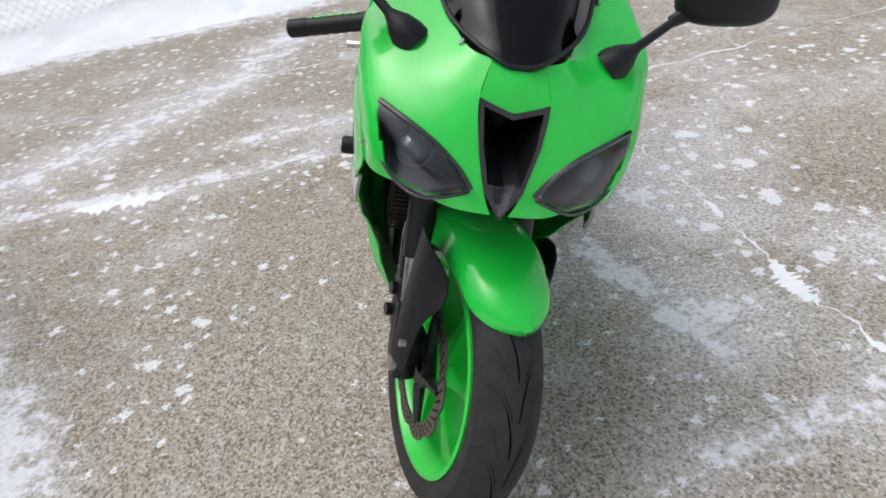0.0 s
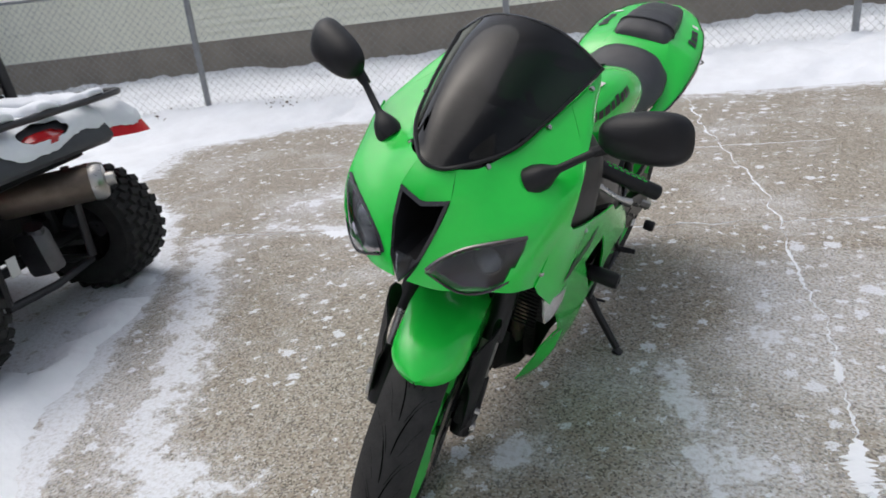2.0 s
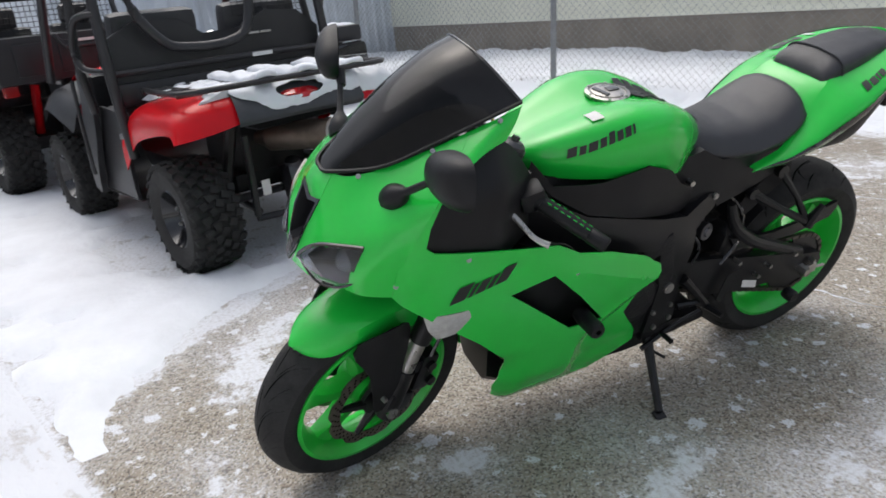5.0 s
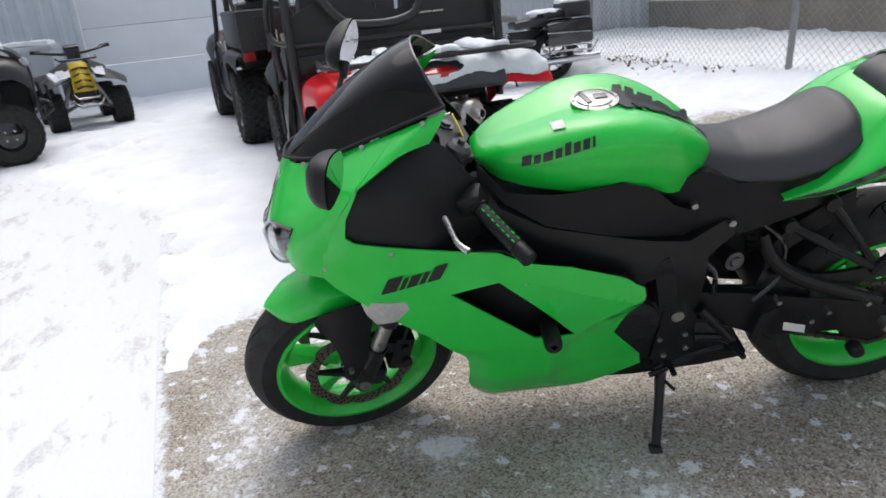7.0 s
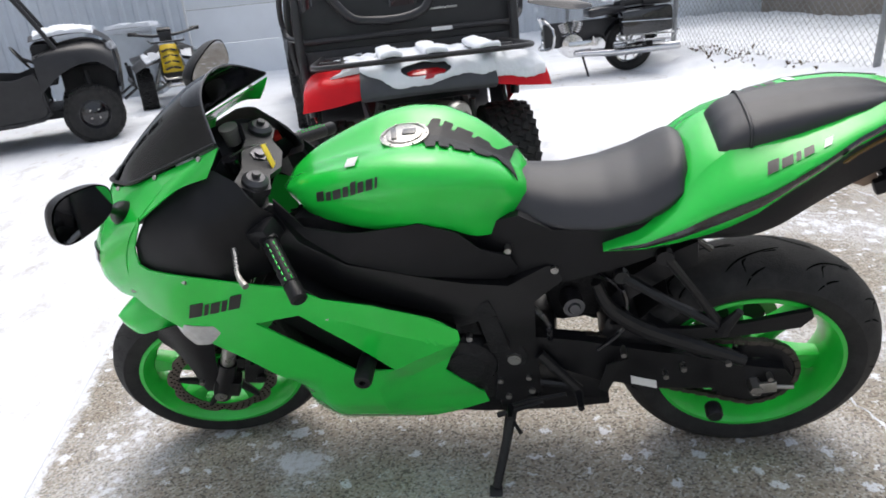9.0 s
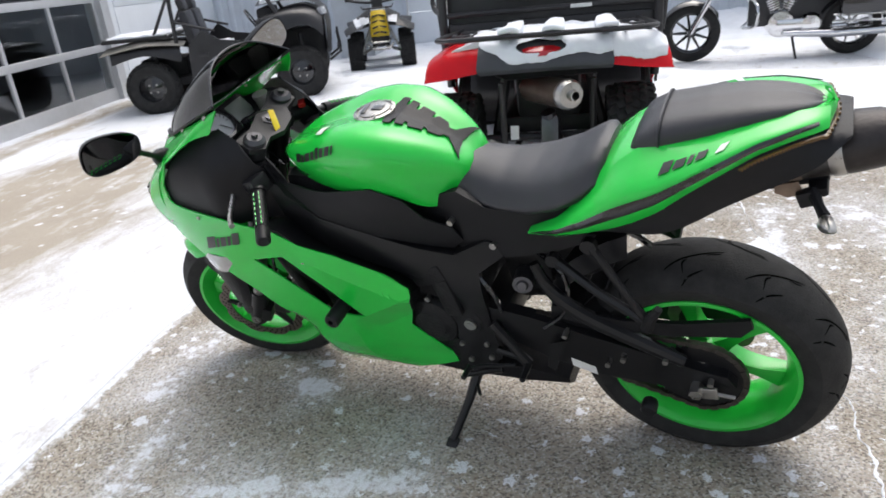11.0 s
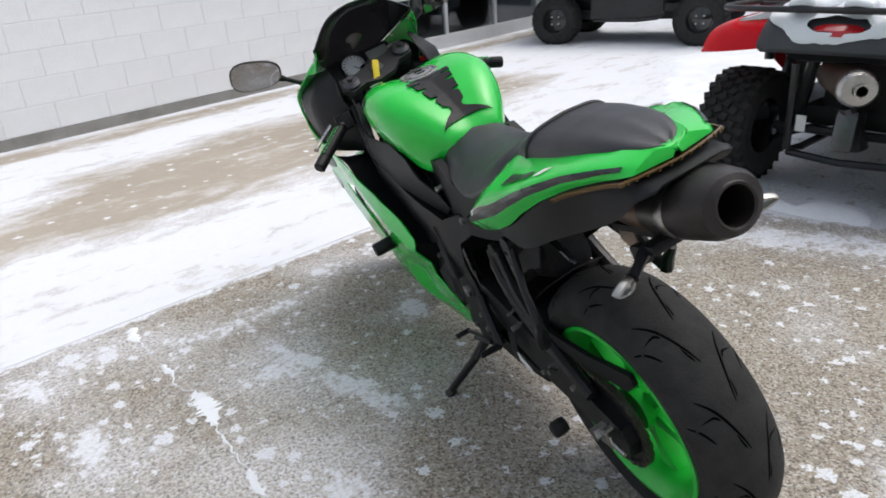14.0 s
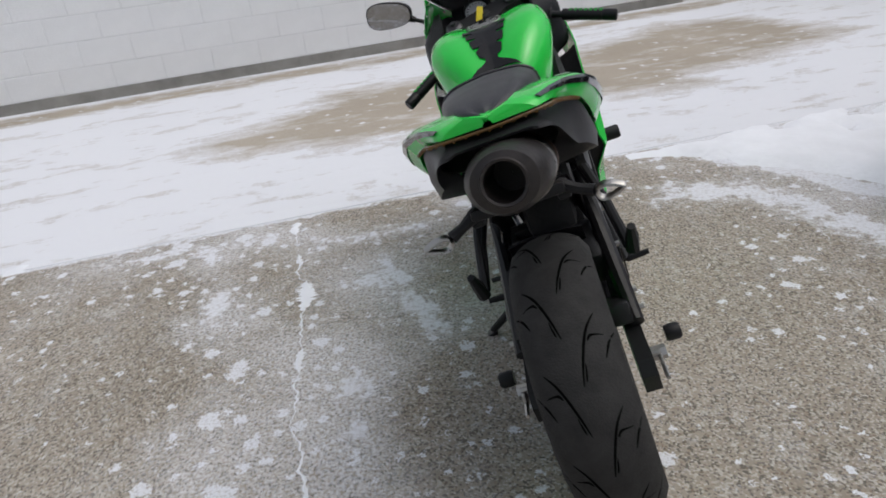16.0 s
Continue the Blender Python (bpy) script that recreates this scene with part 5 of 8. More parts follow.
# ---- seats and tail ----
SF = [0.56, 0.50, 0.42, 0.34, 0.27, 0.22, 0.19, 0.172]
SZ = [0.90, 0.875, 0.862, 0.868, 0.888, 0.915, 0.932, 0.925]
SW = [0.075, 0.105, 0.125, 0.142, 0.148, 0.142, 0.13, 0.105]
SB = [0.80, 0.795, 0.795, 0.80, 0.818, 0.84, 0.862, 0.88]
rows = []
for i in range(29):
    f = SF[0] + (SF[-1] - SF[0]) * i / 28
    z, w, b = (ipl(f, SF[::-1], a[::-1]) for a in (SZ, SW, SB))
    half = [V(f, 0, z), V(f, 0.35 * w, z - 0.003), V(f, 0.7 * w, z - 0.018), V(f, 0.92 * w, z - 0.045), V(f, w, (z - 0.05) * 0.6 + b * 0.4), V(f, 0.97 * w, b)]
    half = [cat(half, j / 14) for j in range(15)]
    rows.append([V(p.x, -p.y, p.z) for p in half[:0:-1]] + half)
bm = bmesh.new()
loft(bm, rows)
bm.faces.new([bm.verts.new(p) for p in rows[-1]])
bp("rider_seat", bm, VINYL, "black vinyl rider seat", angle=60)

# stations: f, then upper and lower edges of the green tail side
GT = [(0.345, 0.122, 0.757, 0.128, 0.745, 0.0), (0.27, 0.138, 0.80, 0.15, 0.762, 0.012), (0.20, 0.125, 0.86, 0.163, 0.786, 0.026), (0.14, 0.105, 0.922, 0.168, 0.808, 0.036), (0.10, 0.093, 0.948, 0.167, 0.824, 0.042), (0.05, 0.086, 0.958, 0.163, 0.85, 0.043), (0.0, 0.079, 0.968, 0.157, 0.888, 0.04),
      (-0.06, 0.069, 0.982, 0.145, 0.926, 0.032), (-0.12, 0.058, 0.996, 0.117, 0.954, 0.02), (-0.18, 0.052, 1.004, 0.096, 0.974, 0.012), (-0.218, 0.042, 1.007, 0.083, 0.983, 0.008), (-0.236, 0.032, 1.005, 0.066, 0.985, 0.004), (-0.243, 0.0, 1.0, 0.0, 0.986, 0.0)]


def tail_point(f, k, s=1, off=0.0):
    F_ = [g[0] for g in GT][::-1]
    a = [ipl(f, F_, [g[j] for g in GT][::-1]) for j in (1, 2, 3, 4, 5)]
    bulge = (0.014 + a[4]) * min(1, max(0, (f + 0.243) / 0.1)) ** 0.7 * math.sin(math.pi * k ** 1.25) + off
    return V(f, s * (a[0] + (a[2] - a[0]) * k + bulge + 0.009 * k), a[1] + (a[3] - a[1]) * k + bulge * 0.35)


for s in (1, -1):
    bm = bmesh.new()
    loft(bm, [[tail_point(0.345 - 0.588 * (i / 48) ** 0.85, j / 10, s) for j in range(11)] for i in range(49)])
    tail = bp("tail_side", thicken(bm, 0.004), GREEN, "glossy green tail panel with a black stripe")
    bm = bmesh.new()
    rows = []
    for i in range(31):
        f = 0.335 - 0.552 * i / 30
        k = ipl(f, [-0.22, -0.17, -0.08, 0.0, 0.1, 0.2, 0.3, 0.34], [0.62, 0.68, 0.72, 0.74, 0.72, 0.68, 0.6, 0.55])
        w = ipl(f, [-0.22, -0.17, 0.0, 0.1, 0.3, 0.34], [0.09, 0.11, 0.09, 0.09, 0.12, 0.02])
        rows.append([tail_point(f, k - w, s, 0.003), tail_point(f, k, s, 0.004), tail_point(f, k + w, s, 0.003)])
    loft(bm, rows)
    part("tail_stripe", thicken(bm, 0.001), GLOSS, tail, "black stripe")

    def tail_mark(x, y, q):
        f = 0.046 - x
        return tail_point(f, 0.40 - y * 7.0, q, 0.0045)
    word_bars("tail_mark", [0.02, 0.02, 0.009, 0.018], 0.02, 0.3, tail_mark, LOGO, tail, s, "black mark on the tail")
    bm = bmesh.new()
    loft(bm, [[tail_point(-0.053 - 0.014 * i / 4 - 0.008 * j / 4, 0.40 - 0.11 * j / 4, s, 0.005) for j in range(5)] for i in range(5)])
    part("tail_mark_white", thicken(bm, 0.0008), LOGO_W, tail, "white mark on the tail")
# rear cap over the light, and top of the tail between the seat and the sides
bm = bmesh.new()
rows = []
for i in range(21):
    f = 0.20 - 0.443 * i / 20
    p = tail_point(f, 0.0)
    h = ipl(f, [-0.24, 0.05, 0.1, 0.15, 0.2], [-0.006, -0.006, 0.0, 0.014, 0.02])
    rows.append([V(p.x, -p.y, p.z), V(p.x, -p.y * 0.8, p.z + h * 0.6), V(p.x, -p.y * 0.4, p.z + h), V(p.x, p.y * 0.4, p.z + h), V(p.x, p.y * 0.8, p.z + h * 0.6), V(p.x, p.y, p.z)])
loft(bm, rows)
bp("tail_top", thicken(bm, 0.003), GREEN)
# row of amber light elements under the green edge
bm = bmesh.new()
arc = [tail_point(f, 1.0, 1) + V(-0.003, 0.008, -0.004) for f in (-0.09, -0.115, -0.145, -0.17, -0.195, -0.215, -0.228)] + [V(-0.246, 0, 0.981)]
arc = arc + [V(q.x, -q.y, q.z) for q in arc[-2::-1]]
tube(bm, [cat(arc, k / 40) for k in range(41)], 0.0028, 6)
strip = bp("light_strip", bm, AMBER, "amber light strip under the tail edge")
bm = bmesh.new()
for k in range(1, 72):
    q = cat(arc, k / 72)
    box(bm, q + V(-0.003, 0, -0.001), (0.004, 0.004, 0.006), None, 0.001)
part("light_element", bm, AMBER, strip)["kind"] = "stuff"
# passenger seat
PF = [0.116, 0.10, 0.06, -0.03, -0.10, -0.15, -0.185, -0.207, -0.22, -0.226]
PZ = [0.950, 0.976, 0.997, 1.012, 1.018, 1.017, 1.013, 1.008, 1.003, 0.999]
PW = [0.085, 0.094, 0.096, 0.090, 0.079, 0.067, 0.052, 0.036, 0.020, 0.006]
rows = []
for i in range(31):
    f = PF[0] + (PF[-1] - PF[0]) * i / 30
    z, w = ipl(f, PF[::-1], PZ[::-1]), ipl(f, PF[::-1], PW[::-1])
    b = tail_point(f, 0.0).z - 0.006
    half = [V(f, 0, z), V(f, 0.4 * w, z - 0.003), V(f, 0.72 * w, z * 0.82 + b * 0.18), V(f, 0.94 * w, z * 0.5 + b * 0.5), V(f, w, b)]
    half = [cat(half, j / 12) for j in range(13)]
    rows.append([V(p.x, -p.y, p.z) for p in half[:0:-1]] + half)
bm = bmesh.new()
loft(bm, rows)
bm.faces.new([bm.verts.new(p) for p in rows[0]])
pil = bp("passenger_seat", bm, VINYL, "black vinyl passenger seat with a raised seam", angle=60)
bm = bmesh.new()
tube(bm, [p + V(0, 0, 0.002) for p in rows[5]], 0.0035, 6)
part("seam", bm, VINYL, pil)
# black undertail
bm = bmesh.new()
rows = []
for f, w0, z0, w1, z1, w2, z2 in ((0.20, 0.158, 0.783, 0.13, 0.762, 0.05, 0.755), (0.10, 0.168, 0.822, 0.158, 0.782, 0.06, 0.77), (0.05, 0.164, 0.848, 0.162, 0.79, 0.065, 0.78), (0.0, 0.158, 0.886, 0.158, 0.81, 0.07, 0.80), (-0.06, 0.146, 0.924, 0.142, 0.842, 0.078, 0.845),
                                 (-0.12, 0.118, 0.951, 0.124, 0.868, 0.088, 0.885), (-0.18, 0.092, 0.971, 0.116, 0.898, 0.096, 0.915), (-0.225, 0.078, 0.972, 0.108, 0.926, 0.096, 0.938), (-0.25, 0.07, 0.971, 0.096, 0.952, 0.086, 0.956), (-0.27, 0.058, 0.970, 0.072, 0.962, 0.064, 0.964)):
    rows.append([V(f, -w2, z2), V(f, -w1, z1), V(f, -(w0 + w1) / 2 - 0.006, (z0 + z1) / 2), V(f, -w0, z0), V(f, w0, z0), V(f, (w0 + w1) / 2 + 0.006, (z0 + z1) / 2), V(f, w1, z1), V(f, w2, z2)])
C = [[cat([r[j] for r in rows], i / 24) for j in range(8)] for i in range(25)]
loft(bm, C)
bp("undertail", thicken(bm, 0.004), BLACK, "matt black undertail fairing")
# silencer
ex0, ex1 = V(-0.03, -0.022, 0.846), V(-0.343, -0.002, 0.926)
exd = (ex1 - ex0).normalized()
mm = Matrix.Translation(ex0) @ exd.to_track_quat("Y", "Z").to_matrix().to_4x4()
EL = (ex1 - ex0).length
def oval_rings(spec):
    return [[mm @ V(a * math.cos(t), y, c * math.sin(t)) for t in (2 * math.pi * k / 36 for k in range(36))] for a, c, y in spec]


bm = bmesh.new()
loft(bm, oval_rings([(0.045, 0.038, 0.0), (0.062, 0.048, 0.05), (0.07, 0.054, 0.12), (0.071, 0.055, EL - 0.075)]), loop=True)
sil = bp("silencer", bm, CARBON, "carbon-wrapped underseat silencer")
TITAN = mat("heat_tinted_titanium", (0.2, 0.15, 0.115), 0.42, 0.75, 0.45, 22, 0.1, 90, rvary=0.12)
bm = bmesh.new()
loft(bm, oval_rings([(0.046, 0.039, 0.0), (0.063, 0.049, 0.05), (0.0715, 0.0555, 0.12), (0.0728, 0.0568, 0.165), (0.071, 0.055, 0.168)]), loop=True)
part("silencer_cone", bm, TITAN, sil, "brown heat-tinted metal cone")
bm = bmesh.new()
loft(bm, oval_rings([(0.0715, 0.0555, EL - 0.078), (0.07, 0.055, EL - 0.06), (0.063, 0.052, EL - 0.022), (0.052, 0.046, EL - 0.004), (0.037, 0.037, EL), (0.035, 0.035, EL + 0.004), (0.031, 0.031, EL + 0.002), (0.030, 0.030, EL - 0.12), (0.002, 0.002, EL - 0.12)]), loop=True)
part("silencer_end", bm, mat("sooty_metal", (0.03, 0.026, 0.025), 0.42, 0.5, 0.4, 25, 0.1, 120), sil, "blackened silencer outlet")
bm = bmesh.new()
loft(bm, oval_rings([(0.072, 0.056, EL - 0.105), (0.073, 0.057, EL - 0.103), (0.073, 0.057, EL - 0.082), (0.072, 0.056, EL - 0.08)]), loop=True)
part("clamp_band", bm, STEEL, sil)
bm = sheet([(-0.15, 0.855), (-0.19, 0.865), (-0.2, 0.84), (-0.175, 0.828), (-0.15, 0.838)], lambda f, u: V(f, 0.072, u), step=0.03, th=0.003)
bp("silencer_bracket", bm, TITAN, "bare metal silencer bracket")
# plate hanger below the silencer, rear signals on its ends
bm = bmesh.new()
box(bm, (-0.16, -0.008, 0.838), (0.17, 0.10, 0.018), (0, 13, 0), 0.006)
box(bm, (-0.225, 0, 0.845), (0.035, 0.16, 0.02), (0, 13, 0), 0.007)
bp("plate_hanger", bm, BLACK, "black plate hanger under the silencer")
for s in (1, -1):
    bm = bmesh.new()
    tube(bm, [(-0.215, s * 0.07, 0.845), (-0.228, s * 0.10, 0.832), (-0.238, s * 0.122, 0.825)], [0.013, 0.009, 0.011], 8)
    box(bm, (-0.205, s * 0.075, 0.832), (0.03, 0.022, 0.034), (0, 20, 0), 0.006)
    st = bp("rear_signal", bm, BLACK, "small rear turn signal on a black stalk")
    c, d, q = V(-0.244, s * 0.146, 0.821), V(-0.35, s * 0.9, 0.12).normalized(), V(-0.3, 0, 1).normalized()
    rows = []
    for i in range(25):
        a = 2 * math.pi * i / 24
        px = 0.023 * math.cos(a)
        py = 0.0125 * math.sin(a) * (1 - 0.55 * math.cos(a))
        o = c + d * px + q * py
        n1 = (d * math.cos(a) + q * math.sin(a)).normalized()
        n2 = d.cross(q)
        rows.append([o + (n1 * math.cos(b) * 0.004 + n2 * math.sin(b) * 0.008) for b in (2 * math.pi * k / 8 for k in range(8))])
    bm = bmesh.new()
    loft(bm, rows, loop=True)
    part("signal_ring", bm, STEEL, st, "bare metal ring of the signal")

# ---- swingarm, chain, rear brake, shock ----
for s in (1, -1):
    bm = sheet([(0.52, 0.49), (0.40, 0.47), (0.26, 0.435), (0.10, 0.40), (0.0, 0.372), (-0.075, 0.36), (-0.095, 0.33), (-0.085, 0.285), (-0.02, 0.27), (0.08, 0.295), (0.22, 0.30), (0.36, 0.33), (0.48, 0.39)],
               lambda f, u, s=s: V(f, s * (0.13 + 0.015 * max(0, 0.3 - f)), u), step=0.04, th=0.035)
    arm = bp("swingarm", bm, SATIN, "satin black box-section swingarm")
    bm = bmesh.new()
    for f, u in ((0.06, 0.40), (0.16, 0.385), (0.3, 0.44), (-0.04, 0.345), (0.2, 0.36)):
        tube(bm, [V(f, s * 0.125, u), V(f, s * 0.155, u)], 0.007, 8)
    pieces("arm_bolt", bm, STEEL, arm)
    bm = bmesh.new()
    box(bm, (-0.03, s * 0.152, 0.316), (0.055, 0.008, 0.035), (0, 8, 0), 0.003)
    tube(bm, [V(-0.008, s * 0.12, 0.318), V(-0.008, s * 0.168, 0.318)], 0.016, 6)
    tube(bm, [V(-0.05, s * 0.152, 0.318), V(-0.095, s * 0.152, 0.315)], 0.005, 6)
    part("chain_adjuster", bm, STEEL, arm, "bare alloy chain adjuster")
    bm = bmesh.new()
    lathe(bm, [(0.001, 0), (0.018, 0), (0.02, 0.008), (0.02, 0.03), (0.016, 0.036), (0.001, 0.036)], 14, Matrix.Translation((0.093, s * 0.182, 0.289)) @ (Matrix() if s > 0 else Matrix.Rotation(math.pi, 4, "Z")))
    part("stand_spool", bm, BLACK, arm, "black paddock-stand spool")
    # passenger peg bracket
    bm = bmesh.new()
    tube(bm, [(0.305, s * 0.122, 0.665), (0.20, s * 0.15, 0.60), (0.09, s * 0.165, 0.538)], [0.013, 0.011, 0.013], 8)
    tube(bm, [(0.215, s * 0.122, 0.715), (0.15, s * 0.15, 0.63), (0.09, s * 0.165, 0.538)], [0.012, 0.009, 0.012], 8)
    tube(bm, [(0.215, s * 0.115, 0.715), (0.215, s * 0.135, 0.715)], 0.019, 10)
    tube(bm, [(0.305, s * 0.115, 0.665), (0.305, s * 0.135, 0.665)], 0.017, 10)
    peg = bp("passenger_peg_bracket", bm, SATIN, "black tubular passenger peg bracket")
    bm = bmesh.new()
    tube(bm, [(0.09, s * 0.17, 0.525), (0.08, s * 0.175, 0.56), (0.06, s * 0.178, 0.595)], [0.016, 0.014, 0.009], 8)
    part("passenger_peg", bm, BLACK, peg)
    # curved brace over the swingarm
    bm = bmesh.new()
    tube(bm, [(0.36, s * 0.115, 0.64), (0.33, s * 0.12, 0.565), (0.26, s * 0.122, 0.50), (0.15, s * 0.125, 0.445), (0.02, s * 0.13, 0.39)], [0.012, 0.017, 0.02, 0.02, 0.016], 10, smooth=3)
    part("swingarm_brace", bm, SATIN, arm, "curved swingarm brace")
    # rider rearset
    bm = bmesh.new()
    tube(bm, [(0.50, s * 0.14, 0.44), (0.44, s * 0.155, 0.37), (0.41, s * 0.16, 0.33)], [0.015, 0.012, 0.015], 8)
    tube(bm, [(0.50, s * 0.14, 0.34), (0.44, s * 0.155, 0.345), (0.41, s * 0.16, 0.33)], [0.012, 0.01, 0.012], 8)
    rs = bp("rearset", bm, SATIN, "black rearset bracket")
    bm = bmesh.new()
    tube(bm, [(0.41, s * 0.165, 0.33), (0.405, s * 0.225, 0.335)], [0.011, 0.008], 8)
    part("footpeg", bm, BLACK, rs)
    sheet_h = [(0.36, 0.325), (0.34, 0.41), (0.29, 0.43), (0.32, 0.36), (0.34, 0.31)]
    bm = sheet(sheet_h, lambda f, u, s=s: V(f, s * 0.155, u), step=0.04, th=0.003)
    part("heel_guard", bm, SATIN, rs)
    bm = bmesh.new()
    tube(bm, [(0.44, s * 0.175, 0.33), (0.53, s * 0.18, 0.315), (0.58, s * 0.185, 0.30)], 0.006, 6)
    tube(bm, [(0.58, s * 0.18, 0.30), (0.58, s * 0.225, 0.302)], 0.008, 8)
    part("foot_lever", bm, SATIN, rs)
bm = bmesh.new()
box(bm, (0.27, 0, 0.46), (0.16, 0.22, 0.09), (0, -12, 0), 0.02)
box(bm, (0.5, 0, 0.44), (0.09, 0.26, 0.09), (0, 0, 0), 0.02)
bp("swingarm_bridge", bm, SATIN)
bm = sheet([(0.33, 0.515), (0.16, 0.492), (0.02, 0.498), (-0.118, 0.522), (-0.125, 0.50), (-0.10, 0.47), (0.05, 0.455), (0.30, 0.47)], lambda f, u: V(f, 0.115 + 0.01 * math.sin(f * 7), u), step=0.03, th=0.012)
bp("chain_guard", bm, BLACK, "black plastic chain guard")
bm = bmesh.new()
rows = []
for i in range(17):
    a = radians(18 + 34 * i / 16)
    rows.append([RC_AX + V(0.332 * math.cos(a) * 1.0, l, 0.332 * math.sin(a) - 0.012 * (l / 0.09) ** 2) for l in (-0.09, -0.06, 0, 0.06, 0.09)])
loft(bm, rows)
bp("rear_hugger", thicken(bm, 0.003), BLACK, "short black rear hugger")
bm = bmesh.new()
loft(bm, [[V(f, l, u + 0.012 * (1 - (l / 0.1) ** 2) - (0.05 if abs(l) > 0.095 else 0)) for l in (-0.105, -0.09, -0.05, 0, 0.05, 0.09, 0.105)] for f, u in ((0.33, 0.56), (0.28, 0.63), (0.2, 0.69), (0.14, 0.72))])
bp("inner_mudguard", thicken(bm, 0.004), BLACK, "black inner rear mudguard")
bm = bmesh.new()
box(bm, (0.42, -0.03, 0.58), (0.13, 0.14, 0.26), (0, 8, 0), 0.03)
box(bm, (0.30, -0.02, 0.60), (0.14, 0.12, 0.14), (0, 20, 0), 0.03)
bp("battery_box", bm, ENGINE, "black box between frame and rear wheel")
bm = bmesh.new()
petal_disc(bm, RC_AX, 0.098, 0.107, 0.055, 129, 43, 0.006)
part("sprocket", bm, SATIN, rw, "large dark rear sprocket")
bm = bmesh.new()
# chain run: over the sprocket and forward to the engine
path = []
for k in range(25):
    a = radians(90 + 180 * k / 24)
    path.append(RC_AX + V(0.107 * math.cos(a), 0.098, 0.107 * math.sin(a)))
path = [V(0.56, 0.098, 0.475)] + path + [V(0.56, 0.098, 0.39)]
pts = []
for a, b in zip(path, path[1:]):
    k = max(1, round((b - a).length / 0.0159))
    pts += [a.lerp(b, j / k) for j in range(k)]
for i, (a, b) in enumerate(zip(pts, pts[1:])):
    d = b - a
    box(bm, (a + b) / 2, (d.length * 1.25, 0.016 if i % 2 else 0.011, 0.013), (0, -math.degrees(math.atan2(d.z, d.x)), 0))
bp("chain", bm, mat("chain_steel", (0.09, 0.08, 0.07), 0.45, 0.8, 0.4, 60), "dirty drive chain")
bm = bmesh.new()
petal_disc(bm, RC_AX, -0.085, 0.11, 0.08, 80, 8)
part("rear_disc", bm, DISC, rw, "small rear brake disc")
bm = bmesh.new()
box(bm, (0.07, -0.1, 0.40), (0.11, 0.05, 0.05), (0, 20, 0), 0.01)
bp("rear_caliper", bm, SATIN)
bm = bmesh.new()
tube(bm, [(0.36, 0, 0.72), (0.33, 0, 0.45)], 0.028, 12)
for k in range(9):
    lathe(bm, [(0.03, -0.006), (0.042, 0), (0.03, 0.006)], 16, Matrix.Translation((0.36 - 0.03 * k / 9, 0, 0.70 - 0.024 * k)) @ Matrix.Rotation(radians(90), 4, "X"))
pieces("shock", bm, ENGINE, bike, "rear shock absorber", None, "spring_coil")
bm = bmesh.new()
tube(bm, [(0.42, 0.05, 0.545), (0.41, 0.1, 0.55)], [0.026, 0.026], 16)
tube(bm, [(0.41, 0.1, 0.55), (0.409, 0.106, 0.551)], [0.016, 0.012], 12)
bp("reservoir", bm, ALLOY, "small alloy reservoir")
bm = sheet([(0.285, 0.365), (0.225, 0.345), (0.222, 0.318), (0.283, 0.338)], lambda f, u: V(f, 0.168, u + 0.02), step=0.03, th=0.001)
bp("arm_sticker", bm, WHITE_ST, "white warning sticker on the swingarm")
bm = bmesh.new()
tube(bm, [(0.42, 0.08, 0.70), (0.30, 0.1, 0.60), (0.30, 0.12, 0.50), (0.36, 0.13, 0.44)], 0.006, 6, smooth=4)
tube(bm, [(0.32, 0.06, 0.76), (0.22, 0.06, 0.74), (0.14, 0.05, 0.70), (0.10, 0.04, 0.66)], 0.008, 6, smooth=4)
tube(bm, [(0.56, 0.12, 0.64), (0.48, 0.14, 0.56), (0.47, 0.13, 0.48)], 0.007, 6, smooth=4)
pieces("hose", bm, GLOSS, bike)
# side stand
bm = bmesh.new()
tube(bm, [(0.58, 0.13, 0.25), (0.60, 0.2, 0.18), (0.63, 0.29, 0.105)], [0.017, 0.013, 0.012], 10)
box(bm, (0.632, 0.297, 0.095), (0.034, 0.036, 0.012), (-18, 0, 0), 0.004)
tube(bm, [(0.585, 0.16, 0.22), (0.56, 0.2, 0.21)], 0.005, 6)
bp("side_stand", bm, SATIN, "black steel side stand, folded out")
bm = bmesh.new()
box(bm, (0.56, 0.13, 0.265), (0.1, 0.03, 0.05), None, 0.008)
tube(bm, [(0.50, 0.145, 0.27), (0.62, 0.16, 0.235)], 0.008, 8)
bp("stand_bracket", bm, SATIN)

# ---- cockpit ----
YOKE = mat("dark_cast_alloy", (0.022, 0.022, 0.024), 0.5, 0.25, 0.2, 18, 0.1, 300)
CAP_ALLOY = mat("dull_dark_alloy", (0.07, 0.07, 0.075), 0.45, 0.7, 0.2, 18, 0.08, 300)
TOPC = FC_AX + AX * 0.715
bm = sheet([(0.045, 0.12), (0.0, 0.142), (-0.035, 0.12), (-0.03, 0.07), (-0.055, 0.03), (-0.055, -0.03), (-0.03, -0.07), (-0.035, -0.12), (0.0, -0.142), (0.045, -0.12), (0.03, -0.06), (0.035, 0), (0.03, 0.06)],
           lambda x, l: TOPC + V(x * math.cos(RAKE) - 0.005, l, x * math.sin(RAKE)), step=0.02, th=0.016)
yoke = bp("top_yoke", bm, YOKE, "dark grey alloy top yoke", ST)
bm = bmesh.new()
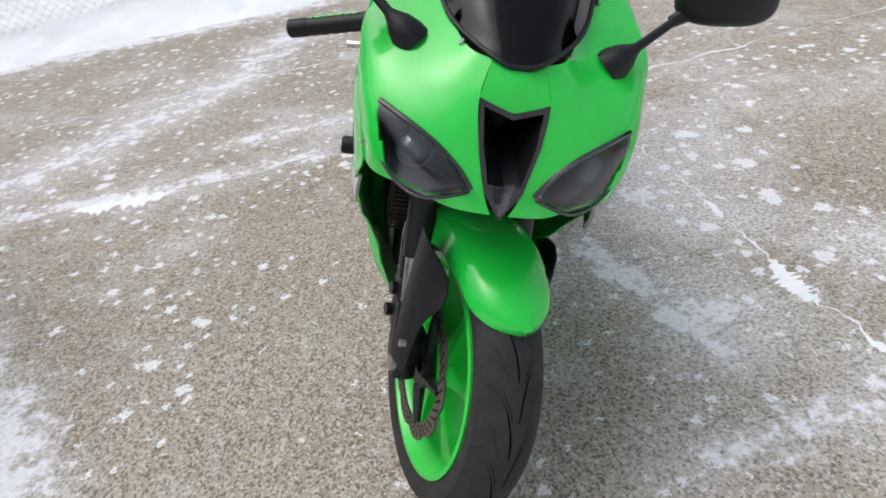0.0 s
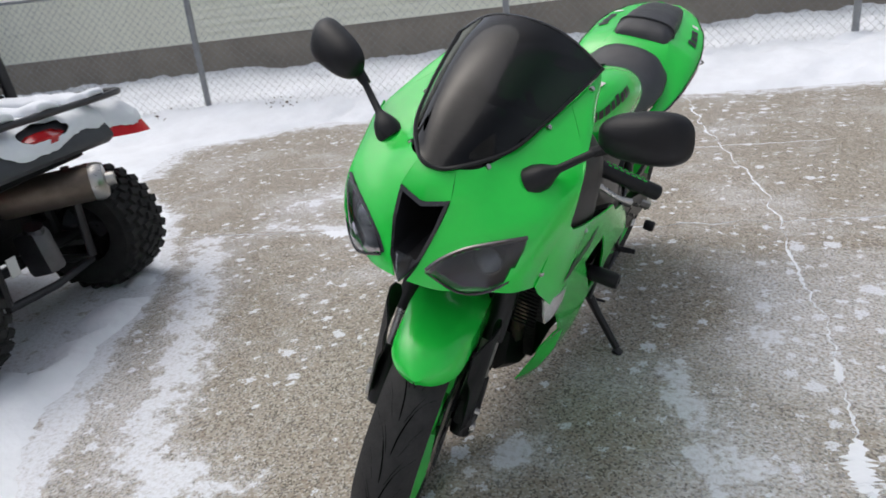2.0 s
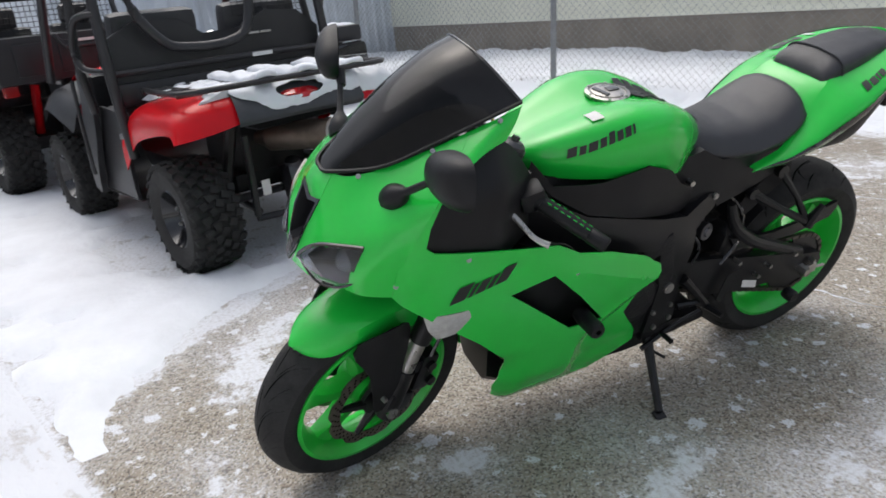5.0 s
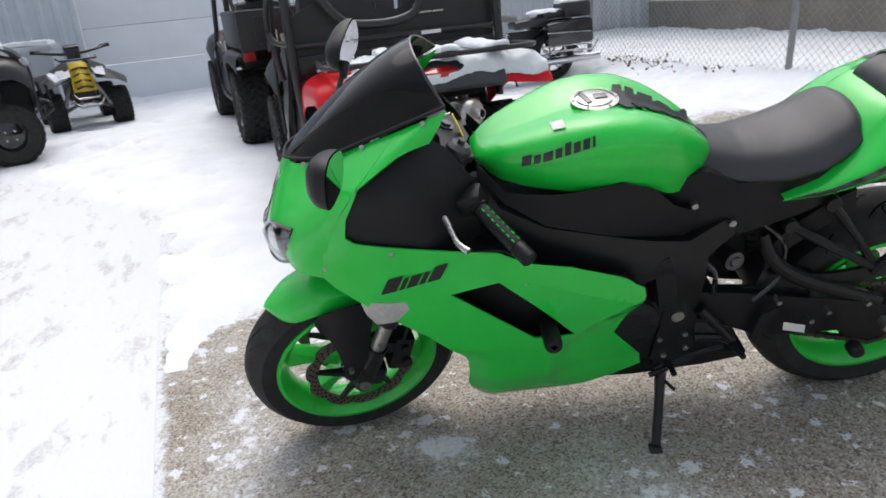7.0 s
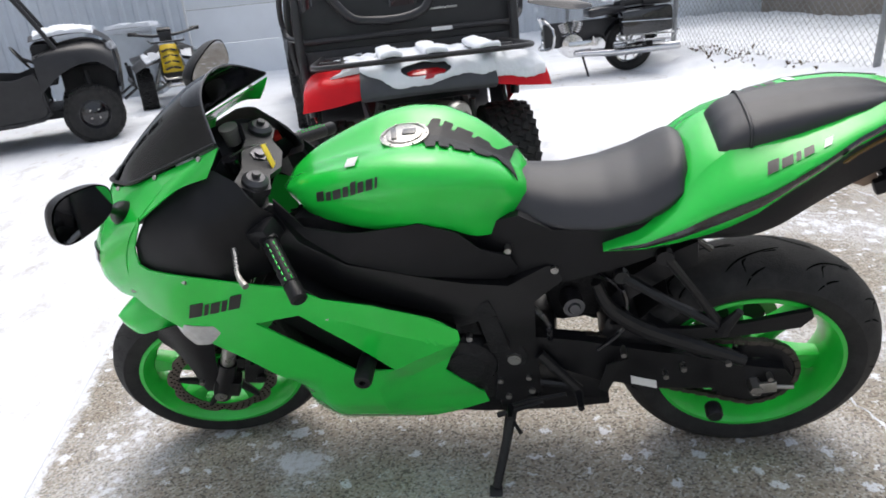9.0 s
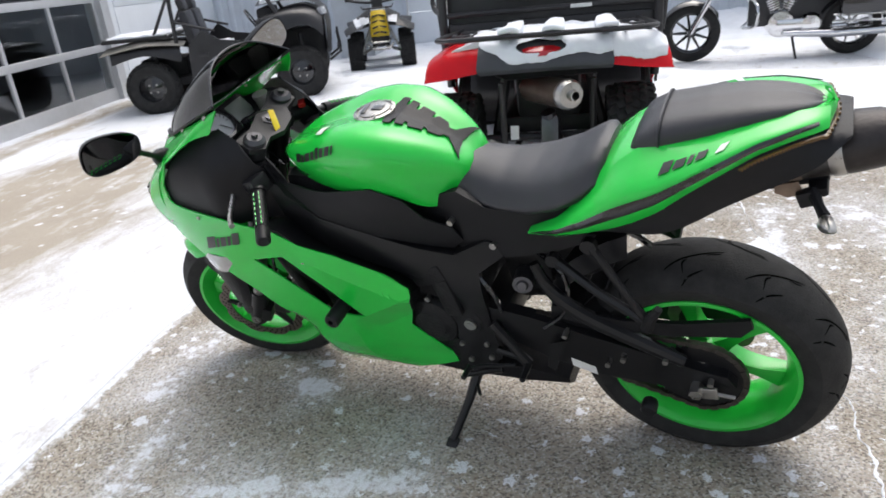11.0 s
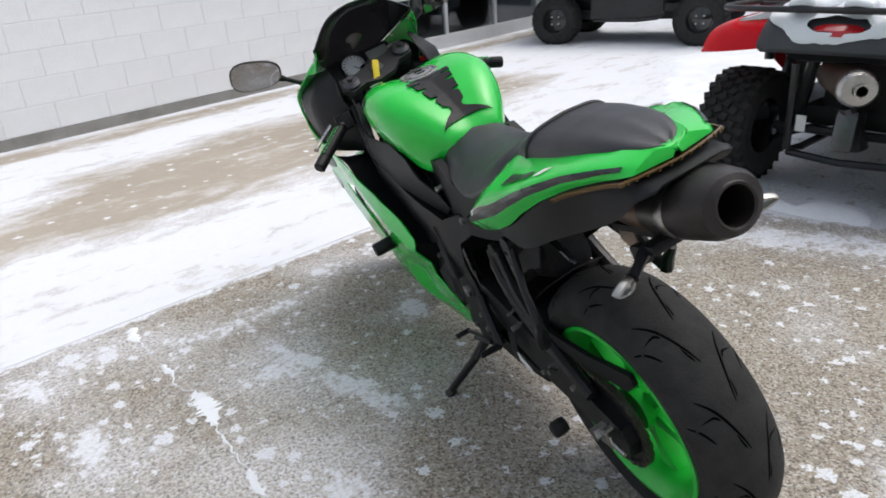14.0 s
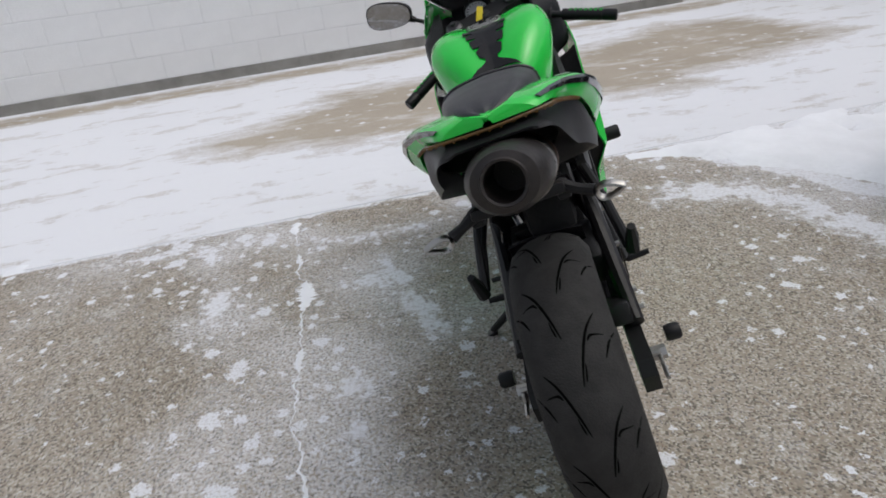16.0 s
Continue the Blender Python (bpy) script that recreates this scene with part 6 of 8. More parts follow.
for s in (1, -1):
    c = FC_AX + V(-0.005, s * 0.105, 0)
    tube(bm, [c + AX * 0.69, c + AX * 0.74, c + AX * 0.748], [0.029, 0.029, 0.02], 18)
    tube(bm, [c + AX * 0.748, c + AX * 0.758], 0.009, 6)
pieces("fork_cap", bm, CAP_ALLOY, yoke, "alloy fork cap", ST)
bm = bmesh.new()
c = TOPC + V(-0.01, 0, 0)
tube(bm, [c, c + AX * 0.018], 0.022, 6)
tube(bm, [c + AX * 0.018, c + AX * 0.024], 0.012, 12)
part("stem_nut", bm, ALLOY, yoke, "bright steering stem nut", ST)
bm = bmesh.new()
tube(bm, [TOPC + V(0.05, 0, -0.01), TOPC + V(0.05, 0, 0.022)], 0.02, 14)
part("ignition_lock", bm, GLOSS, yoke, "", ST)
KEY = ST @ (TOPC + V(0.05, 0, 0.022))
bm = bmesh.new()
box(bm, (1.07, 0.018, 0.972), (0.003, 0.02, 0.062), (22, 22, 0), 0.0014)
tag = bp("key_tag", bm, YELLOW, "yellow plastic key tag")
bm = bmesh.new()
tube(bm, [KEY, KEY.lerp(V(1.085, 0.005, 1.0), 0.5) + V(0, 0, 0.006), V(1.084, 0.006, 1.0)], 0.0022, 6)
part("key_ring", bm, STEEL, tag)
ENDS = {1: ST.inverted() @ V(0.968, 0.312, 0.812), -1: ST.inverted() @ V(1.06, -0.378, 0.826)}
for s in (1, -1):
    c0 = FC_AX + V(-0.005, s * 0.105, 0) + AX * 0.665
    e0 = ENDS[s]
    d = (e0 - c0).normalized()
    ln = (e0 - c0).length
    bm = bmesh.new()
    lathe(bm, [(0.028, -0.018), (0.037, -0.018), (0.037, 0.018), (0.028, 0.018)], 18, Matrix.Translation(c0) @ AX.to_track_quat("Y", "Z").to_matrix().to_4x4(), closed=True)
    tube(bm, [c0 + d * 0.03, c0 + d * (ln - 0.02)], 0.011, 12)
    bar = bp("clip_on", bm, SATIN, "black clip-on handlebar", ST)
    bm = bmesh.new()
    P = [c0 + d * (ln - 0.16 + 0.13 * t / 12) for t in range(13)]
    tube(bm, P, [0.0175 + 0.0012 * (t % 2) for t in range(13)], 14)
    grip = part("grip", bm, BLACK, bar, "black rubber grip with green flecks", ST)
    bm = bmesh.new()
    q = d.cross(V(0, 0, 1)).normalized()
    w = q.cross(d)
    for t in range(7):
        for a in (65, 110):
            o = (q * math.cos(radians(a)) + w * math.sin(radians(a))) * 0.0185
            pp = c0 + d * (ln - 0.145 + 0.016 * t + 0.004 * (a % 3)) + o
            tube(bm, [pp, pp + d * 0.009], 0.0016, 4)
    part("grip_fleck", bm, GREEN, bar, "", ST)["kind"] = "stuff"
    bm = bmesh.new()
    tube(bm, [e0 - d * 0.03, e0 - d * 0.026, e0 + d * 0.012, e0 + d * 0.016], [0.016, 0.0185, 0.0185, 0.014], 14)
    part("bar_end", bm, BLACK, bar, "", ST)
    bm = bmesh.new()
    box(bm, c0 + d * 0.085, (0.058, 0.055, 0.052), (0, 20, s * -25), 0.012)
    box(bm, c0 + d * 0.05 + V(0.02, 0, 0.012), (0.04, 0.03, 0.03), (0, 20, s * -25), 0.008)
    tube(bm, [c0 + d * 0.03, c0 + d * 0.115], [0.021, 0.022], 12)
    part("switch_block", bm, BLACK, bar, "", ST)
    if s < 0:
        bm = bmesh.new()
        box(bm, c0 + d * 0.075 + V(-0.01, 0, 0.03), (0.02, 0.03, 0.014), (0, 0, 20), 0.003)
        part("kill_switch", bm, RED_SW, bar, "red kill switch", ST)
    bm = bmesh.new()
    fw_ = (V(1, 0, -0.25)).normalized()
    p0 = c0 + d * 0.045 + fw_ * 0.052 + V(0, 0, 0.016)
    tube(bm, [p0, p0 + d * 0.025 + fw_ * 0.03, p0 + d * 0.07 + fw_ * 0.03, p0 + d * 0.13 + fw_ * 0.045, p0 + d * 0.165 + fw_ * 0.04], [0.011, 0.009, 0.007, 0.006, 0.008], 8, smooth=4)
    lev = part("lever", bm, STEEL, bar, "bare metal control lever", ST)
    bm = bmesh.new()
    tube(bm, [c0 + d * 0.03 + fw_ * 0.02, p0 + d * 0.01], [0.014, 0.012], 10)
    part("lever_perch", bm, ALLOY, bar, "", ST)
    bm = bmesh.new()
    tube(bm, [p0 + d * 0.0, p0 + fw_ * 0.05 - d * 0.03, c0 + fw_ * 0.09 + V(0, -s * 0.02, -0.05), c0 + V(0.02, -s * 0.06, -0.12)], 0.004, 6, smooth=4)
    part("cable", bm, GLOSS, bar, "", ST)
    # reservoir pot on the right bar
    if s < 0:
        bm = bmesh.new()
        pc = c0 + V(0.05, -0.03, 0.045)
        lathe(bm, [(0.001, -0.025), (0.018, -0.025), (0.021, 0.01), (0.023, 0.012), (0.023, 0.022), (0.001, 0.023)], 18, Matrix.Translation(pc) @ Matrix.Rotation(radians(90), 4, "X"))
        bp("fluid_pot", bm, mat("translucent_pot", (0.35, 0.34, 0.3), 0.35, 0, 0.1), "pale brake fluid pot", ST)
# instruments
IC = V(1.282, 0, 0.948)
im = Matrix.Translation(IC) @ Matrix.Rotation(radians(40), 4, "Y") @ Matrix.Rotation(radians(90), 4, "Z")
bm = bmesh.new()
box(bm, (0, 0, 0), (0.24, 0.05, 0.10), None, 0.02)
inst = bp("instrument_pod", bm, BLACK, "black instrument pod", im)
for k, (x, r, mt) in enumerate(((0.03, 0.04, DIALW),)):
    bm = bmesh.new()
    mm = im @ Matrix.Translation((x, 0.026, 0.0))
    lathe(bm, [(0.001, 0), (r, 0)], 32, mm)
    dial = part("dial", bm, mt, inst, "round pale tachometer dial")
    bm = bmesh.new()
    lathe(bm, [(r, -0.004), (r + 0.007, -0.004), (r + 0.007, 0.009), (r, 0.009)], 32, mm, closed=True)
    part("dial_rim", bm, GLOSS, inst)
    bm = bmesh.new()
    for j in range(12):
        a = radians(-40 + 20 * j)
        tube(bm, [mm @ V(0.029 * math.cos(a), 0.002, 0.029 * math.sin(a)), mm @ V(0.037 * math.cos(a), 0.002, 0.037 * math.sin(a))], 0.0014, 4)
    tube(bm, [mm @ V(0, 0.004, 0), mm @ V(-0.02, 0.004, -0.028)], 0.0016, 4)
    part("dial_marking", bm, LOGO, inst)["kind"] = "stuff"
bm = bmesh.new()
box(bm, (-0.065, 0.026, 0.0), (0.075, 0.004, 0.06), None, 0.001)
part("display", bm, mat("lcd_display", (0.22, 0.23, 0.21), 0.25, 0, 0.05), inst, "grey display panel", im)
# dark liner under the screen
bm = patch([[(1.40, 0.0, 0.965), (1.37, 0.07, 0.955), (1.30, 0.12, 0.97)], [(1.32, 0, 0.965), (1.30, 0.08, 0.955), (1.24, 0.135, 0.985)], [(1.24, 0, 0.90), (1.22, 0.09, 0.91), (1.18, 0.15, 0.99)], [(1.22, 0, 0.80), (1.2, 0.1, 0.80), (1.14, 0.165, 0.96)]], 8, 8)
bp("cockpit_liner", thicken(mirrored(bm), 0.003), BLACK, "black cockpit liner")

# mirrors
for s in (1, -1):
    base, tip = V(1.371, s * 0.168, 0.945), V(1.335, s * 0.258, 1.018)
    bm = bmesh.new()
    tube(bm, [base - V(0, s * 0.012, 0.012), base, base.lerp(tip, 0.14), base.lerp(tip, 0.26), base.lerp(tip, 0.34), tip], [0.030, 0.028, 0.022, 0.013, 0.008, 0.007], 14)
    tube(bm, [tip - V(0.0, s * 0.01, 0.008), tip + V(-0.006, s * 0.022, 0.014)], [0.010, 0.014], 10)
    stem = bp("mirror_stem", bm, BLACK, "black mirror stem")
    fc = V(1.316, s * 0.331, 1.058)
    turn = -0.13 if s > 0 else 0.28
    nrm = V(-1.0, -s * turn, -0.1).normalized()
    side = V(-turn, s * 1.0, 0.24).normalized()
    side = (side - nrm * side.dot(nrm)).normalized()
    upv = side.cross(nrm) * s
    if upv.z < 0:
        upv = -upv
    rows = []
    for i in range(11):
        t = i / 10
        k = (1 - t ** 2.6) ** 0.5 if i < 10 else 0.15
        row = []
        for j in range(32):
            a = 2 * math.pi * j / 32
            ca, sa = math.cos(a), math.sin(a)
            ex = (abs(ca) ** 0.72) * (1 if ca > 0 else -1)
            ey = (abs(sa) ** 0.72) * (1 if sa > 0 else -1)
            row.append(fc + side * (0.082 * ex * k - 0.012 * t) + upv * (0.046 * ey * k * (1 + 0.14 * ex)) - nrm * (0.052 * t))
        rows.append(row)
    bm = bmesh.new()
    loft(bm, rows, loop=True)
    bm.faces.new([bm.verts.new(p) for p in rows[-1]])
    shell = bp("mirror", bm, BLACK, "black rounded mirror housing")
    bm = bmesh.new()
    bm.faces.new([bm.verts.new(fc + (p - fc) * 0.95 + nrm * 0.002) for p in rows[0]])
    part("mirror_glass", bm, MIRROR, shell)


# ---- other vehicles in the yard ----
UTV_BLACK = mat("utv_black_plastic", (0.021, 0.021, 0.023), 0.38, 0, 0.3, 6, 0.1, 200, spec=0.4)
CAGE = mat("cage_black_steel", (0.02, 0.02, 0.022), 0.4, 0.1, 0.2, 10)


def heading(x, y, hx, hy, z=0.0, size=1.0, tall=1.0):
    """Local x ahead, y to the left, on the ground."""
    return Matrix.Translation((x, y, z)) @ Matrix.Rotation(math.atan2(hy, hx), 4, "Z") @ Matrix.Diagonal((size, size, size * tall, 1))


def knob_wheel(parent, c, R, W, out, rim_material=GLOSS, steer=0.0):
    """A knobbly tyre on a steel rim; out is +1 where the outside faces left."""
    m = Matrix.Translation(c) @ Matrix.Rotation(steer, 4, "Z")
    h = W / 2
    bm = bmesh.new()
    lathe(bm, [(R * 0.5, -h * 0.85), (R * 0.62, -h), (R * 0.85, -h * 1.02), (R * 0.95, -h * 0.85), (R * 0.97, -h * 0.4), (R * 0.975, 0), (R * 0.97, h * 0.4), (R * 0.95, h * 0.85), (R * 0.85, h * 1.02), (R * 0.62, h), (R * 0.5, h * 0.85)], 40, m, closed=True)
    tyre = part("wheel", bm, RUBBER, parent, "knobbly black off-road tyre on a steel rim")
    bm = bmesh.new()
    n = 27
    for k in range(n):
        for j, y in enumerate((-0.84, -0.48, -0.15, 0.15, 0.48, 0.84)):
            a = 2 * math.pi * (k + 0.5 * (j % 2)) / n
            tilt = 0.5 if abs(y) > 0.5 else 0.0
            q = Matrix.Rotation(-a, 4, "Y") @ Matrix.Translation((R * (0.985 if abs(y) < 0.5 else 0.945), y * h, 0)) @ Matrix.Rotation(radians(20 * (1 if y > 0 else -1)), 4, "X")
            g = bmesh.ops.create_cube(bm, size=1)
            for v in g["verts"]:
                v.co = m @ q @ Vector((v.co.x * R * 0.075, v.co.y * h * (0.27 + 0.06 * (v.co.x < 0)), v.co.z * R * (0.115 + 0.03 * (v.co.x < 0))))
    part("tread", bm, RUBBER, tyre)["kind"] = "stuff"
    bm = bmesh.new()
    s = out
    lathe(bm, [(R * 0.53, s * h * 0.86), (R * 0.5, s * h * 0.9), (R * 0.47, s * h * 0.7), (R * 0.42, s * h * 0.35), (R * 0.24, s * h * 0.42), (R * 0.16, s * h * 0.55), (R * 0.02, s * h * 0.55)], 28, m)
    lathe(bm, [(R * 0.5, -s * h * 0.86), (R * 0.46, -s * h * 0.5), (R * 0.2, 0), (R * 0.02, 0)], 20, m)
    rim = part("rim", bm, rim_material, tyre, "black steel rim")
    for k in range(4):
        a = math.pi / 4 + k * math.pi / 2
        bm = bmesh.new()
        tube(bm, [m @ V(R * 0.2 * math.cos(a), s * h * 0.4, R * 0.2 * math.sin(a)), m @ V(R * 0.2 * math.cos(a), s * h * 0.6, R * 0.2 * math.sin(a))], R * 0.035, 6)
        part("wheel_nut", bm, STEEL, tyre)
    return tyre


def lump(bm, pts, r, seed, flat=0.5):
    """Soft heap of snow along points."""
    rnd = random.Random(seed)
    for p in pts:
        g = bmesh.ops.create_icosphere(bm, subdivisions=2, radius=1)
        sx, sy, sz = (r * rnd.uniform(0.8, 1.35) for _ in range(3))
        for v in g["verts"]:
            n = 1 + 0.3 * noise.noise(Vector(v.co) * 1.7 + Vector((seed, p[0] * 9, p[1] * 9)))
            v.co = Vector((v.co.x * sx * n, v.co.y * sy * n, max(v.co.z, -0.25) * sz * flat * n)) + Vector(p)


def shell(rows, nu, nv, th=0.004):
    return thicken(patch(rows, nu, nv), th)


# red side-by-side, seen from behind
ATV_M = heading(-2.11, 1.378, -0.964, -0.266, 0, 1.02, 0.955)
atv = empty("utility_vehicle", ATV_M, "red side-by-side vehicle with roll cage and snow on its rear rack", "utility vehicle")
for x, y in ((0, 1), (0, -1), (1.66, 1), (1.66, -1)):
    knob_wheel(atv, V(x, y * (0.472 if x == 0 else 0.53) + 0.035, 0.285), 0.288, 0.245 if x == 0 else 0.22, y)
for s in (1, -1):
    # red rear fender: top, curl and outer lip
    bm = shell([[(0.62, s * 0.28, 0.78), (0.62, s * 0.46, 0.76), (0.60, s * 0.58, 0.64), (0.58, s * 0.60, 0.46)],
                [(0.30, s * 0.28, 0.855), (0.30, s * 0.48, 0.84), (0.30, s * 0.60, 0.78), (0.28, s * 0.615, 0.64)],
                [(-0.05, s * 0.28, 0.865), (-0.05, s * 0.48, 0.855), (-0.05, s * 0.605, 0.80), (-0.05, s * 0.62, 0.71)],
                [(-0.24, s * 0.30, 0.85), (-0.25, s * 0.48, 0.835), (-0.24, s * 0.60, 0.79), (-0.21, s * 0.62, 0.72)],
                [(-0.31, s * 0.32, 0.735), (-0.33, s * 0.47, 0.715), (-0.31, s * 0.60, 0.70), (-0.26, s * 0.63, 0.69)]], 18, 14)
    fender = part("rear_fender", bm, RED, atv, "glossy red rear fender")
    bm = bmesh.new()
    box(bm, (0.47, s * 0.6, 0.66), (0.14, 0.02, 0.03), (0, 6, 0), 0.005)
    part("reflector", bm, mat("grey_reflector", (0.12, 0.12, 0.12), 0.3), fender)
    bm = shell([[(1.25, s * 0.34, 0.84), (1.25, s * 0.56, 0.80), (1.22, s * 0.66, 0.62)], [(1.65, s * 0.30, 0.92), (1.65, s * 0.58, 0.86), (1.65, s * 0.68, 0.74)], [(2.05, s * 0.30, 0.84), (2.08, s * 0.52, 0.76), (2.05, s * 0.62, 0.62)]], 10, 10)
    part("front_fender", bm, UTV_BLACK, atv, "black front fender")
    bm = shell([[(0.45, s * 0.30, 0.30), (0.48, s * 0.6, 0.30)], [(1.1, s * 0.28, 0.29), (1.12, s * 0.6, 0.30)], [(1.25, s * 0.3, 0.5), (1.28, s * 0.62, 0.52)]], 8, 6)
    part("footwell", bm, UTV_BLACK, atv, "black plastic footwell")
    for nm, pts, r in (("lower_arm", [(0.42, s * 0.14, 0.38), (0.0, s * 0.33, 0.28)], 0.025), ("link_rod", [(0.30, s * 0.12, 0.30), (0.0, s * 0.33, 0.25)], 0.018), ("drive_shaft", [(0.0, 0, 0.30), (0.0, s * 0.36, 0.30)], 0.022),
                       ("frame_tube", [(0.5, s * 0.16, 0.24), (-0.05, s * 0.2, 0.22), (-0.11, s * 0.24, 0.22), (-0.12, s * 0.24, 0.64)], 0.019), ("shock", [(0.1, s * 0.3, 0.3), (0.05, s * 0.22, 0.68)], 0.03)):
        bm = bmesh.new()
        tube(bm, pts, r, 8)
        part(nm, bm, CAGE, atv)
    # lower side panel behind the front wheel
    bm = sheet([(0.98, 0.28), (0.92, 0.6), (0.95, 0.95), (1.05, 1.04), (1.14, 0.95), (1.16, 0.6), (1.08, 0.3)], lambda x, z, s=s: V(x, s * (0.62 + 0.03 * math.sin(z * 5)), z), step=0.06, th=0.03)
    guard = part("side_door", bm, UTV_BLACK, atv, "tall black side door panel")
    bm = bmesh.new()
    tube(bm, [(0.97, s * 0.665, 0.4), (0.95, s * 0.67, 0.7), (0.98, s * 0.655, 0.94)], 0.011, 8, smooth=3)
    part("door_trim", bm, CAGE, guard)
    bm = bmesh.new()
    box(bm, (0.72, s * 0.648, 1.03), (0.03, 0.004, 0.10), None, 0.001)
    part("door_sticker", bm, WHITE_ST, guard)
    bm = sheet([(0.52, 0.30), (0.58, 0.62), (0.66, 0.76), (0.98, 0.78), (1.0, 0.30)], lambda x, z, s=s: V(x, s * (0.57 + 0.03 * math.sin(z * 5)), z), step=0.06, th=0.02)
    part("rocker_panel", bm, UTV_BLACK, atv, "black rocker panel")
    # roll cage: rear hoop leg, front leg, roof rail, side guard
    bm = bmesh.new()
    tube(bm, [(0.40, s * 0.60, 0.55), (0.40, s * 0.62, 0.95), (0.46, s * 0.60, 1.5), (0.52, s * 0.55, 1.84), (0.7, s * 0.53, 1.9)], 0.026, 12, smooth=4)
    part("cage_post", bm, CAGE, atv, "black tubular roll cage post")
    bm = bmesh.new()
    tube(bm, [(0.7, s * 0.53, 1.9), (1.2, s * 0.54, 1.88), (1.4, s * 0.56, 1.65), (1.68, s * 0.6, 0.9)], 0.026, 12, smooth=4)
    part("cage_rail", bm, CAGE, atv)
    bm = bmesh.new()
    tube(bm, [(0.66, s * 0.66, 0.78), (0.66, s * 0.68, 1.05), (0.68, s * 0.64, 1.42), (0.6, s * 0.585, 1.75)], 0.022, 10, smooth=4)
    part("door_post", bm, CAGE, atv, "black tubular door post")
    bm = bmesh.new()
    tube(bm, [(0.42, s * 0.62, 1.28), (0.50, s * 0.69, 1.26), (0.58, s * 0.71, 1.12), (0.54, s * 0.69, 1.02), (0.40, s * 0.62, 1.0)], 0.016, 10, smooth=4)
    part("side_guard", bm, CAGE, atv)
    bm = bmesh.new()
    tube(bm, [(0.43, s * 0.61, 1.3), (0.67, s * 0.65, 1.27)], 0.014, 8)
    part("cage_brace", bm, CAGE, atv)
# grey tail panel with the lamp
TAIL = [[(0.3, -0.30, 0.87), (0.3, 0, 0.875), (0.3, 0.30, 0.87)], [(-0.12, -0.33, 0.872), (-0.13, 0, 0.878), (-0.12, 0.33, 0.872)], [(-0.25, -0.33, 0.862), (-0.275, 0, 0.868), (-0.25, 0.33, 0.862)], [(-0.325, -0.34, 0.755), (-0.355, 0, 0.76), (-0.325, 0.34, 0.755)], [(-0.30, -0.33, 0.715), (-0.33, 0, 0.725), (-0.30, 0.33, 0.715)]]
part("tail_panel", shell(TAIL, 16, 14), GREY_PL, atv, "dark grey tail panel")
bm = bmesh.new()
rows = []
for i in range(9):
    a = -1 + i / 4
    rows.append([V(-0.285 - 0.02 * (1 - a * a), 0.01 + 0.10 * a, 0.852 - 0.008 * a * a), V(-0.328 - 0.02 * (1 - a * a), 0.01 + 0.092 * a, 0.83), V(-0.335 - 0.02 * (1 - a * a), 0.01 + 0.06 * a, 0.806)])
loft(bm, rows)
part("tail_lamp", thicken(bm, 0.01), mat("red_lamp_lens", (0.45, 0.01, 0.015), 0.2, 0, 0.1, 30, coat=0.5), atv, "red tail lamp half covered by snow")
# rack
bm = bmesh.new()
tube(bm, [(0.34, -0.50, 0.89), (-0.10, -0.55, 0.90), (-0.25, -0.53, 0.905), (-0.31, -0.40, 0.908), (-0.32, 0, 0.91), (-0.31, 0.40, 0.908), (-0.25, 0.53, 0.905), (-0.10, 0.55, 0.90), (0.34, 0.50, 0.89)], 0.014, 8, smooth=4)
rack = part("rear_rack", bm, CAGE, atv, "black tubular rear rack")
for y in (-0.40, -0.31, -0.05, 0.17, 0.40):
    bm = bmesh.new()
    tube(bm, [(0.34, y, 0.885), (-0.18, y, 0.889), (-0.31, y, 0.908)], 0.009, 6)
    part("rack_bar", bm, CAGE, rack)
for x in (0.28, 0.08, -0.15):
    bm = bmesh.new()
    tube(bm, [(x, -0.53, 0.885), (x, 0.53, 0.885)], 0.011, 8)
    part("rack_crossbar", bm, CAGE, rack)
for y in (-0.3, 0.3):
    bm = bmesh.new()
    tube(bm, [(-0.12, y, 0.885), (-0.14, y * 0.9, 0.82)], 0.012, 8)
    part("rack_stay", bm, CAGE, rack)
# bulkhead behind the seats: lower wall, sunken panel, bent grab bar
bm = sheet([(-0.60, 0.78), (-0.62, 1.10), (-0.50, 1.20), (-0.30, 1.22), (-0.12, 1.14), (0.08, 1.13), (0.2, 1.22), (0.42, 1.23), (0.6, 1.14), (0.60, 0.78)], lambda y, z: V(0.46 + 0.06 * (z - 0.8), y, z), step=0.06, th=0.05)
bulk = part("bulkhead", bm, UTV_BLACK, atv, "black plastic bulkhead behind the seats")
bm = bmesh.new()
box(bm, (0.44, 0, 0.87), (0.06, 1.2, 0.12), None, 0.02)
part("bulkhead_ledge", bm, UTV_BLACK, bulk)
bm = bmesh.new()
box(bm, (0.455, -0.22, 1.10), (0.02, 0.16, 0.012), None, 0.004)
part("bulkhead_latch", bm, STEEL, bulk)
bm = bmesh.new()
tube(bm, [(0.42, -0.61, 0.98), (0.40, -0.3, 0.985), (0.40, 0.3, 0.985), (0.42, 0.61, 0.98)], 0.017, 8)
bar = part("cross_bar", bm, CAGE, atv, "black cross bar")
bm = bmesh.new()
box(bm, (0.379, -0.19, 0.985), (0.004, 0.12, 0.022), (0, 0, 0), 0.001)
part("bar_sticker", bm, WHITE_ST, bar, "white warning sticker")
bm = bmesh.new()
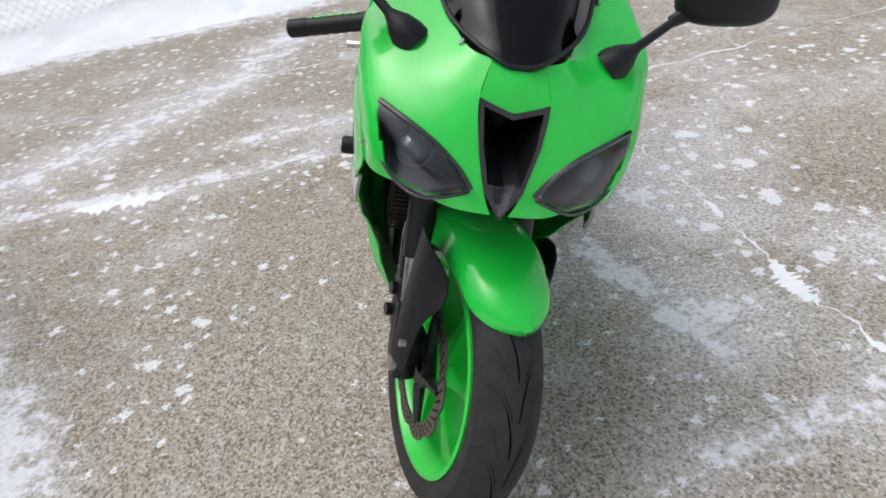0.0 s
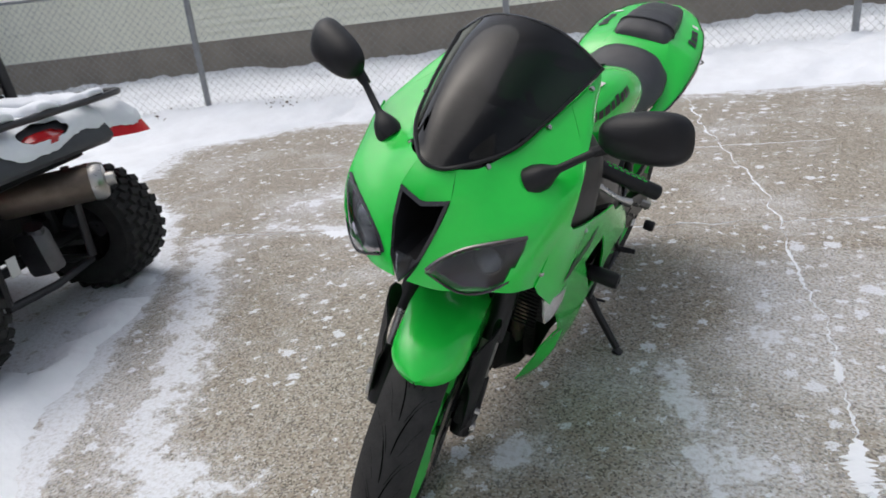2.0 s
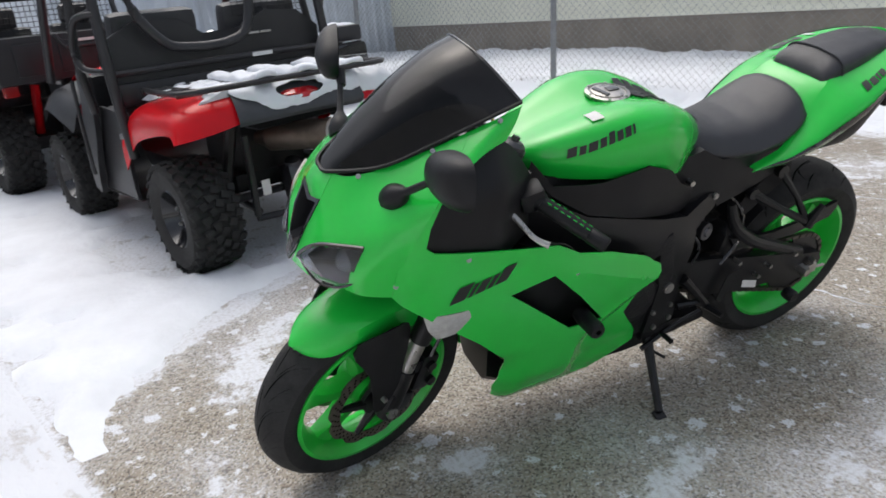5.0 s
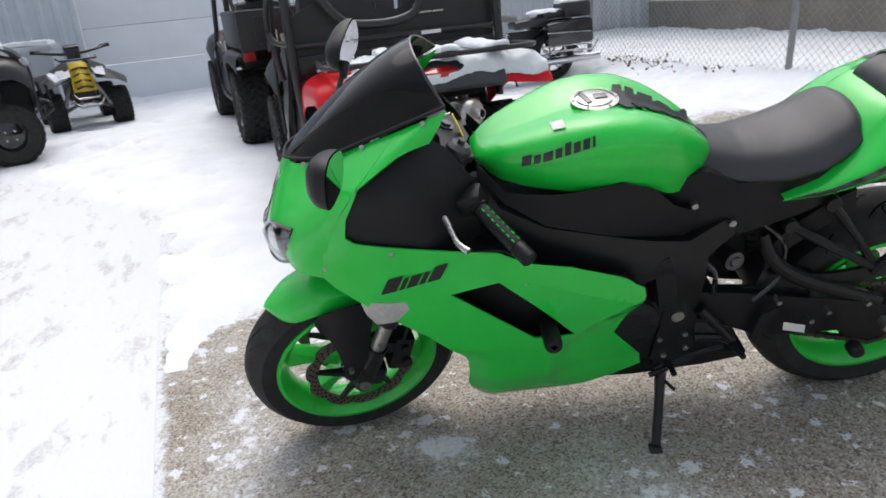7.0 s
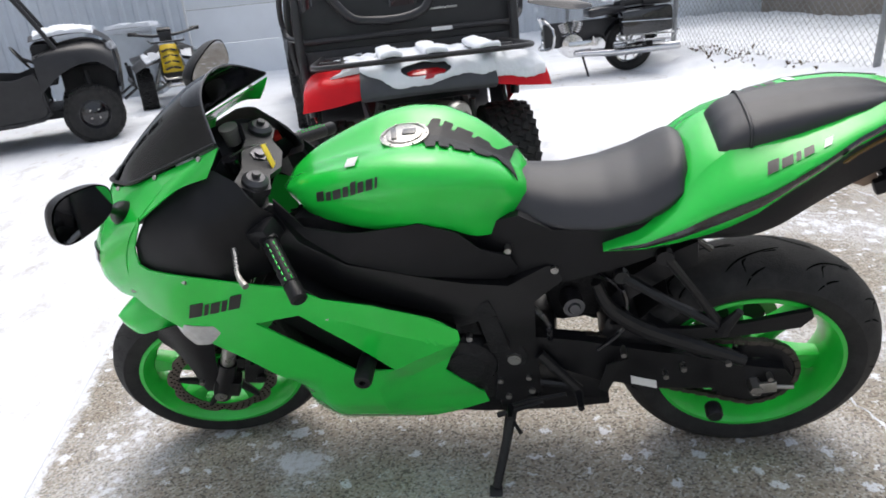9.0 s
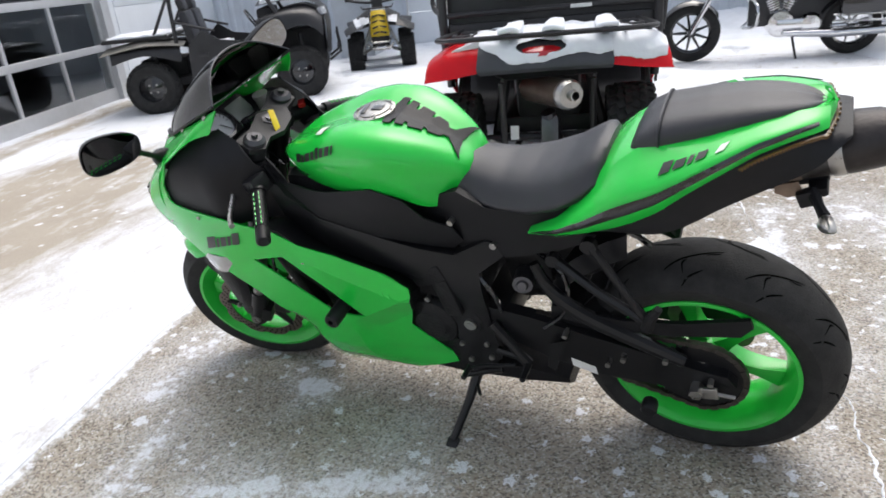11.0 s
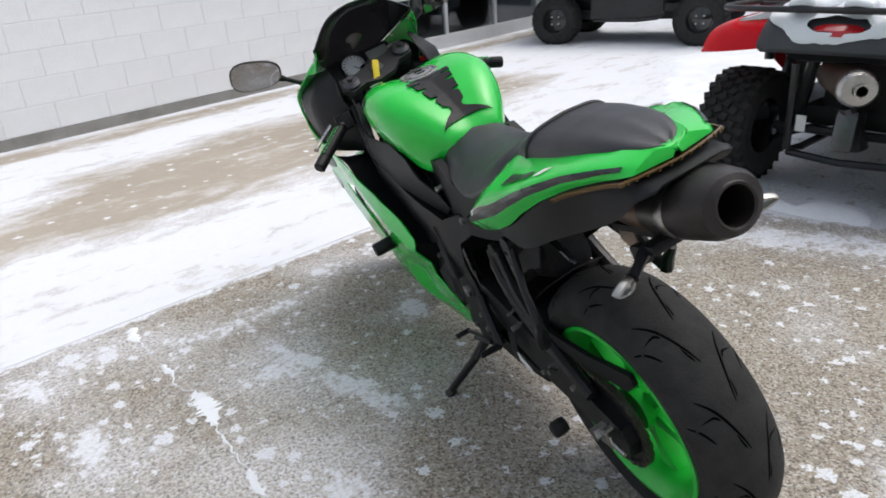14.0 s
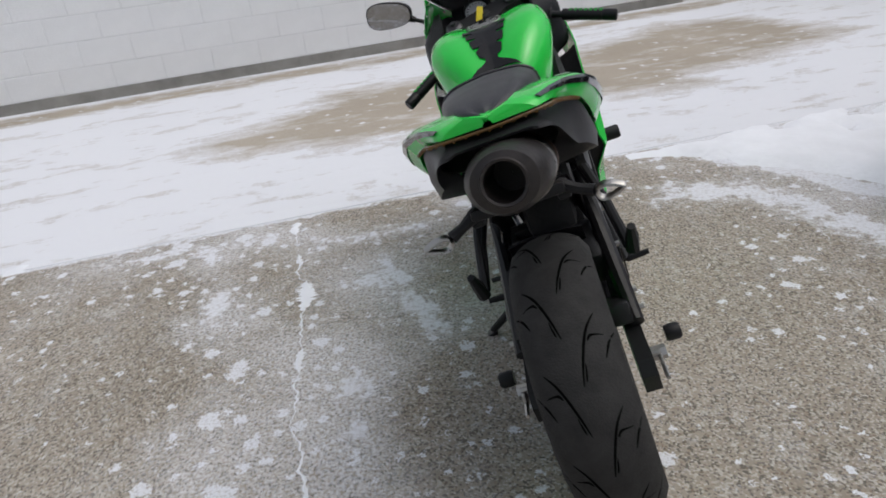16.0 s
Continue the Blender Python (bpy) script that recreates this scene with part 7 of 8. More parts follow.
tube(bm, [(0.56, -0.22, 1.86), (0.44, -0.20, 1.45), (0.39, -0.14, 1.16), (0.385, -0.02, 1.075), (0.385, 0.2, 1.07), (0.39, 0.34, 1.12), (0.42, 0.46, 1.35), (0.50, 0.5, 1.86)], 0.026, 12, smooth=5)
part("bent_brace", bm, CAGE, atv, "black bent cage tube across the bulkhead")
bm = bmesh.new()
tube(bm, [(0.52, -0.55, 1.84), (0.52, 0.55, 1.84)], 0.024, 10)
part("roof_bar", bm, CAGE, atv)
bm = bmesh.new()
tube(bm, [(1.2, -0.54, 1.88), (1.2, 0.54, 1.88)], 0.024, 10)
part("roof_bar", bm, CAGE, atv)
bm = bmesh.new()
for k in range(13):
    tube(bm, [(0.52, -0.56 + k * 0.036, 1.2), (0.55, -0.56 + k * 0.036, 1.8)], 0.0022, 4)
for k in range(17):
    tube(bm, [(0.52 + 0.002 * k, -0.57, 1.2 + k * 0.037), (0.52 + 0.002 * k, -0.12, 1.2 + k * 0.037)], 0.0022, 4)
part("mesh_screen", bm, CAGE, atv, "black mesh screen behind the seats")["kind"] = "stuff"
for s in (1, -1):
    bm = bmesh.new()
    box(bm, (0.58, s * 0.3, 1.42), (0.10, 0.24, 0.15), (0, -8, 0), 0.045)
    part("headrest", bm, VINYL, atv, "black headrest")
    bm = bmesh.new()
    box(bm, (0.85, s * 0.3, 0.70), (0.46, 0.46, 0.13), None, 0.05)
    part("seat", bm, VINYL, atv)
    bm = bmesh.new()
    box(bm, (0.62, s * 0.3, 1.0), (0.12, 0.46, 0.56), (0, -8, 0), 0.05)
    part("backrest", bm, VINYL, atv)
bm = shell([[(1.25, -0.45, 0.92), (1.25, 0, 0.97), (1.25, 0.45, 0.92)], [(1.7, -0.42, 0.93), (1.7, 0, 0.99), (1.7, 0.42, 0.93)], [(2.05, -0.4, 0.84), (2.08, 0, 0.88), (2.05, 0.4, 0.84)], [(2.16, -0.36, 0.5), (2.2, 0, 0.5), (2.16, 0.36, 0.5)]], 12, 10)
part("hood", bm, RED, atv, "red hood")
bm = bmesh.new()
box(bm, (1.0, 0, 0.36), (1.9, 0.5, 0.1), None, 0.02)
box(bm, (0.3, 0, 0.55), (0.5, 0.36, 0.36), None, 0.06)
box(bm, (1.3, 0, 0.74), (0.15, 1.0, 0.4), None, 0.05)
part("chassis", bm, ENGINE, atv, "dark engine and frame")
bm = bmesh.new()
tube(bm, [(1.1, 0.3, 1.02), (1.25, 0.3, 0.92)], 0.02, 8)
lathe(bm, [(0.15, -0.012), (0.165, 0), (0.15, 0.012), (0.14, 0)], 20, Matrix.Translation((1.08, 0.3, 1.04)) @ Matrix.Rotation(radians(60), 4, "Y") @ Matrix.Rotation(radians(90), 4, "X"), closed=True)
part("steering_wheel", bm, CAGE, atv)
e0, e1 = V(-0.06, 0.10, 0.60), V(-0.40, -0.135, 0.605)
mm = Matrix.Translation(e0) @ (e1 - e0).to_track_quat("Y", "Z").to_matrix().to_4x4()
EXL = (e1 - e0).length
bm = bmesh.new()
lathe(bm, [(0.03, -0.05), (0.05, 0.0), (0.074, 0.03), (0.076, EXL - 0.05), (0.075, EXL - 0.04)], 28, mm)
exh = part("exhaust", bm, mat("stained_silencer_steel", (0.13, 0.105, 0.085), 0.48, 0.85, 0.35, 12, 0.1, 200), atv, "brown-stained steel silencer")
bm = bmesh.new()
lathe(bm, [(0.078, EXL - 0.052), (0.08, EXL - 0.045), (0.078, EXL - 0.02), (0.066, EXL - 0.004), (0.03, EXL), (0.028, EXL + 0.03), (0.022, EXL + 0.03), (0.02, EXL - 0.06)], 28, mm)
part("exhaust_end", bm, STEEL, exh, "bright silencer end cap with a stub outlet")
bm = sheet([(-0.26, 0.685), (-0.26, 0.705), (0.22, 0.71), (0.26, 0.70), (0.2, 0.675)], lambda y, z: V(-0.26 + 0.5 * (z - 0.6), y, z), step=0.06, th=0.02)
part("heat_shield", bm, UTV_BLACK, exh, "black bracket over the silencer")
bm = bmesh.new()
box(bm, (-0.08, -0.01, 0.34), (0.12, 0.10, 0.2), (0, 10, 0), 0.03)
tube(bm, [(-0.03, -0.05, 0.25), (-0.1, 0.0, 0.46)], 0.04, 10)
part("gear_case", bm, ALLOY, atv, "bare alloy rear gear case")
bm = bmesh.new()
tube(bm, [(-0.1, -0.24, 0.2), (-0.12, 0, 0.19), (-0.1, 0.24, 0.2)], 0.018, 8)
part("rear_crossmember", bm, CAGE, atv)
bm = bmesh.new()
box(bm, (-0.135, 0.18, 0.36), (0.004, 0.045, 0.08), None, 0.001)
part("tag", bm, WHITE_ST, atv, "white and red warning tag")


def drift(rows, nu, nv, seed, cover, deep=0.03, top=1.0):
    """Lying snow that follows a surface, with a torn outline and a soft crown."""
    bm = patch(rows, nu, nv)
    bm.normal_update()
    k = Vector((seed * 3.1, seed * 1.7, 0))
    h = {}
    for v in bm.verts:
        n = noise.noise(Vector(v.co) * 7 + k) * 0.75 + noise.noise(Vector(v.co) * 20 + k) * 0.13
        h[v] = n + cover(v.co)
    rims = {v for e in bm.edges if len(e.link_faces) == 1 for v in e.verts}
    bad = [f for f in bm.faces if sum(h[v] for v in f.verts) < 0]
    for v in bm.verts:
        g = max(0.0, min(1.0, h[v] * 2.2)) ** 0.5
        up = V(0, 0, 1) if v.normal.z * 1 > -2 else v.normal
        s = 1 if v.normal.z >= 0 else -1
        v.co += (v.normal * s * 0.4 + up * 0.6) * (0.004 + deep * g * (0.8 + 0.5 * noise.noise(Vector(v.co) * 15 + k))) if v not in rims else Vector((0, 0, 0.002))
    bmesh.ops.delete(bm, geom=bad, context="FACES")
    for turn in range(4):
        edge = [e for e in bm.edges if len(e.link_faces) == 1]
        near = {}
        for e in edge:
            for a, b in ((e.verts[0], e.verts[1]), (e.verts[1], e.verts[0])):
                near.setdefault(a, []).append(b.co.copy())
        for v, q in near.items():
            v.co = v.co * 0.4 + sum(q, Vector()) / len(q) * 0.6
    return bm


def off_lamp(c):
    d = (((c.y - 0.01) / 0.12) ** 2 + ((c.z - 0.828) / 0.03) ** 2)
    return -2.5 if c.x < -0.2 and d < 1 else 0


def tail_cover(c):
    low = 0.812 - 0.042 * math.exp(-((c.y - 0.01) / 0.17) ** 2) + 0.4 * max(0, c.y - 0.18)
    return max(-1, min(0.5, (c.z - low) * 16)) + off_lamp(c)


for sd, rows, cov in ((3, TAIL, tail_cover),
                      (5, [[(0.4, -0.28, 0.855), (0.4, -0.46, 0.84), (0.4, -0.58, 0.80)], [(-0.05, -0.28, 0.868), (-0.05, -0.48, 0.857), (-0.05, -0.60, 0.805)], [(-0.24, -0.30, 0.852), (-0.25, -0.48, 0.837), (-0.24, -0.595, 0.792)], [(-0.312, -0.32, 0.738), (-0.332, -0.47, 0.72), (-0.312, -0.59, 0.705)]], lambda c: max(-1, min(0.45, (c.z - 0.752) * 16)) - 5.0 * max(0, -c.y - 0.53) - 4.0 * max(0, c.y + 0.36)),
                      (9, [[(0.4, 0.28, 0.857), (0.4, 0.42, 0.85), (0.4, 0.54, 0.82)], [(-0.05, 0.28, 0.87), (-0.05, 0.44, 0.862), (-0.05, 0.54, 0.84)], [(-0.23, 0.30, 0.855), (-0.24, 0.42, 0.845), (-0.23, 0.52, 0.825)]], lambda c: 0.35 - 5.0 * max(0, c.y - 0.36 - 0.3 * max(0, c.x)))):
    part("snow", drift(rows, 110, 100, sd, cov), SNOW, atv, "snow lying on the tail")
for y0, sd in ((-0.31, 21), (-0.05, 22), (0.17, 23)):
    rows = [[(0.26, y0 - 0.04, 0.893), (0.26, y0, 0.903), (0.26, y0 + 0.04, 0.893)], [(0.0, y0 - 0.06, 0.893), (0.0, y0, 0.905), (0.0, y0 + 0.06, 0.893)], [(-0.2, y0 - 0.055, 0.895), (-0.2, y0, 0.907), (-0.2, y0 + 0.055, 0.895)], [(-0.33, y0 - 0.06, 0.912), (-0.33, y0, 0.92), (-0.33, y0 + 0.06, 0.912)]]
    ridge = thicken(drift(rows, 40, 14, sd, lambda c: 0.55, 0.04), 0.015)
    for turn in range(3):
        bmesh.ops.smooth_vert(ridge, verts=ridge.verts, factor=0.5, use_axis_x=True, use_axis_y=True, use_axis_z=True)
    part("snow_ridge", ridge, SNOW, atv, "ridge of snow on the rack", angle=80)


def side_by_side(m, label, bed=True, nose=0.0):
    """A two-seat utility vehicle with roll cage and cargo bed."""
    u = empty("utility_vehicle", m, label, "utility vehicle")
    for x in (0, 1.93):
        for s in (1, -1):
            knob_wheel(u, V(x, s * 0.6, 0.32), 0.33, 0.26, s)
    for s in (1, -1):
        bm = shell([[(1.45, s * 0.45, 0.86), (1.45, s * 0.66, 0.84), (1.45, s * 0.72, 0.6)], [(1.75, s * 0.45, 0.95), (1.75, s * 0.68, 0.9), (1.75, s * 0.74, 0.74)], [(2.05, s * 0.42, 0.98), (2.07, s * 0.64, 0.9), (2.07, s * 0.72, 0.78)], [(2.26, s * 0.4, 0.9), (2.28, s * 0.58, 0.8), (2.27, s * 0.68, 0.68)]], 10, 8)
        for v in bm.verts:
            v.co.z += nose * min(1, max(0, (v.co.z - 0.55) / 0.3))
        part("front_fender", bm, UTV_BLACK, u, "black front fender")
        bm = shell([[(0.45, s * 0.5, 0.84), (0.45, s * 0.7, 0.80), (0.44, s * 0.74, 0.62)], [(0.0, s * 0.5, 0.86), (0.0, s * 0.72, 0.82), (0.0, s * 0.75, 0.74)], [(-0.4, s * 0.5, 0.84), (-0.42, s * 0.7, 0.8), (-0.42, s * 0.73, 0.66)]], 8, 8)
        part("rear_fender", bm, UTV_BLACK, u, "black rear fender")
        bm = sheet([(0.52, 0.34), (0.55, 0.8), (0.75, 0.98), (0.95, 0.84), (1.2, 0.8), (1.42, 0.86), (1.5, 0.55), (1.42, 0.34)], lambda x, z, s=s: V(x, s * (0.68 + 0.03 * math.sin(x * 4)), z), step=0.08, th=0.03)
        door = part("door", bm, UTV_BLACK, u, "black half door")
        bm = bmesh.new()
        box(bm, (0.72, s * 0.72, 0.68), (0.12, 0.02, 0.05), None, 0.006)
        part("door_latch", bm, CAGE, door)
        bm = bmesh.new()
        tube(bm, [(0.40, s * 0.62, 0.8), (0.42, s * 0.6, 1.5), (0.5, s * 0.56, 1.83), (0.7, s * 0.55, 1.88), (1.2, s * 0.55, 1.86), (1.45, s * 0.57, 1.6), (1.78, s * 0.6, 0.92)], 0.026, 10, smooth=3)
        tube(bm, [(0.42, s * 0.6, 1.45), (0.1, s * 0.55, 0.92)], 0.02, 8)
        tube(bm, [(0.42, s * 0.6, 1.1), (0.9, s * 0.62, 0.95)], 0.018, 8)
        part("cage_hoop", bm, CAGE, u, "black tubular roll cage")
        bm = bmesh.new()
        box(bm, (0.78, s * 0.3, 0.66), (0.46, 0.46, 0.14), None, 0.05)
        box(bm, (0.56, s * 0.3, 0.95), (0.12, 0.46, 0.56), (0, -10, 0), 0.05)
        box(bm, (0.5, s * 0.3, 1.3), (0.1, 0.26, 0.16), (0, -10, 0), 0.04)
        part("seat", bm, VINYL, u, "black bucket seat with headrest")
        bm = bmesh.new()
        box(bm, (2.29, s * 0.42, 0.88 + nose), (0.06, 0.2, 0.10), (0, -20, s * 18), 0.02)
        part("headlight", bm, mat("utv_lamp", (0.35, 0.36, 0.38), 0.15, 0.2), u)
        for x in (1.93, 0):
            bm = bmesh.new()
            tube(bm, [(x, s * 0.2, 0.41), (x, s * 0.5, 0.34)], 0.025, 8)
            part("control_arm", bm, CAGE, u)
            bm = bmesh.new()
            tube(bm, [(x + 0.03, s * 0.36, 0.36), (x + 0.02, s * 0.3, 0.79)], 0.035, 10)
            part("shock", bm, RED if s > 0 and bed else CAGE, u)
        # lower tube of the cage and foot guard ahead of the door
        bm = bmesh.new()
        tube(bm, [(1.5, s * 0.64, 0.95 + nose * 0.5), (1.46, s * 0.68, 0.6), (1.4, s * 0.67, 0.34), (0.55, s * 0.67, 0.32)], 0.02, 8, smooth=3)
        part("nerf_bar", bm, CAGE, u, "black tubular side bar")
    for x, z in ((0.5, 1.83), (1.2, 1.86), (0.42, 1.45), (0.41, 1.1)):
        bm = bmesh.new()
        tube(bm, [(x, -0.57, z), (x, 0.57, z)], 0.024, 8)
        part("cage_bar", bm, CAGE, u)
    bm = shell([[(1.45, -0.52, 1.02), (1.45, 0, 1.07), (1.45, 0.52, 1.02)], [(1.85, -0.5, 1.06), (1.85, 0, 1.11), (1.85, 0.5, 1.06)], [(2.15, -0.46, 1.02), (2.18, 0, 1.06), (2.15, 0.46, 1.02)], [(2.32, -0.43, 0.82), (2.37, 0, 0.84), (2.32, 0.43, 0.82)], [(2.28, -0.4, 0.5), (2.34, 0, 0.5), (2.28, 0.4, 0.5)]], 16, 12)
    for v in bm.verts:
        v.co.z += nose * min(1, max(0, (v.co.z - 0.5) / 0.35))
    part("hood", bm, UTV_BLACK, u, "black hood")
    bm = bmesh.new()
    box(bm, (1.0, 0, 0.36), (2.3, 1.0, 0.1), None, 0.02)
    box(bm, (0.1, 0, 0.5), (0.6, 0.5, 0.3), None, 0.04)
    box(bm, (1.98, 0, 0.6), (0.6, 0.6, 0.5), None, 0.05)
    box(bm, (1.55, 0, 0.84 + nose * 0.5), (0.2, 1.1, 0.3 + nose), None, 0.05)
    part("chassis", bm, ENGINE, u)
    if bed:
        bm = bmesh.new()
        box(bm, (-0.1, 0, 0.88), (0.92, 1.34, 0.05), None, 0.01)
        for s in (1, -1):
            box(bm, (-0.1, s * 0.66, 1.02), (0.92, 0.05, 0.28), None, 0.015)
        box(bm, (0.35, 0, 1.02), (0.05, 1.34, 0.28), None, 0.015)
        part("cargo_bed", bm, UTV_BLACK, u, "black plastic cargo bed")
        bm = bmesh.new()
        box(bm, (-0.57, 0, 1.0), (0.05, 1.36, 0.32), None, 0.015)
        for y in (-0.45, -0.15, 0.15, 0.45):
            box(bm, (-0.60, y, 1.0), (0.02, 0.2, 0.22), None, 0.008)
        tube(bm, [(-0.60, -0.25, 1.15), (-0.62, -0.2, 1.06), (-0.62, 0.2, 1.06), (-0.60, 0.25, 1.15)], 0.015, 8)
        gate = part("tailgate", bm, UTV_BLACK, u, "black tailgate")
        bm = bmesh.new()
        box(bm, (-0.612, 0.05, 1.1), (0.004, 0.13, 0.02))
        part("tailgate_sticker", bm, WHITE_ST, gate)
        for s in (1, -1):
            bm = bmesh.new()
            box(bm, (-0.55, s * 0.62, 0.80), (0.06, 0.1, 0.08), None, 0.015)
            part("tail_lamp", bm, mat("dark_red_lamp", (0.25, 0.01, 0.01), 0.25), u)
    else:
        bm = bmesh.new()
        tube(bm, [(0.3, -0.6, 0.95), (-0.5, -0.6, 0.95), (-0.56, 0, 0.95), (-0.5, 0.6, 0.95), (0.3, 0.6, 0.95)], 0.018, 8, smooth=2)
        box(bm, (-0.1, 0, 0.93), (0.85, 1.2, 0.03), None, 0.01)
        part("rear_rack", bm, CAGE, u)
        part("snow", thicken(drift([[(0.3, -0.58, 0.95), (0.3, 0, 0.96), (0.3, 0.58, 0.95)], [(-0.1, -0.58, 0.95), (-0.1, 0, 0.97), (-0.1, 0.58, 0.95)], [(-0.5, -0.55, 0.95), (-0.5, 0, 0.96), (-0.5, 0.55, 0.95)]], 50, 60, 31, lambda c: 0.4), 0.01), SNOW, u, "snow on the rack")
        part("snow", drift([[(1.5, -0.48, 1.03 + nose), (1.5, 0, 1.075 + nose), (1.5, 0.48, 1.03 + nose)], [(1.85, -0.47, 1.065 + nose), (1.85, 0, 1.115 + nose), (1.85, 0.47, 1.065 + nose)], [(2.13, -0.44, 1.03 + nose), (2.16, 0, 1.065 + nose), (2.13, 0.44, 1.03 + nose)]], 40, 50, 32, lambda c: 0.5, 0.05), SNOW, u, "snow on the hood")
        for q in (1, -1):
            part("snow", drift([[(0.62, q * 0.12, 0.73), (0.62, q * 0.48, 0.73)], [(0.97, q * 0.12, 0.735), (0.97, q * 0.48, 0.735)]], 24, 24, 33 + q, lambda c: 0.3, 0.04), SNOW, u, "snow on the seat")
            bm = shell([[(0.5, q * 0.5, 0.86), (0.5, q * 0.74, 0.82)], [(0.0, q * 0.5, 0.92), (0.0, q * 0.76, 0.86)], [(-0.5, q * 0.5, 0.86), (-0.55, q * 0.74, 0.78)]], 10, 6)
            part("fender_flare", bm, mat("dirty_tan_plastic", (0.2, 0.19, 0.17), 0.6, 0, 0.3, 8), u, "dirty tan rear fender flare")
    bm = bmesh.new()
    box(bm, (2.44, 0, 0.56), (0.04, 0.7, 0.06), None, 0.015)
    tube(bm, [(2.3, -0.3, 0.4), (2.46, -0.3, 0.5), (2.44, -0.3, 0.78)], 0.02, 8)
    tube(bm, [(2.3, 0.3, 0.4), (2.46, 0.3, 0.5), (2.44, 0.3, 0.78)], 0.02, 8)
    part("bumper", bm, CAGE, u)
    bm = bmesh.new()
    tube(bm, [(1.3, 0.3, 0.98), (1.45, 0.3, 0.9)], 0.02, 8)
    lathe(bm, [(0.15, -0.012), (0.165, 0), (0.15, 0.012), (0.14, 0)], 20, Matrix.Translation((1.28, 0.3, 1.0)) @ Matrix.Rotation(radians(60), 4, "Y") @ Matrix.Rotation(radians(90), 4, "X"), closed=True)
    part("steering_wheel", bm, CAGE, u)
    return u


utv_a = side_by_side(heading(-5.02, 0.43, -0.943, -0.331), "black side-by-side utility vehicle with an empty cargo bed")
bm = bmesh.new()
for k in range(26):
    tube(bm, [(0.41, -0.55 + k * 0.044, 1.12), (0.42, -0.55 + k * 0.044, 1.44)], 0.003, 4)
for k in range(8):
    tube(bm, [(0.41, -0.57, 1.13 + k * 0.042), (0.41, 0.57, 1.13 + k * 0.042)], 0.003, 4)
part("mesh_screen", bm, CAGE, utv_a, "black mesh screen behind the seats")["kind"] = "stuff"
side_by_side(heading(-4.45, -4.05, -0.55, 0.835, 0, 0.85), "black side-by-side utility vehicle with snow on its hood", bed=False, nose=0.17)

# youth quad with the yellow grille
kid = empty("youth_quad", heading(-7.5, -2.85, 0.866, 0.50, 0, 1.05), "small white and yellow youth quad bike", "quad bike")
for x, y in ((0, 1), (0, -1), (0.85, 1), (0.85, -1)):
    knob_wheel(kid, V(x, y * 0.33, 0.21), 0.215, 0.18, y)
bm = shell([[(0.95, -0.12, 0.42), (0.98, 0, 0.42), (0.95, 0.12, 0.42)], [(0.92, -0.11, 0.55), (0.96, 0, 0.56), (0.92, 0.11, 0.55)], [(0.80, -0.09, 0.72), (0.84, 0, 0.73), (0.80, 0.09, 0.72)]], 8, 8)
part("grille", bm, YELLOW, kid, "yellow slatted grille")
for k in range(4):
    for q in (1, -1):
        bm = bmesh.new()
        box(bm, (0.985 - 0.033 * k, q * 0.045, 0.465 + 0.065 * k), (0.03, 0.085, 0.02), (q * -14, -15, 0), 0.003)
        part("grille_slot", bm, GLOSS, kid)
WHITE_QUAD = mat("white_quad_plastic", (0.6, 0.62, 0.65), 0.4)
for s in (1, -1):
    bm = shell([[(0.62, s * 0.10, 0.66), (0.62, s * 0.2, 0.63)], [(0.85, s * 0.11, 0.70), (0.86, s * 0.24, 0.655)], [(1.06, s * 0.12, 0.60), (1.06, s * 0.22, 0.575)]], 8, 5)
    part("fender_panel", bm, WHITE_QUAD, kid, "white panel on the fender")
for s in (1, -1):
    bm = shell([[(0.55, s * 0.1, 0.62), (0.55, s * 0.3, 0.56), (0.55, s * 0.42, 0.5)], [(0.85, s * 0.11, 0.66), (0.85, s * 0.32, 0.6), (0.85, s * 0.45, 0.52)], [(1.08, s * 0.12, 0.56), (1.08, s * 0.3, 0.52), (1.06, s * 0.42, 0.46)]], 8, 8)
    part("front_fender", bm, UTV_BLACK, kid, "black front fender")
    bm = shell([[(0.25, s * 0.1, 0.58), (0.25, s * 0.42, 0.5)], [(-0.05, s * 0.1, 0.62), (-0.05, s * 0.45, 0.56)], [(-0.3, s * 0.1, 0.55), (-0.3, s * 0.4, 0.5)]], 8, 5)
    part("rear_fender", bm, UTV_BLACK, kid)
    bm = bmesh.new()
    tube(bm, [(0.88, s * 0.05, 0.3), (0.85, s * 0.26, 0.22)], 0.016, 8)
    tube(bm, [(0.86, s * 0.24, 0.24), (0.8, s * 0.1, 0.55)], 0.022, 8)
    part("front_shock", bm, STEEL, kid, "bare metal shock and arm")
bm = bmesh.new()
box(bm, (0.4, 0, 0.42), (0.95, 0.24, 0.28), None, 0.05)
box(bm, (0.15, 0, 0.62), (0.5, 0.22, 0.1), None, 0.04)
part("body", bm, UTV_BLACK, kid, "black body and seat")
bm = bmesh.new()
tube(bm, [(0.62, -0.36, 0.86), (0.7, -0.12, 0.82), (0.7, 0.12, 0.82), (0.62, 0.36, 0.86)], 0.016, 8, smooth=3)
box(bm, (0.7, 0, 0.80), (0.06, 0.14, 0.12), None, 0.02)
part("handlebar", bm, CAGE, kid)
bm = bmesh.new()
tube(bm, [(1.05, -0.16, 0.34), (1.14, -0.1, 0.28), (1.14, 0.1, 0.28), (1.05, 0.16, 0.34)], 0.014, 8)
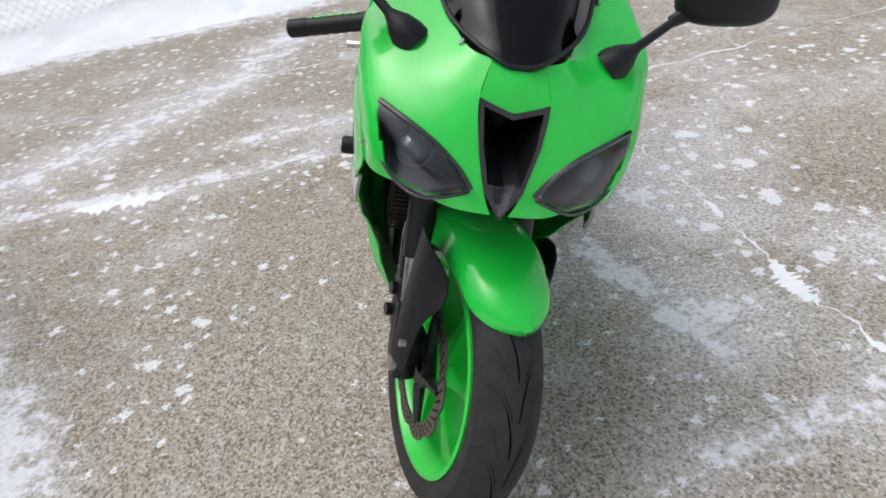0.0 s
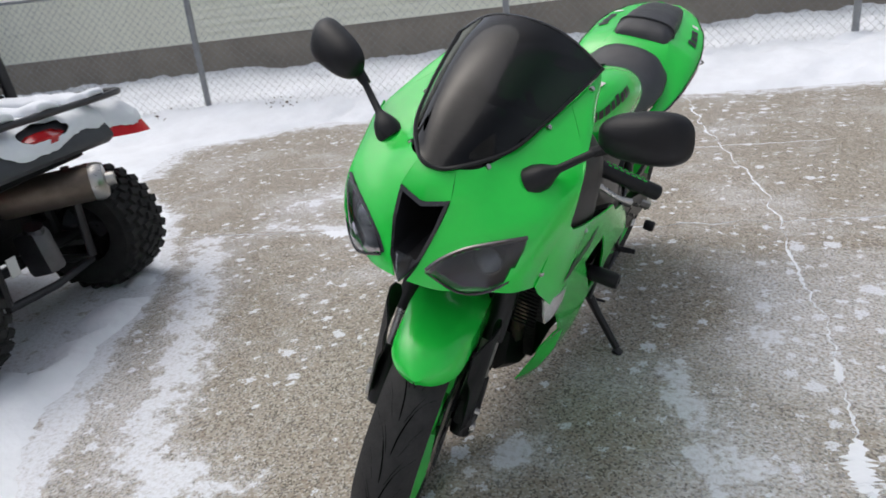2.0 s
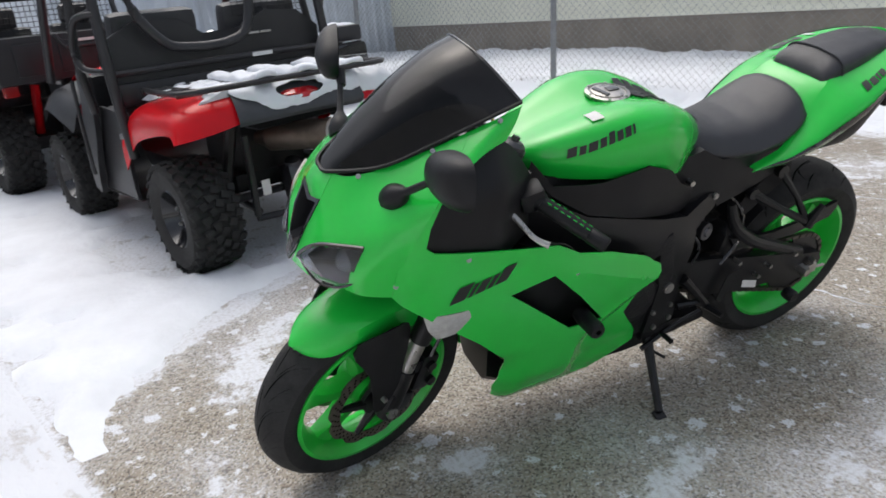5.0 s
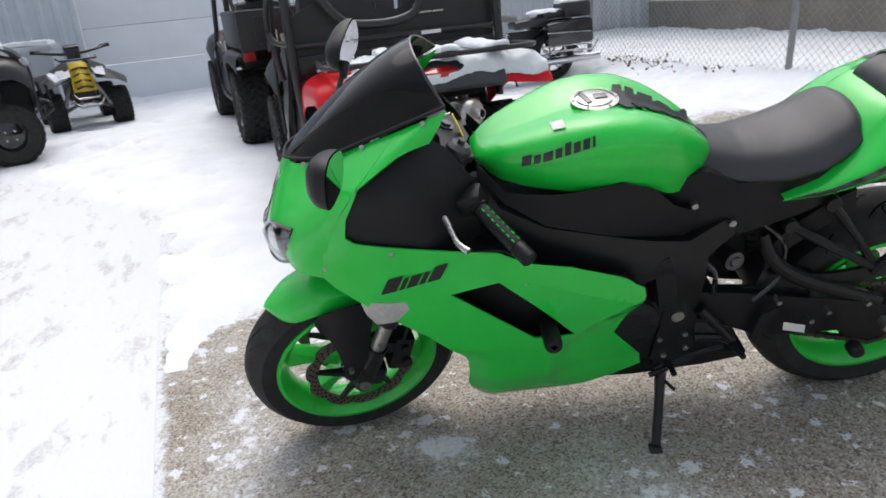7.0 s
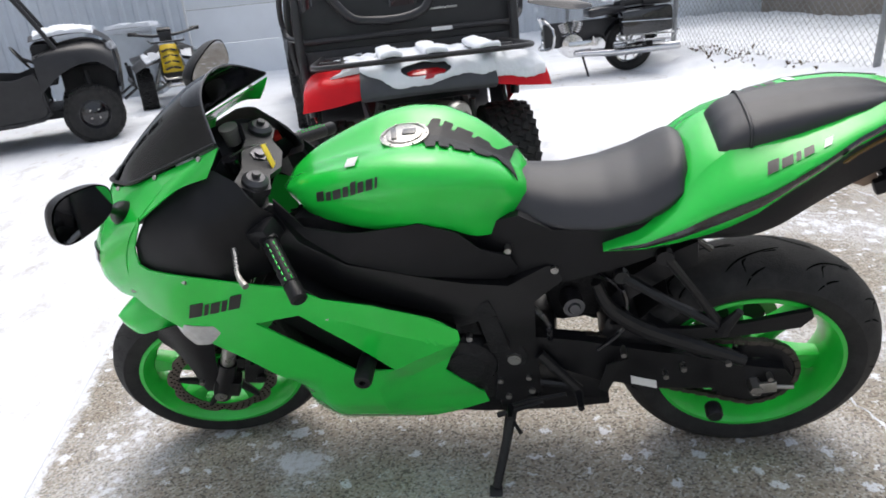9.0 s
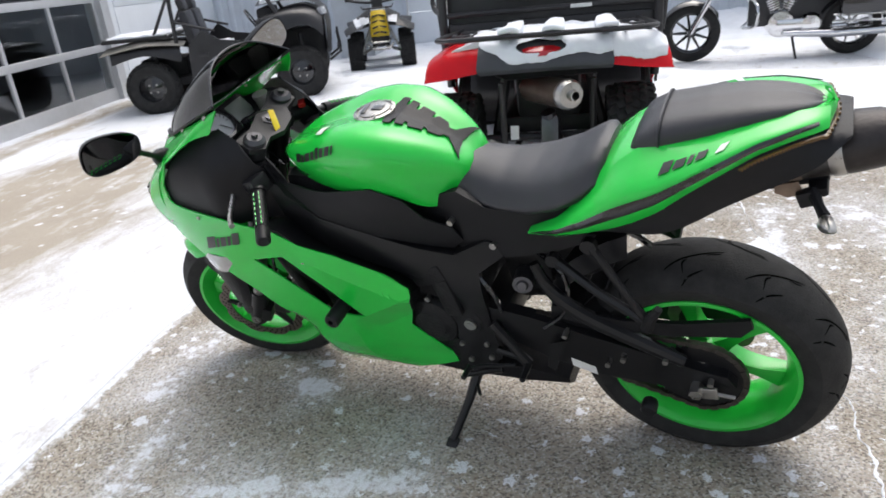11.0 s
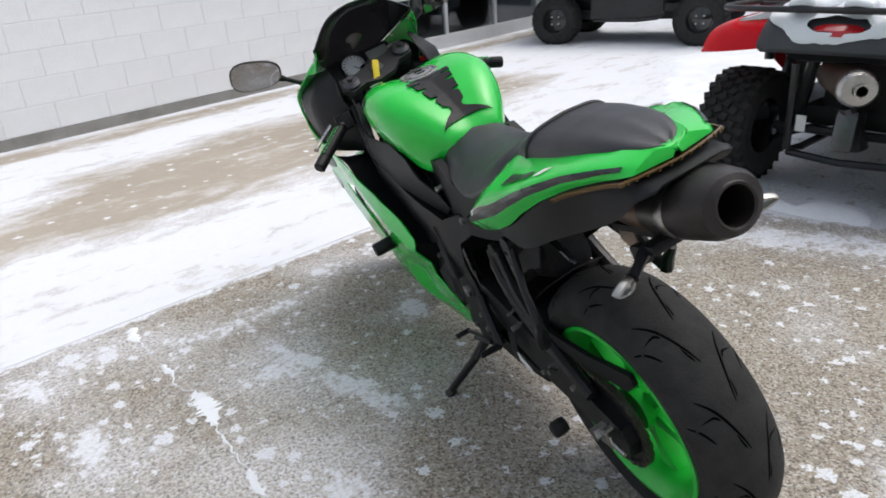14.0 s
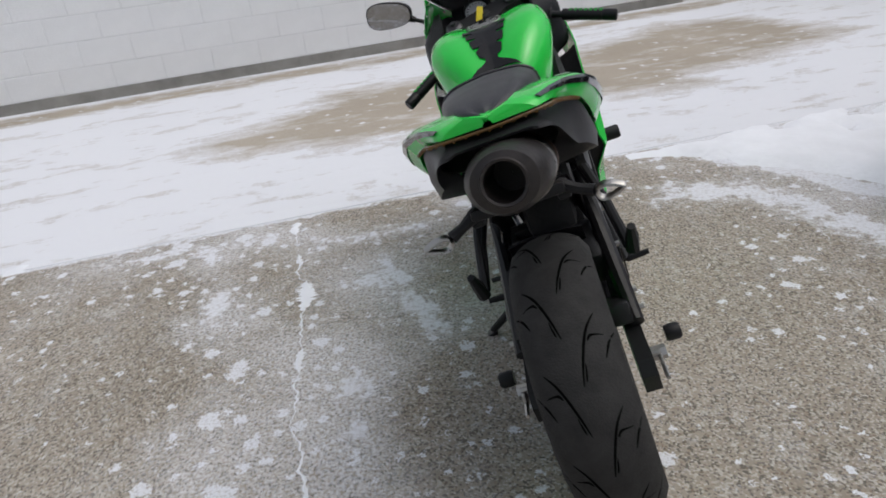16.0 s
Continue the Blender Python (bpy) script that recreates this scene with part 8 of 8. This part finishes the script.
tube(bm, [(1.02, -0.14, 0.4), (1.12, -0.1, 0.36), (1.12, 0.1, 0.36), (1.02, 0.14, 0.4)], 0.012, 8)
part("bumper", bm, STEEL, kid, "bare metal bumper")

for s in (1, -1):
    bm = shell([[(0.45, s * 0.1, 0.70), (0.45, s * 0.26, 0.62)], [(0.75, s * 0.1, 0.76), (0.78, s * 0.28, 0.66)], [(0.95, s * 0.11, 0.68), (0.98, s * 0.24, 0.58)]], 8, 6)
    part("side_pod", bm, UTV_BLACK, kid, "black side pod")
    bm = bmesh.new()
    tube(bm, [(0.62, s * 0.30, 0.86), (0.60, s * 0.40, 0.865)], 0.022, 8)
    part("grip", bm, BLACK, kid)
    bm = bmesh.new()
    tube(bm, [(0.95, s * 0.05, 0.30), (0.9, s * 0.28, 0.20)], 0.012, 8)
    part("control_arm", bm, STEEL, kid, "bare metal control arm")
bm = bmesh.new()
box(bm, (0.66, 0, 0.86), (0.08, 0.16, 0.09), (0, 20, 0), 0.025)
part("bar_pad", bm, UTV_BLACK, kid)
bm = bmesh.new()
tube(bm, [(0.82, -0.2, 0.78), (1.0, -0.18, 0.76), (1.0, 0.18, 0.76), (0.82, 0.2, 0.78)], 0.011, 8)
part("front_rack", bm, CAGE, kid)
part("snow", drift([[(0.6, -0.3, 0.585), (0.6, -0.14, 0.62)], [(0.85, -0.32, 0.605), (0.85, -0.14, 0.65)], [(1.05, -0.28, 0.53), (1.05, -0.14, 0.57)]], 20, 16, 51, lambda c: 0.3), SNOW, kid, "snow on the fender")

# plastic bins by the wall
for bx, by, hgt in ((-8.05, -3.55, 0.95), (-7.75, -4.35, 0.98)):
    tote = empty("storage_bin", heading(bx, by, 0.28, -0.96), "pale grey plastic storage bin with snow on its lid", "storage bin", "bins by the wall")
    bm = bmesh.new()
    w0, w1 = 0.27, 0.31
    loft(bm, [[V(-w0, -w0, 0), V(w0, -w0, 0), V(w0, w0, 0), V(-w0, w0, 0)], [V(-w1, -w1, hgt - 0.06), V(w1, -w1, hgt - 0.06), V(w1, w1, hgt - 0.06), V(-w1, w1, hgt - 0.06)]], loop=True, caps=True)
    part("body", bm, mat("pale_bin_plastic", (0.5, 0.54, 0.58), 0.5, 0, 0.1, 5), tote)
    bm = bmesh.new()
    box(bm, (0, 0, hgt - 0.03), (w1 * 2 + 0.05, w1 * 2 + 0.05, 0.06), None, 0.015)
    part("lid", bm, mat("pale_bin_lid", (0.55, 0.58, 0.62), 0.5, 0, 0.1, 5), tote)
    part("snow", drift([[(-w1, -w1, hgt), (-w1, w1, hgt)], [(0, -w1, hgt + 0.01), (0, w1, hgt + 0.01)], [(w1, -w1, hgt), (w1, w1, hgt)]], 24, 24, 61, lambda c: 0.5, 0.05), SNOW, tote, "snow on the lid")

# dry weeds and leaf litter along the fence
WEED = mat("dry_weed", (0.12, 0.09, 0.06), 0.8, 0, 0.4, 30)
rnd = random.Random(77)


def snow_top(x, y):
    return max(0.0, float(yard_snow(np.array([[x]]), np.array([[y]]))[0, 0])) + 0.005


for wx, wy, count, spread, tall in ((-6.6, 3.98, 40, 0.22, 0.1), (-6.0, 4.12, 34, 0.2, 0.09), (-5.3, 4.42, 22, 0.2, 0.07), (-3.9, 4.98, 14, 0.2, 0.05), (-0.72, 5.66, 44, 0.06, 0.2), (-0.42, 5.78, 18, 0.05, 0.12)):
    bm = bmesh.new()
    for k in range(count):
        x, y = wx + rnd.gauss(0, spread), wy + rnd.gauss(0, spread * 0.5)
        base = V(x, y, snow_top(x, y) - 0.01)
        lean = V(rnd.uniform(-1, 1), rnd.uniform(-1, 1), rnd.uniform(0.2, 1.6)).normalized()
        ln, w = tall * rnd.uniform(0.3, 1.0), rnd.uniform(0.004, 0.016)
        side = lean.cross(V(rnd.uniform(-1, 1), rnd.uniform(-1, 1), 0.3)).normalized()
        mid = base + lean * ln * 0.5 + V(0, 0, 0.01)
        bm.faces.new([bm.verts.new(q) for q in (base + side * w * 0.3, mid + side * w, base + lean * ln, mid - side * w, base - side * w * 0.3)])
    finish("dry_weeds", bm, WEED, label="clump of dry brown weeds and leaves by the fence", kind="stuff", category="weeds")

# cruiser beyond the quad
cru = empty("cruiser", heading(-6.85, 3.08, 0.175, -0.985, 0, 0.93), "black touring cruiser with chrome engine and saddlebags", "motorcycle")
for x, R, w in ((0, 0.31, 0.14), (1.66, 0.33, 0.1)):
    bm = bmesh.new()
    lathe(bm, [(R * 0.68, -w / 2), (R * 0.85, -w / 2), (R * 0.97, -w * 0.3), (R, 0), (R * 0.97, w * 0.3), (R * 0.85, w / 2), (R * 0.68, w / 2)], 40, Matrix.Translation((x, 0, R)), closed=True)
    ty = part("wheel", bm, RUBBER, cru, "black cruiser tyre")
    bm = bmesh.new()
    lathe(bm, [(R * 0.69, -w * 0.35), (R * 0.6, -w * 0.2), (R * 0.6, w * 0.2), (R * 0.69, w * 0.35)], 32, Matrix.Translation((x, 0, R)), closed=True)
    for k in range(9):
        a = 2 * math.pi * k / 9
        tube(bm, [V(x + 0.04 * math.cos(a), 0, R + 0.04 * math.sin(a)), V(x + R * 0.62 * math.cos(a), 0, R + R * 0.62 * math.sin(a))], [0.02, 0.012], 6)
    tube(bm, [V(x, -0.06, R), V(x, 0.06, R)], 0.04, 12)
    part("rim", bm, GLOSS if x else CHROME, ty, "cast spoke rim")
bm = bmesh.new()
rows = []
for i in range(13):
    a = radians(15 + 130 * i / 12)
    rows.append([V(1.66 + 0.36 * math.cos(a), y, 0.33 + 0.36 * math.sin(a) - 8 * y * y) for y in (-0.08, -0.04, 0, 0.04, 0.08)])
loft(bm, rows)
part("front_fender", thicken(bm, 0.004), GLOSS, cru, "gloss black front fender")
for s in (1, -1):
    bm = bmesh.new()
    tube(bm, [(1.66, s * 0.09, 0.33), (1.30, s * 0.09, 1.0)], [0.026, 0.03], 12)
    part("fork_leg", bm, CHROME, cru, "chrome fork leg")
    bm = bmesh.new()
    box(bm, (-0.12, s * 0.30, 0.60), (0.62, 0.18, 0.3), (0, 3, 0), 0.06)
    bag = part("saddlebag", bm, GLOSS, cru, "gloss black hard saddlebag")
    bm = bmesh.new()
    tube(bm, [(0.25, s * 0.36, 0.40), (-0.4, s * 0.40, 0.38), (-0.48, s * 0.38, 0.48)], 0.012, 8)
    tube(bm, [(0.25, s * 0.36, 0.46), (-0.42, s * 0.40, 0.45)], 0.01, 8)
    tube(bm, [(0.2, s * 0.40, 0.62), (-0.4, s * 0.40, 0.60)], 0.008, 6)
    part("bag_rail", bm, CHROME, bag, "chrome bag guard rail")
    bm = bmesh.new()
    tube(bm, [(1.1, s * 0.06, 0.35), (1.0, s * 0.32, 0.4), (1.0, s * 0.34, 0.6), (1.08, s * 0.1, 0.72)], 0.018, 8, smooth=3)
    part("crash_bar", bm, CHROME, cru)
    bm = bmesh.new()
    tube(bm, [(0.7, s * 0.2, 0.28), (0.2, s * 0.24, 0.26), (-0.55, s * 0.26, 0.28)], [0.03, 0.045, 0.045], 12)
    part("exhaust_pipe", bm, CHROME, cru, "long chrome exhaust pipe")
    bm = bmesh.new()
    tube(bm, [(1.34, s * 0.1, 1.0), (1.34, s * 0.16, 1.0)], 0.03, 12)
    tube(bm, [(1.42, s * 0.24, 0.78), (1.46, s * 0.24, 0.78)], 0.035, 12)
    part("signal", bm, AMBER, cru, "amber turn signal")
bm = bmesh.new()
for sgn, ang in ((1, -22), (-1, 22)):
    for k in range(7):
        lathe(bm, [(0.001, -0.006), (0.085, -0.006), (0.085, 0.006), (0.001, 0.006)], 18, Matrix.Translation((0.72, 0, 0.40)) @ Matrix.Rotation(radians(ang), 4, "Y") @ Matrix.Translation((0, 0, 0.1 + k * 0.026)) @ Matrix.Rotation(radians(90), 4, "X"))
part("cylinder", bm, CHROME, cru, "finned chrome V-twin cylinders")
bm = bmesh.new()
lathe(bm, [(0.13, -0.14), (0.15, -0.1), (0.15, 0.1), (0.13, 0.14), (0.001, 0.15)], 24, Matrix.Translation((0.72, 0, 0.38)))
lathe(bm, [(0.11, -0.12), (0.12, -0.1), (0.12, 0.12), (0.09, 0.16), (0.001, 0.165)], 24, Matrix.Translation((0.42, 0, 0.36)))
box(bm, (0.57, 0.13, 0.36), (0.42, 0.06, 0.14), None, 0.04)
part("engine_case", bm, CHROME, cru, "chrome engine cases")
bm = shell([[(0.45, -0.05, 0.80), (0.45, 0, 0.84), (0.45, 0.05, 0.80)], [(0.7, -0.16, 0.80), (0.7, 0, 0.92), (0.7, 0.16, 0.80)], [(1.0, -0.14, 0.86), (1.0, 0, 0.97), (1.0, 0.14, 0.86)], [(1.22, -0.05, 0.92), (1.22, 0, 0.96), (1.22, 0.05, 0.92)]], 12, 10)
part("fuel_tank", bm, GLOSS, cru, "gloss black teardrop tank")
bm = bmesh.new()
box(bm, (0.3, 0, 0.74), (0.45, 0.32, 0.1), (0, 4, 0), 0.04)
box(bm, (-0.02, 0, 0.82), (0.32, 0.28, 0.1), (0, 4, 0), 0.04)
box(bm, (-0.3, 0, 0.86), (0.36, 0.4, 0.2), None, 0.05)
part("seat", bm, VINYL, cru, "black two-up seat with snow on it")
bm = bmesh.new()
lump(bm, [(-0.1 + 0.1 * k, 0.02, 0.85) for k in range(4)], 0.11, 41, 0.35)
lump(bm, [(-0.3, 0.05, 0.95), (-0.2, -0.05, 0.95)], 0.13, 42, 0.35)
part("snow_on_seat", bm, SNOW, cru, "snow on the seat")
bm = bmesh.new()
rows = []
for i in range(11):
    a = radians(30 + 140 * i / 10)
    rows.append([V(0.36 * math.cos(a), y, 0.31 + 0.36 * math.sin(a) - 5 * y * y) for y in (-0.1, -0.05, 0, 0.05, 0.1)])
loft(bm, rows)
part("rear_fender", thicken(bm, 0.004), GLOSS, cru)
bm = bmesh.new()
tube(bm, [(0.9, -0.42, 1.12), (1.15, -0.3, 1.1), (1.25, -0.1, 1.04), (1.25, 0.1, 1.04), (1.15, 0.3, 1.1), (0.9, 0.42, 1.12)], 0.015, 8, smooth=3)
part("handlebar", bm, CHROME, cru)
bm = bmesh.new()
lathe(bm, [(0.001, 0.08), (0.06, 0.07), (0.1, 0.03), (0.11, -0.03), (0.06, -0.08), (0.001, -0.1)], 20, Matrix.Translation((1.42, 0, 0.98)) @ Matrix.Rotation(radians(-90), 4, "Z"))
part("headlamp", bm, CHROME, cru, "chrome headlamp")
bm = bmesh.new()
tube(bm, [(0.6, 0.08, 0.28), (0.55, 0.2, 0.0)], 0.014, 8)
part("kickstand", bm, CAGE, cru)
bm = bmesh.new()
box(bm, (0.6, 0, 0.5), (0.9, 0.1, 0.3), None, 0.03)
part("frame", bm, CAGE, cru)

# ---- glazed door, showroom behind it ----
door_a = empty("glazed_door", MA, "glazed sectional door with pale frame bars", "door")
door_a["kind"] = "structure"
DX0, DX1 = LEN_A + 0.06, LEN_A + DOOR_W - 0.06
cols, rws = 3, 5
for r in range(rws + 1):
    bm = bmesh.new()
    box(bm, ((DX0 + DX1) / 2, Y * 0.07, 0.08 + r * 0.585), (DX1 - DX0, 0.05, 0.085 if r else 0.16), None, 0.008)
    part("rail", bm, FRAME_AL, door_a)
for c in range(cols + 1):
    bm = bmesh.new()
    box(bm, (DX0 + 0.03 + (DX1 - DX0 - 0.06) * c / cols, Y * 0.072, 1.6), (0.05, 0.042, 3.2), None, 0.006)
    part("stile", bm, FRAME_AL, door_a)
for r in range(rws):
    for c in range(cols):
        bm = bmesh.new()
        w = (DX1 - DX0 - 0.06) / cols
        box(bm, (DX0 + 0.03 + w * (c + 0.5), Y * 0.075, 0.08 + 0.585 * (r + 0.5)), (w - 0.03, 0.006, 0.52))
        pane = part("pane", bm, CLEAR, door_a)
        pane.visible_shadow = False
bm = bmesh.new()
wallbox(bm, LEN_A, LEN_A + 0.06, 0, 3.1, Y * 0.0, Y * 0.2)
wallbox(bm, LEN_A + DOOR_W - 0.06, LEN_A + DOOR_W + 0.12, 0, 3.1, -Y * 0.02, Y * 0.2)
part("jamb", bm, FRAME_AL, door_a)
bm = bmesh.new()
wallbox(bm, LEN_A, LEN_A + DOOR_W + 0.12, 3.1, 4.2, Y * 0.0, Y * 0.2)
part("lintel", bm, MORTAR, wall_a)
bm = bmesh.new()
wallbox(bm, LEN_A + DOOR_W + 0.12, 15.2, 0, 4.2, Y * 0.0, Y * 0.2)
part("plain_wall", bm, PANEL_W, wall_a, "plain white wall panels")
for k in range(7):
    bm = bmesh.new()
    box(bm, (LEN_A + DOOR_W + 0.12 + (15.2 - LEN_A - DOOR_W) / 2, -Y * 0.006, 0.3 + k * 0.55), (15.2 - LEN_A - DOOR_W - 0.3, 0.012, 0.535), None, 0.004)
    part("wall_panel", bm, PANEL_W, wall_a)
# shell in near-black colour, which paints the room's dimness
room = empty("showroom", MA, "showroom behind the glazed door, its dimness painted as dark walls", "room")
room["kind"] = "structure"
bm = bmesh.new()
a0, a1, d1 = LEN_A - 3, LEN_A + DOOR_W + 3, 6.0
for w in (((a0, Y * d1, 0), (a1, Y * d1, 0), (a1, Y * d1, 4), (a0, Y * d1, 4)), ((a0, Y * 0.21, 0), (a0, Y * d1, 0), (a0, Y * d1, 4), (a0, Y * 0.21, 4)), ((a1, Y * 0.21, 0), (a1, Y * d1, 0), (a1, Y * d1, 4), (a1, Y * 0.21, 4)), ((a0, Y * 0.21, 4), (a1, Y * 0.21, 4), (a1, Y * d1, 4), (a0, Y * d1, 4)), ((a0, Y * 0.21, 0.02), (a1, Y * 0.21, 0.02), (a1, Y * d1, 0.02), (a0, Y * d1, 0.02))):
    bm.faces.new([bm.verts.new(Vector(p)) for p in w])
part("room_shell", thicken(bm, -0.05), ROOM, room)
for k, (x, y, z, sx, sz, rot) in enumerate(((LEN_A + 0.5, 0.9, 0.5, 0.35, 0.7, 18), (LEN_A + 0.95, 1.1, 0.45, 0.3, 0.6, -14), (LEN_A + 1.7, 1.6, 0.5, 0.9, 0.35, 4), (LEN_A + 2.2, 1.2, 0.4, 0.5, 0.25, -8))):
    bm = bmesh.new()
    box(bm, (x, Y * y, z), (sx, 0.3, sz), (0, rot, 0), 0.05)
    o = finish("covered_stock", bm, PANEL_W if k < 2 else GREY_PL, None, "pale covered stock standing in the showroom" if k < 2 else "dark machine standing in the showroom", MA, category="stock")


# ---- pieces of walls, last ----
BW, BH = 0.405, 0.203
full, half = block_mesh(BW, BH), block_mesh(BW / 2, BH)
for r in range(14):
    z = 0.09 + BH * (r + 0.5)
    x = X0 + (0 if r % 2 else BW / 2)
    while x + BW <= LEN_A + 0.01:
        o = new("block", full)
        o.parent = wall_a
        o.location = (x + BW / 2, -Y * 0.008, z)
        x += BW
    if x < LEN_A - 0.1:
        o = new("block", half)
        o.parent = wall_a
        o.location = (x + BW / 4, -Y * 0.008, z)
bm = bmesh.new()
loft(bm, [[V(0, 0.02, 0), V(34, 0.02, 0)], [V(0, -0.018, 0.002), V(34, -0.018, 0.002)], [V(0, 0.004, 0.108), V(34, 0.004, 0.108)]])
me = bpy.data.meshes.new("siding_board")
bmesh.ops.recalc_face_normals(bm, faces=bm.faces)
bm.to_mesh(me)
bm.free()
me.materials.append(SIDING)
for k in range(28):
    o = new("siding_board", me)
    o.parent = house
    o.location = (0, 0, 0.55 + k * 0.105)
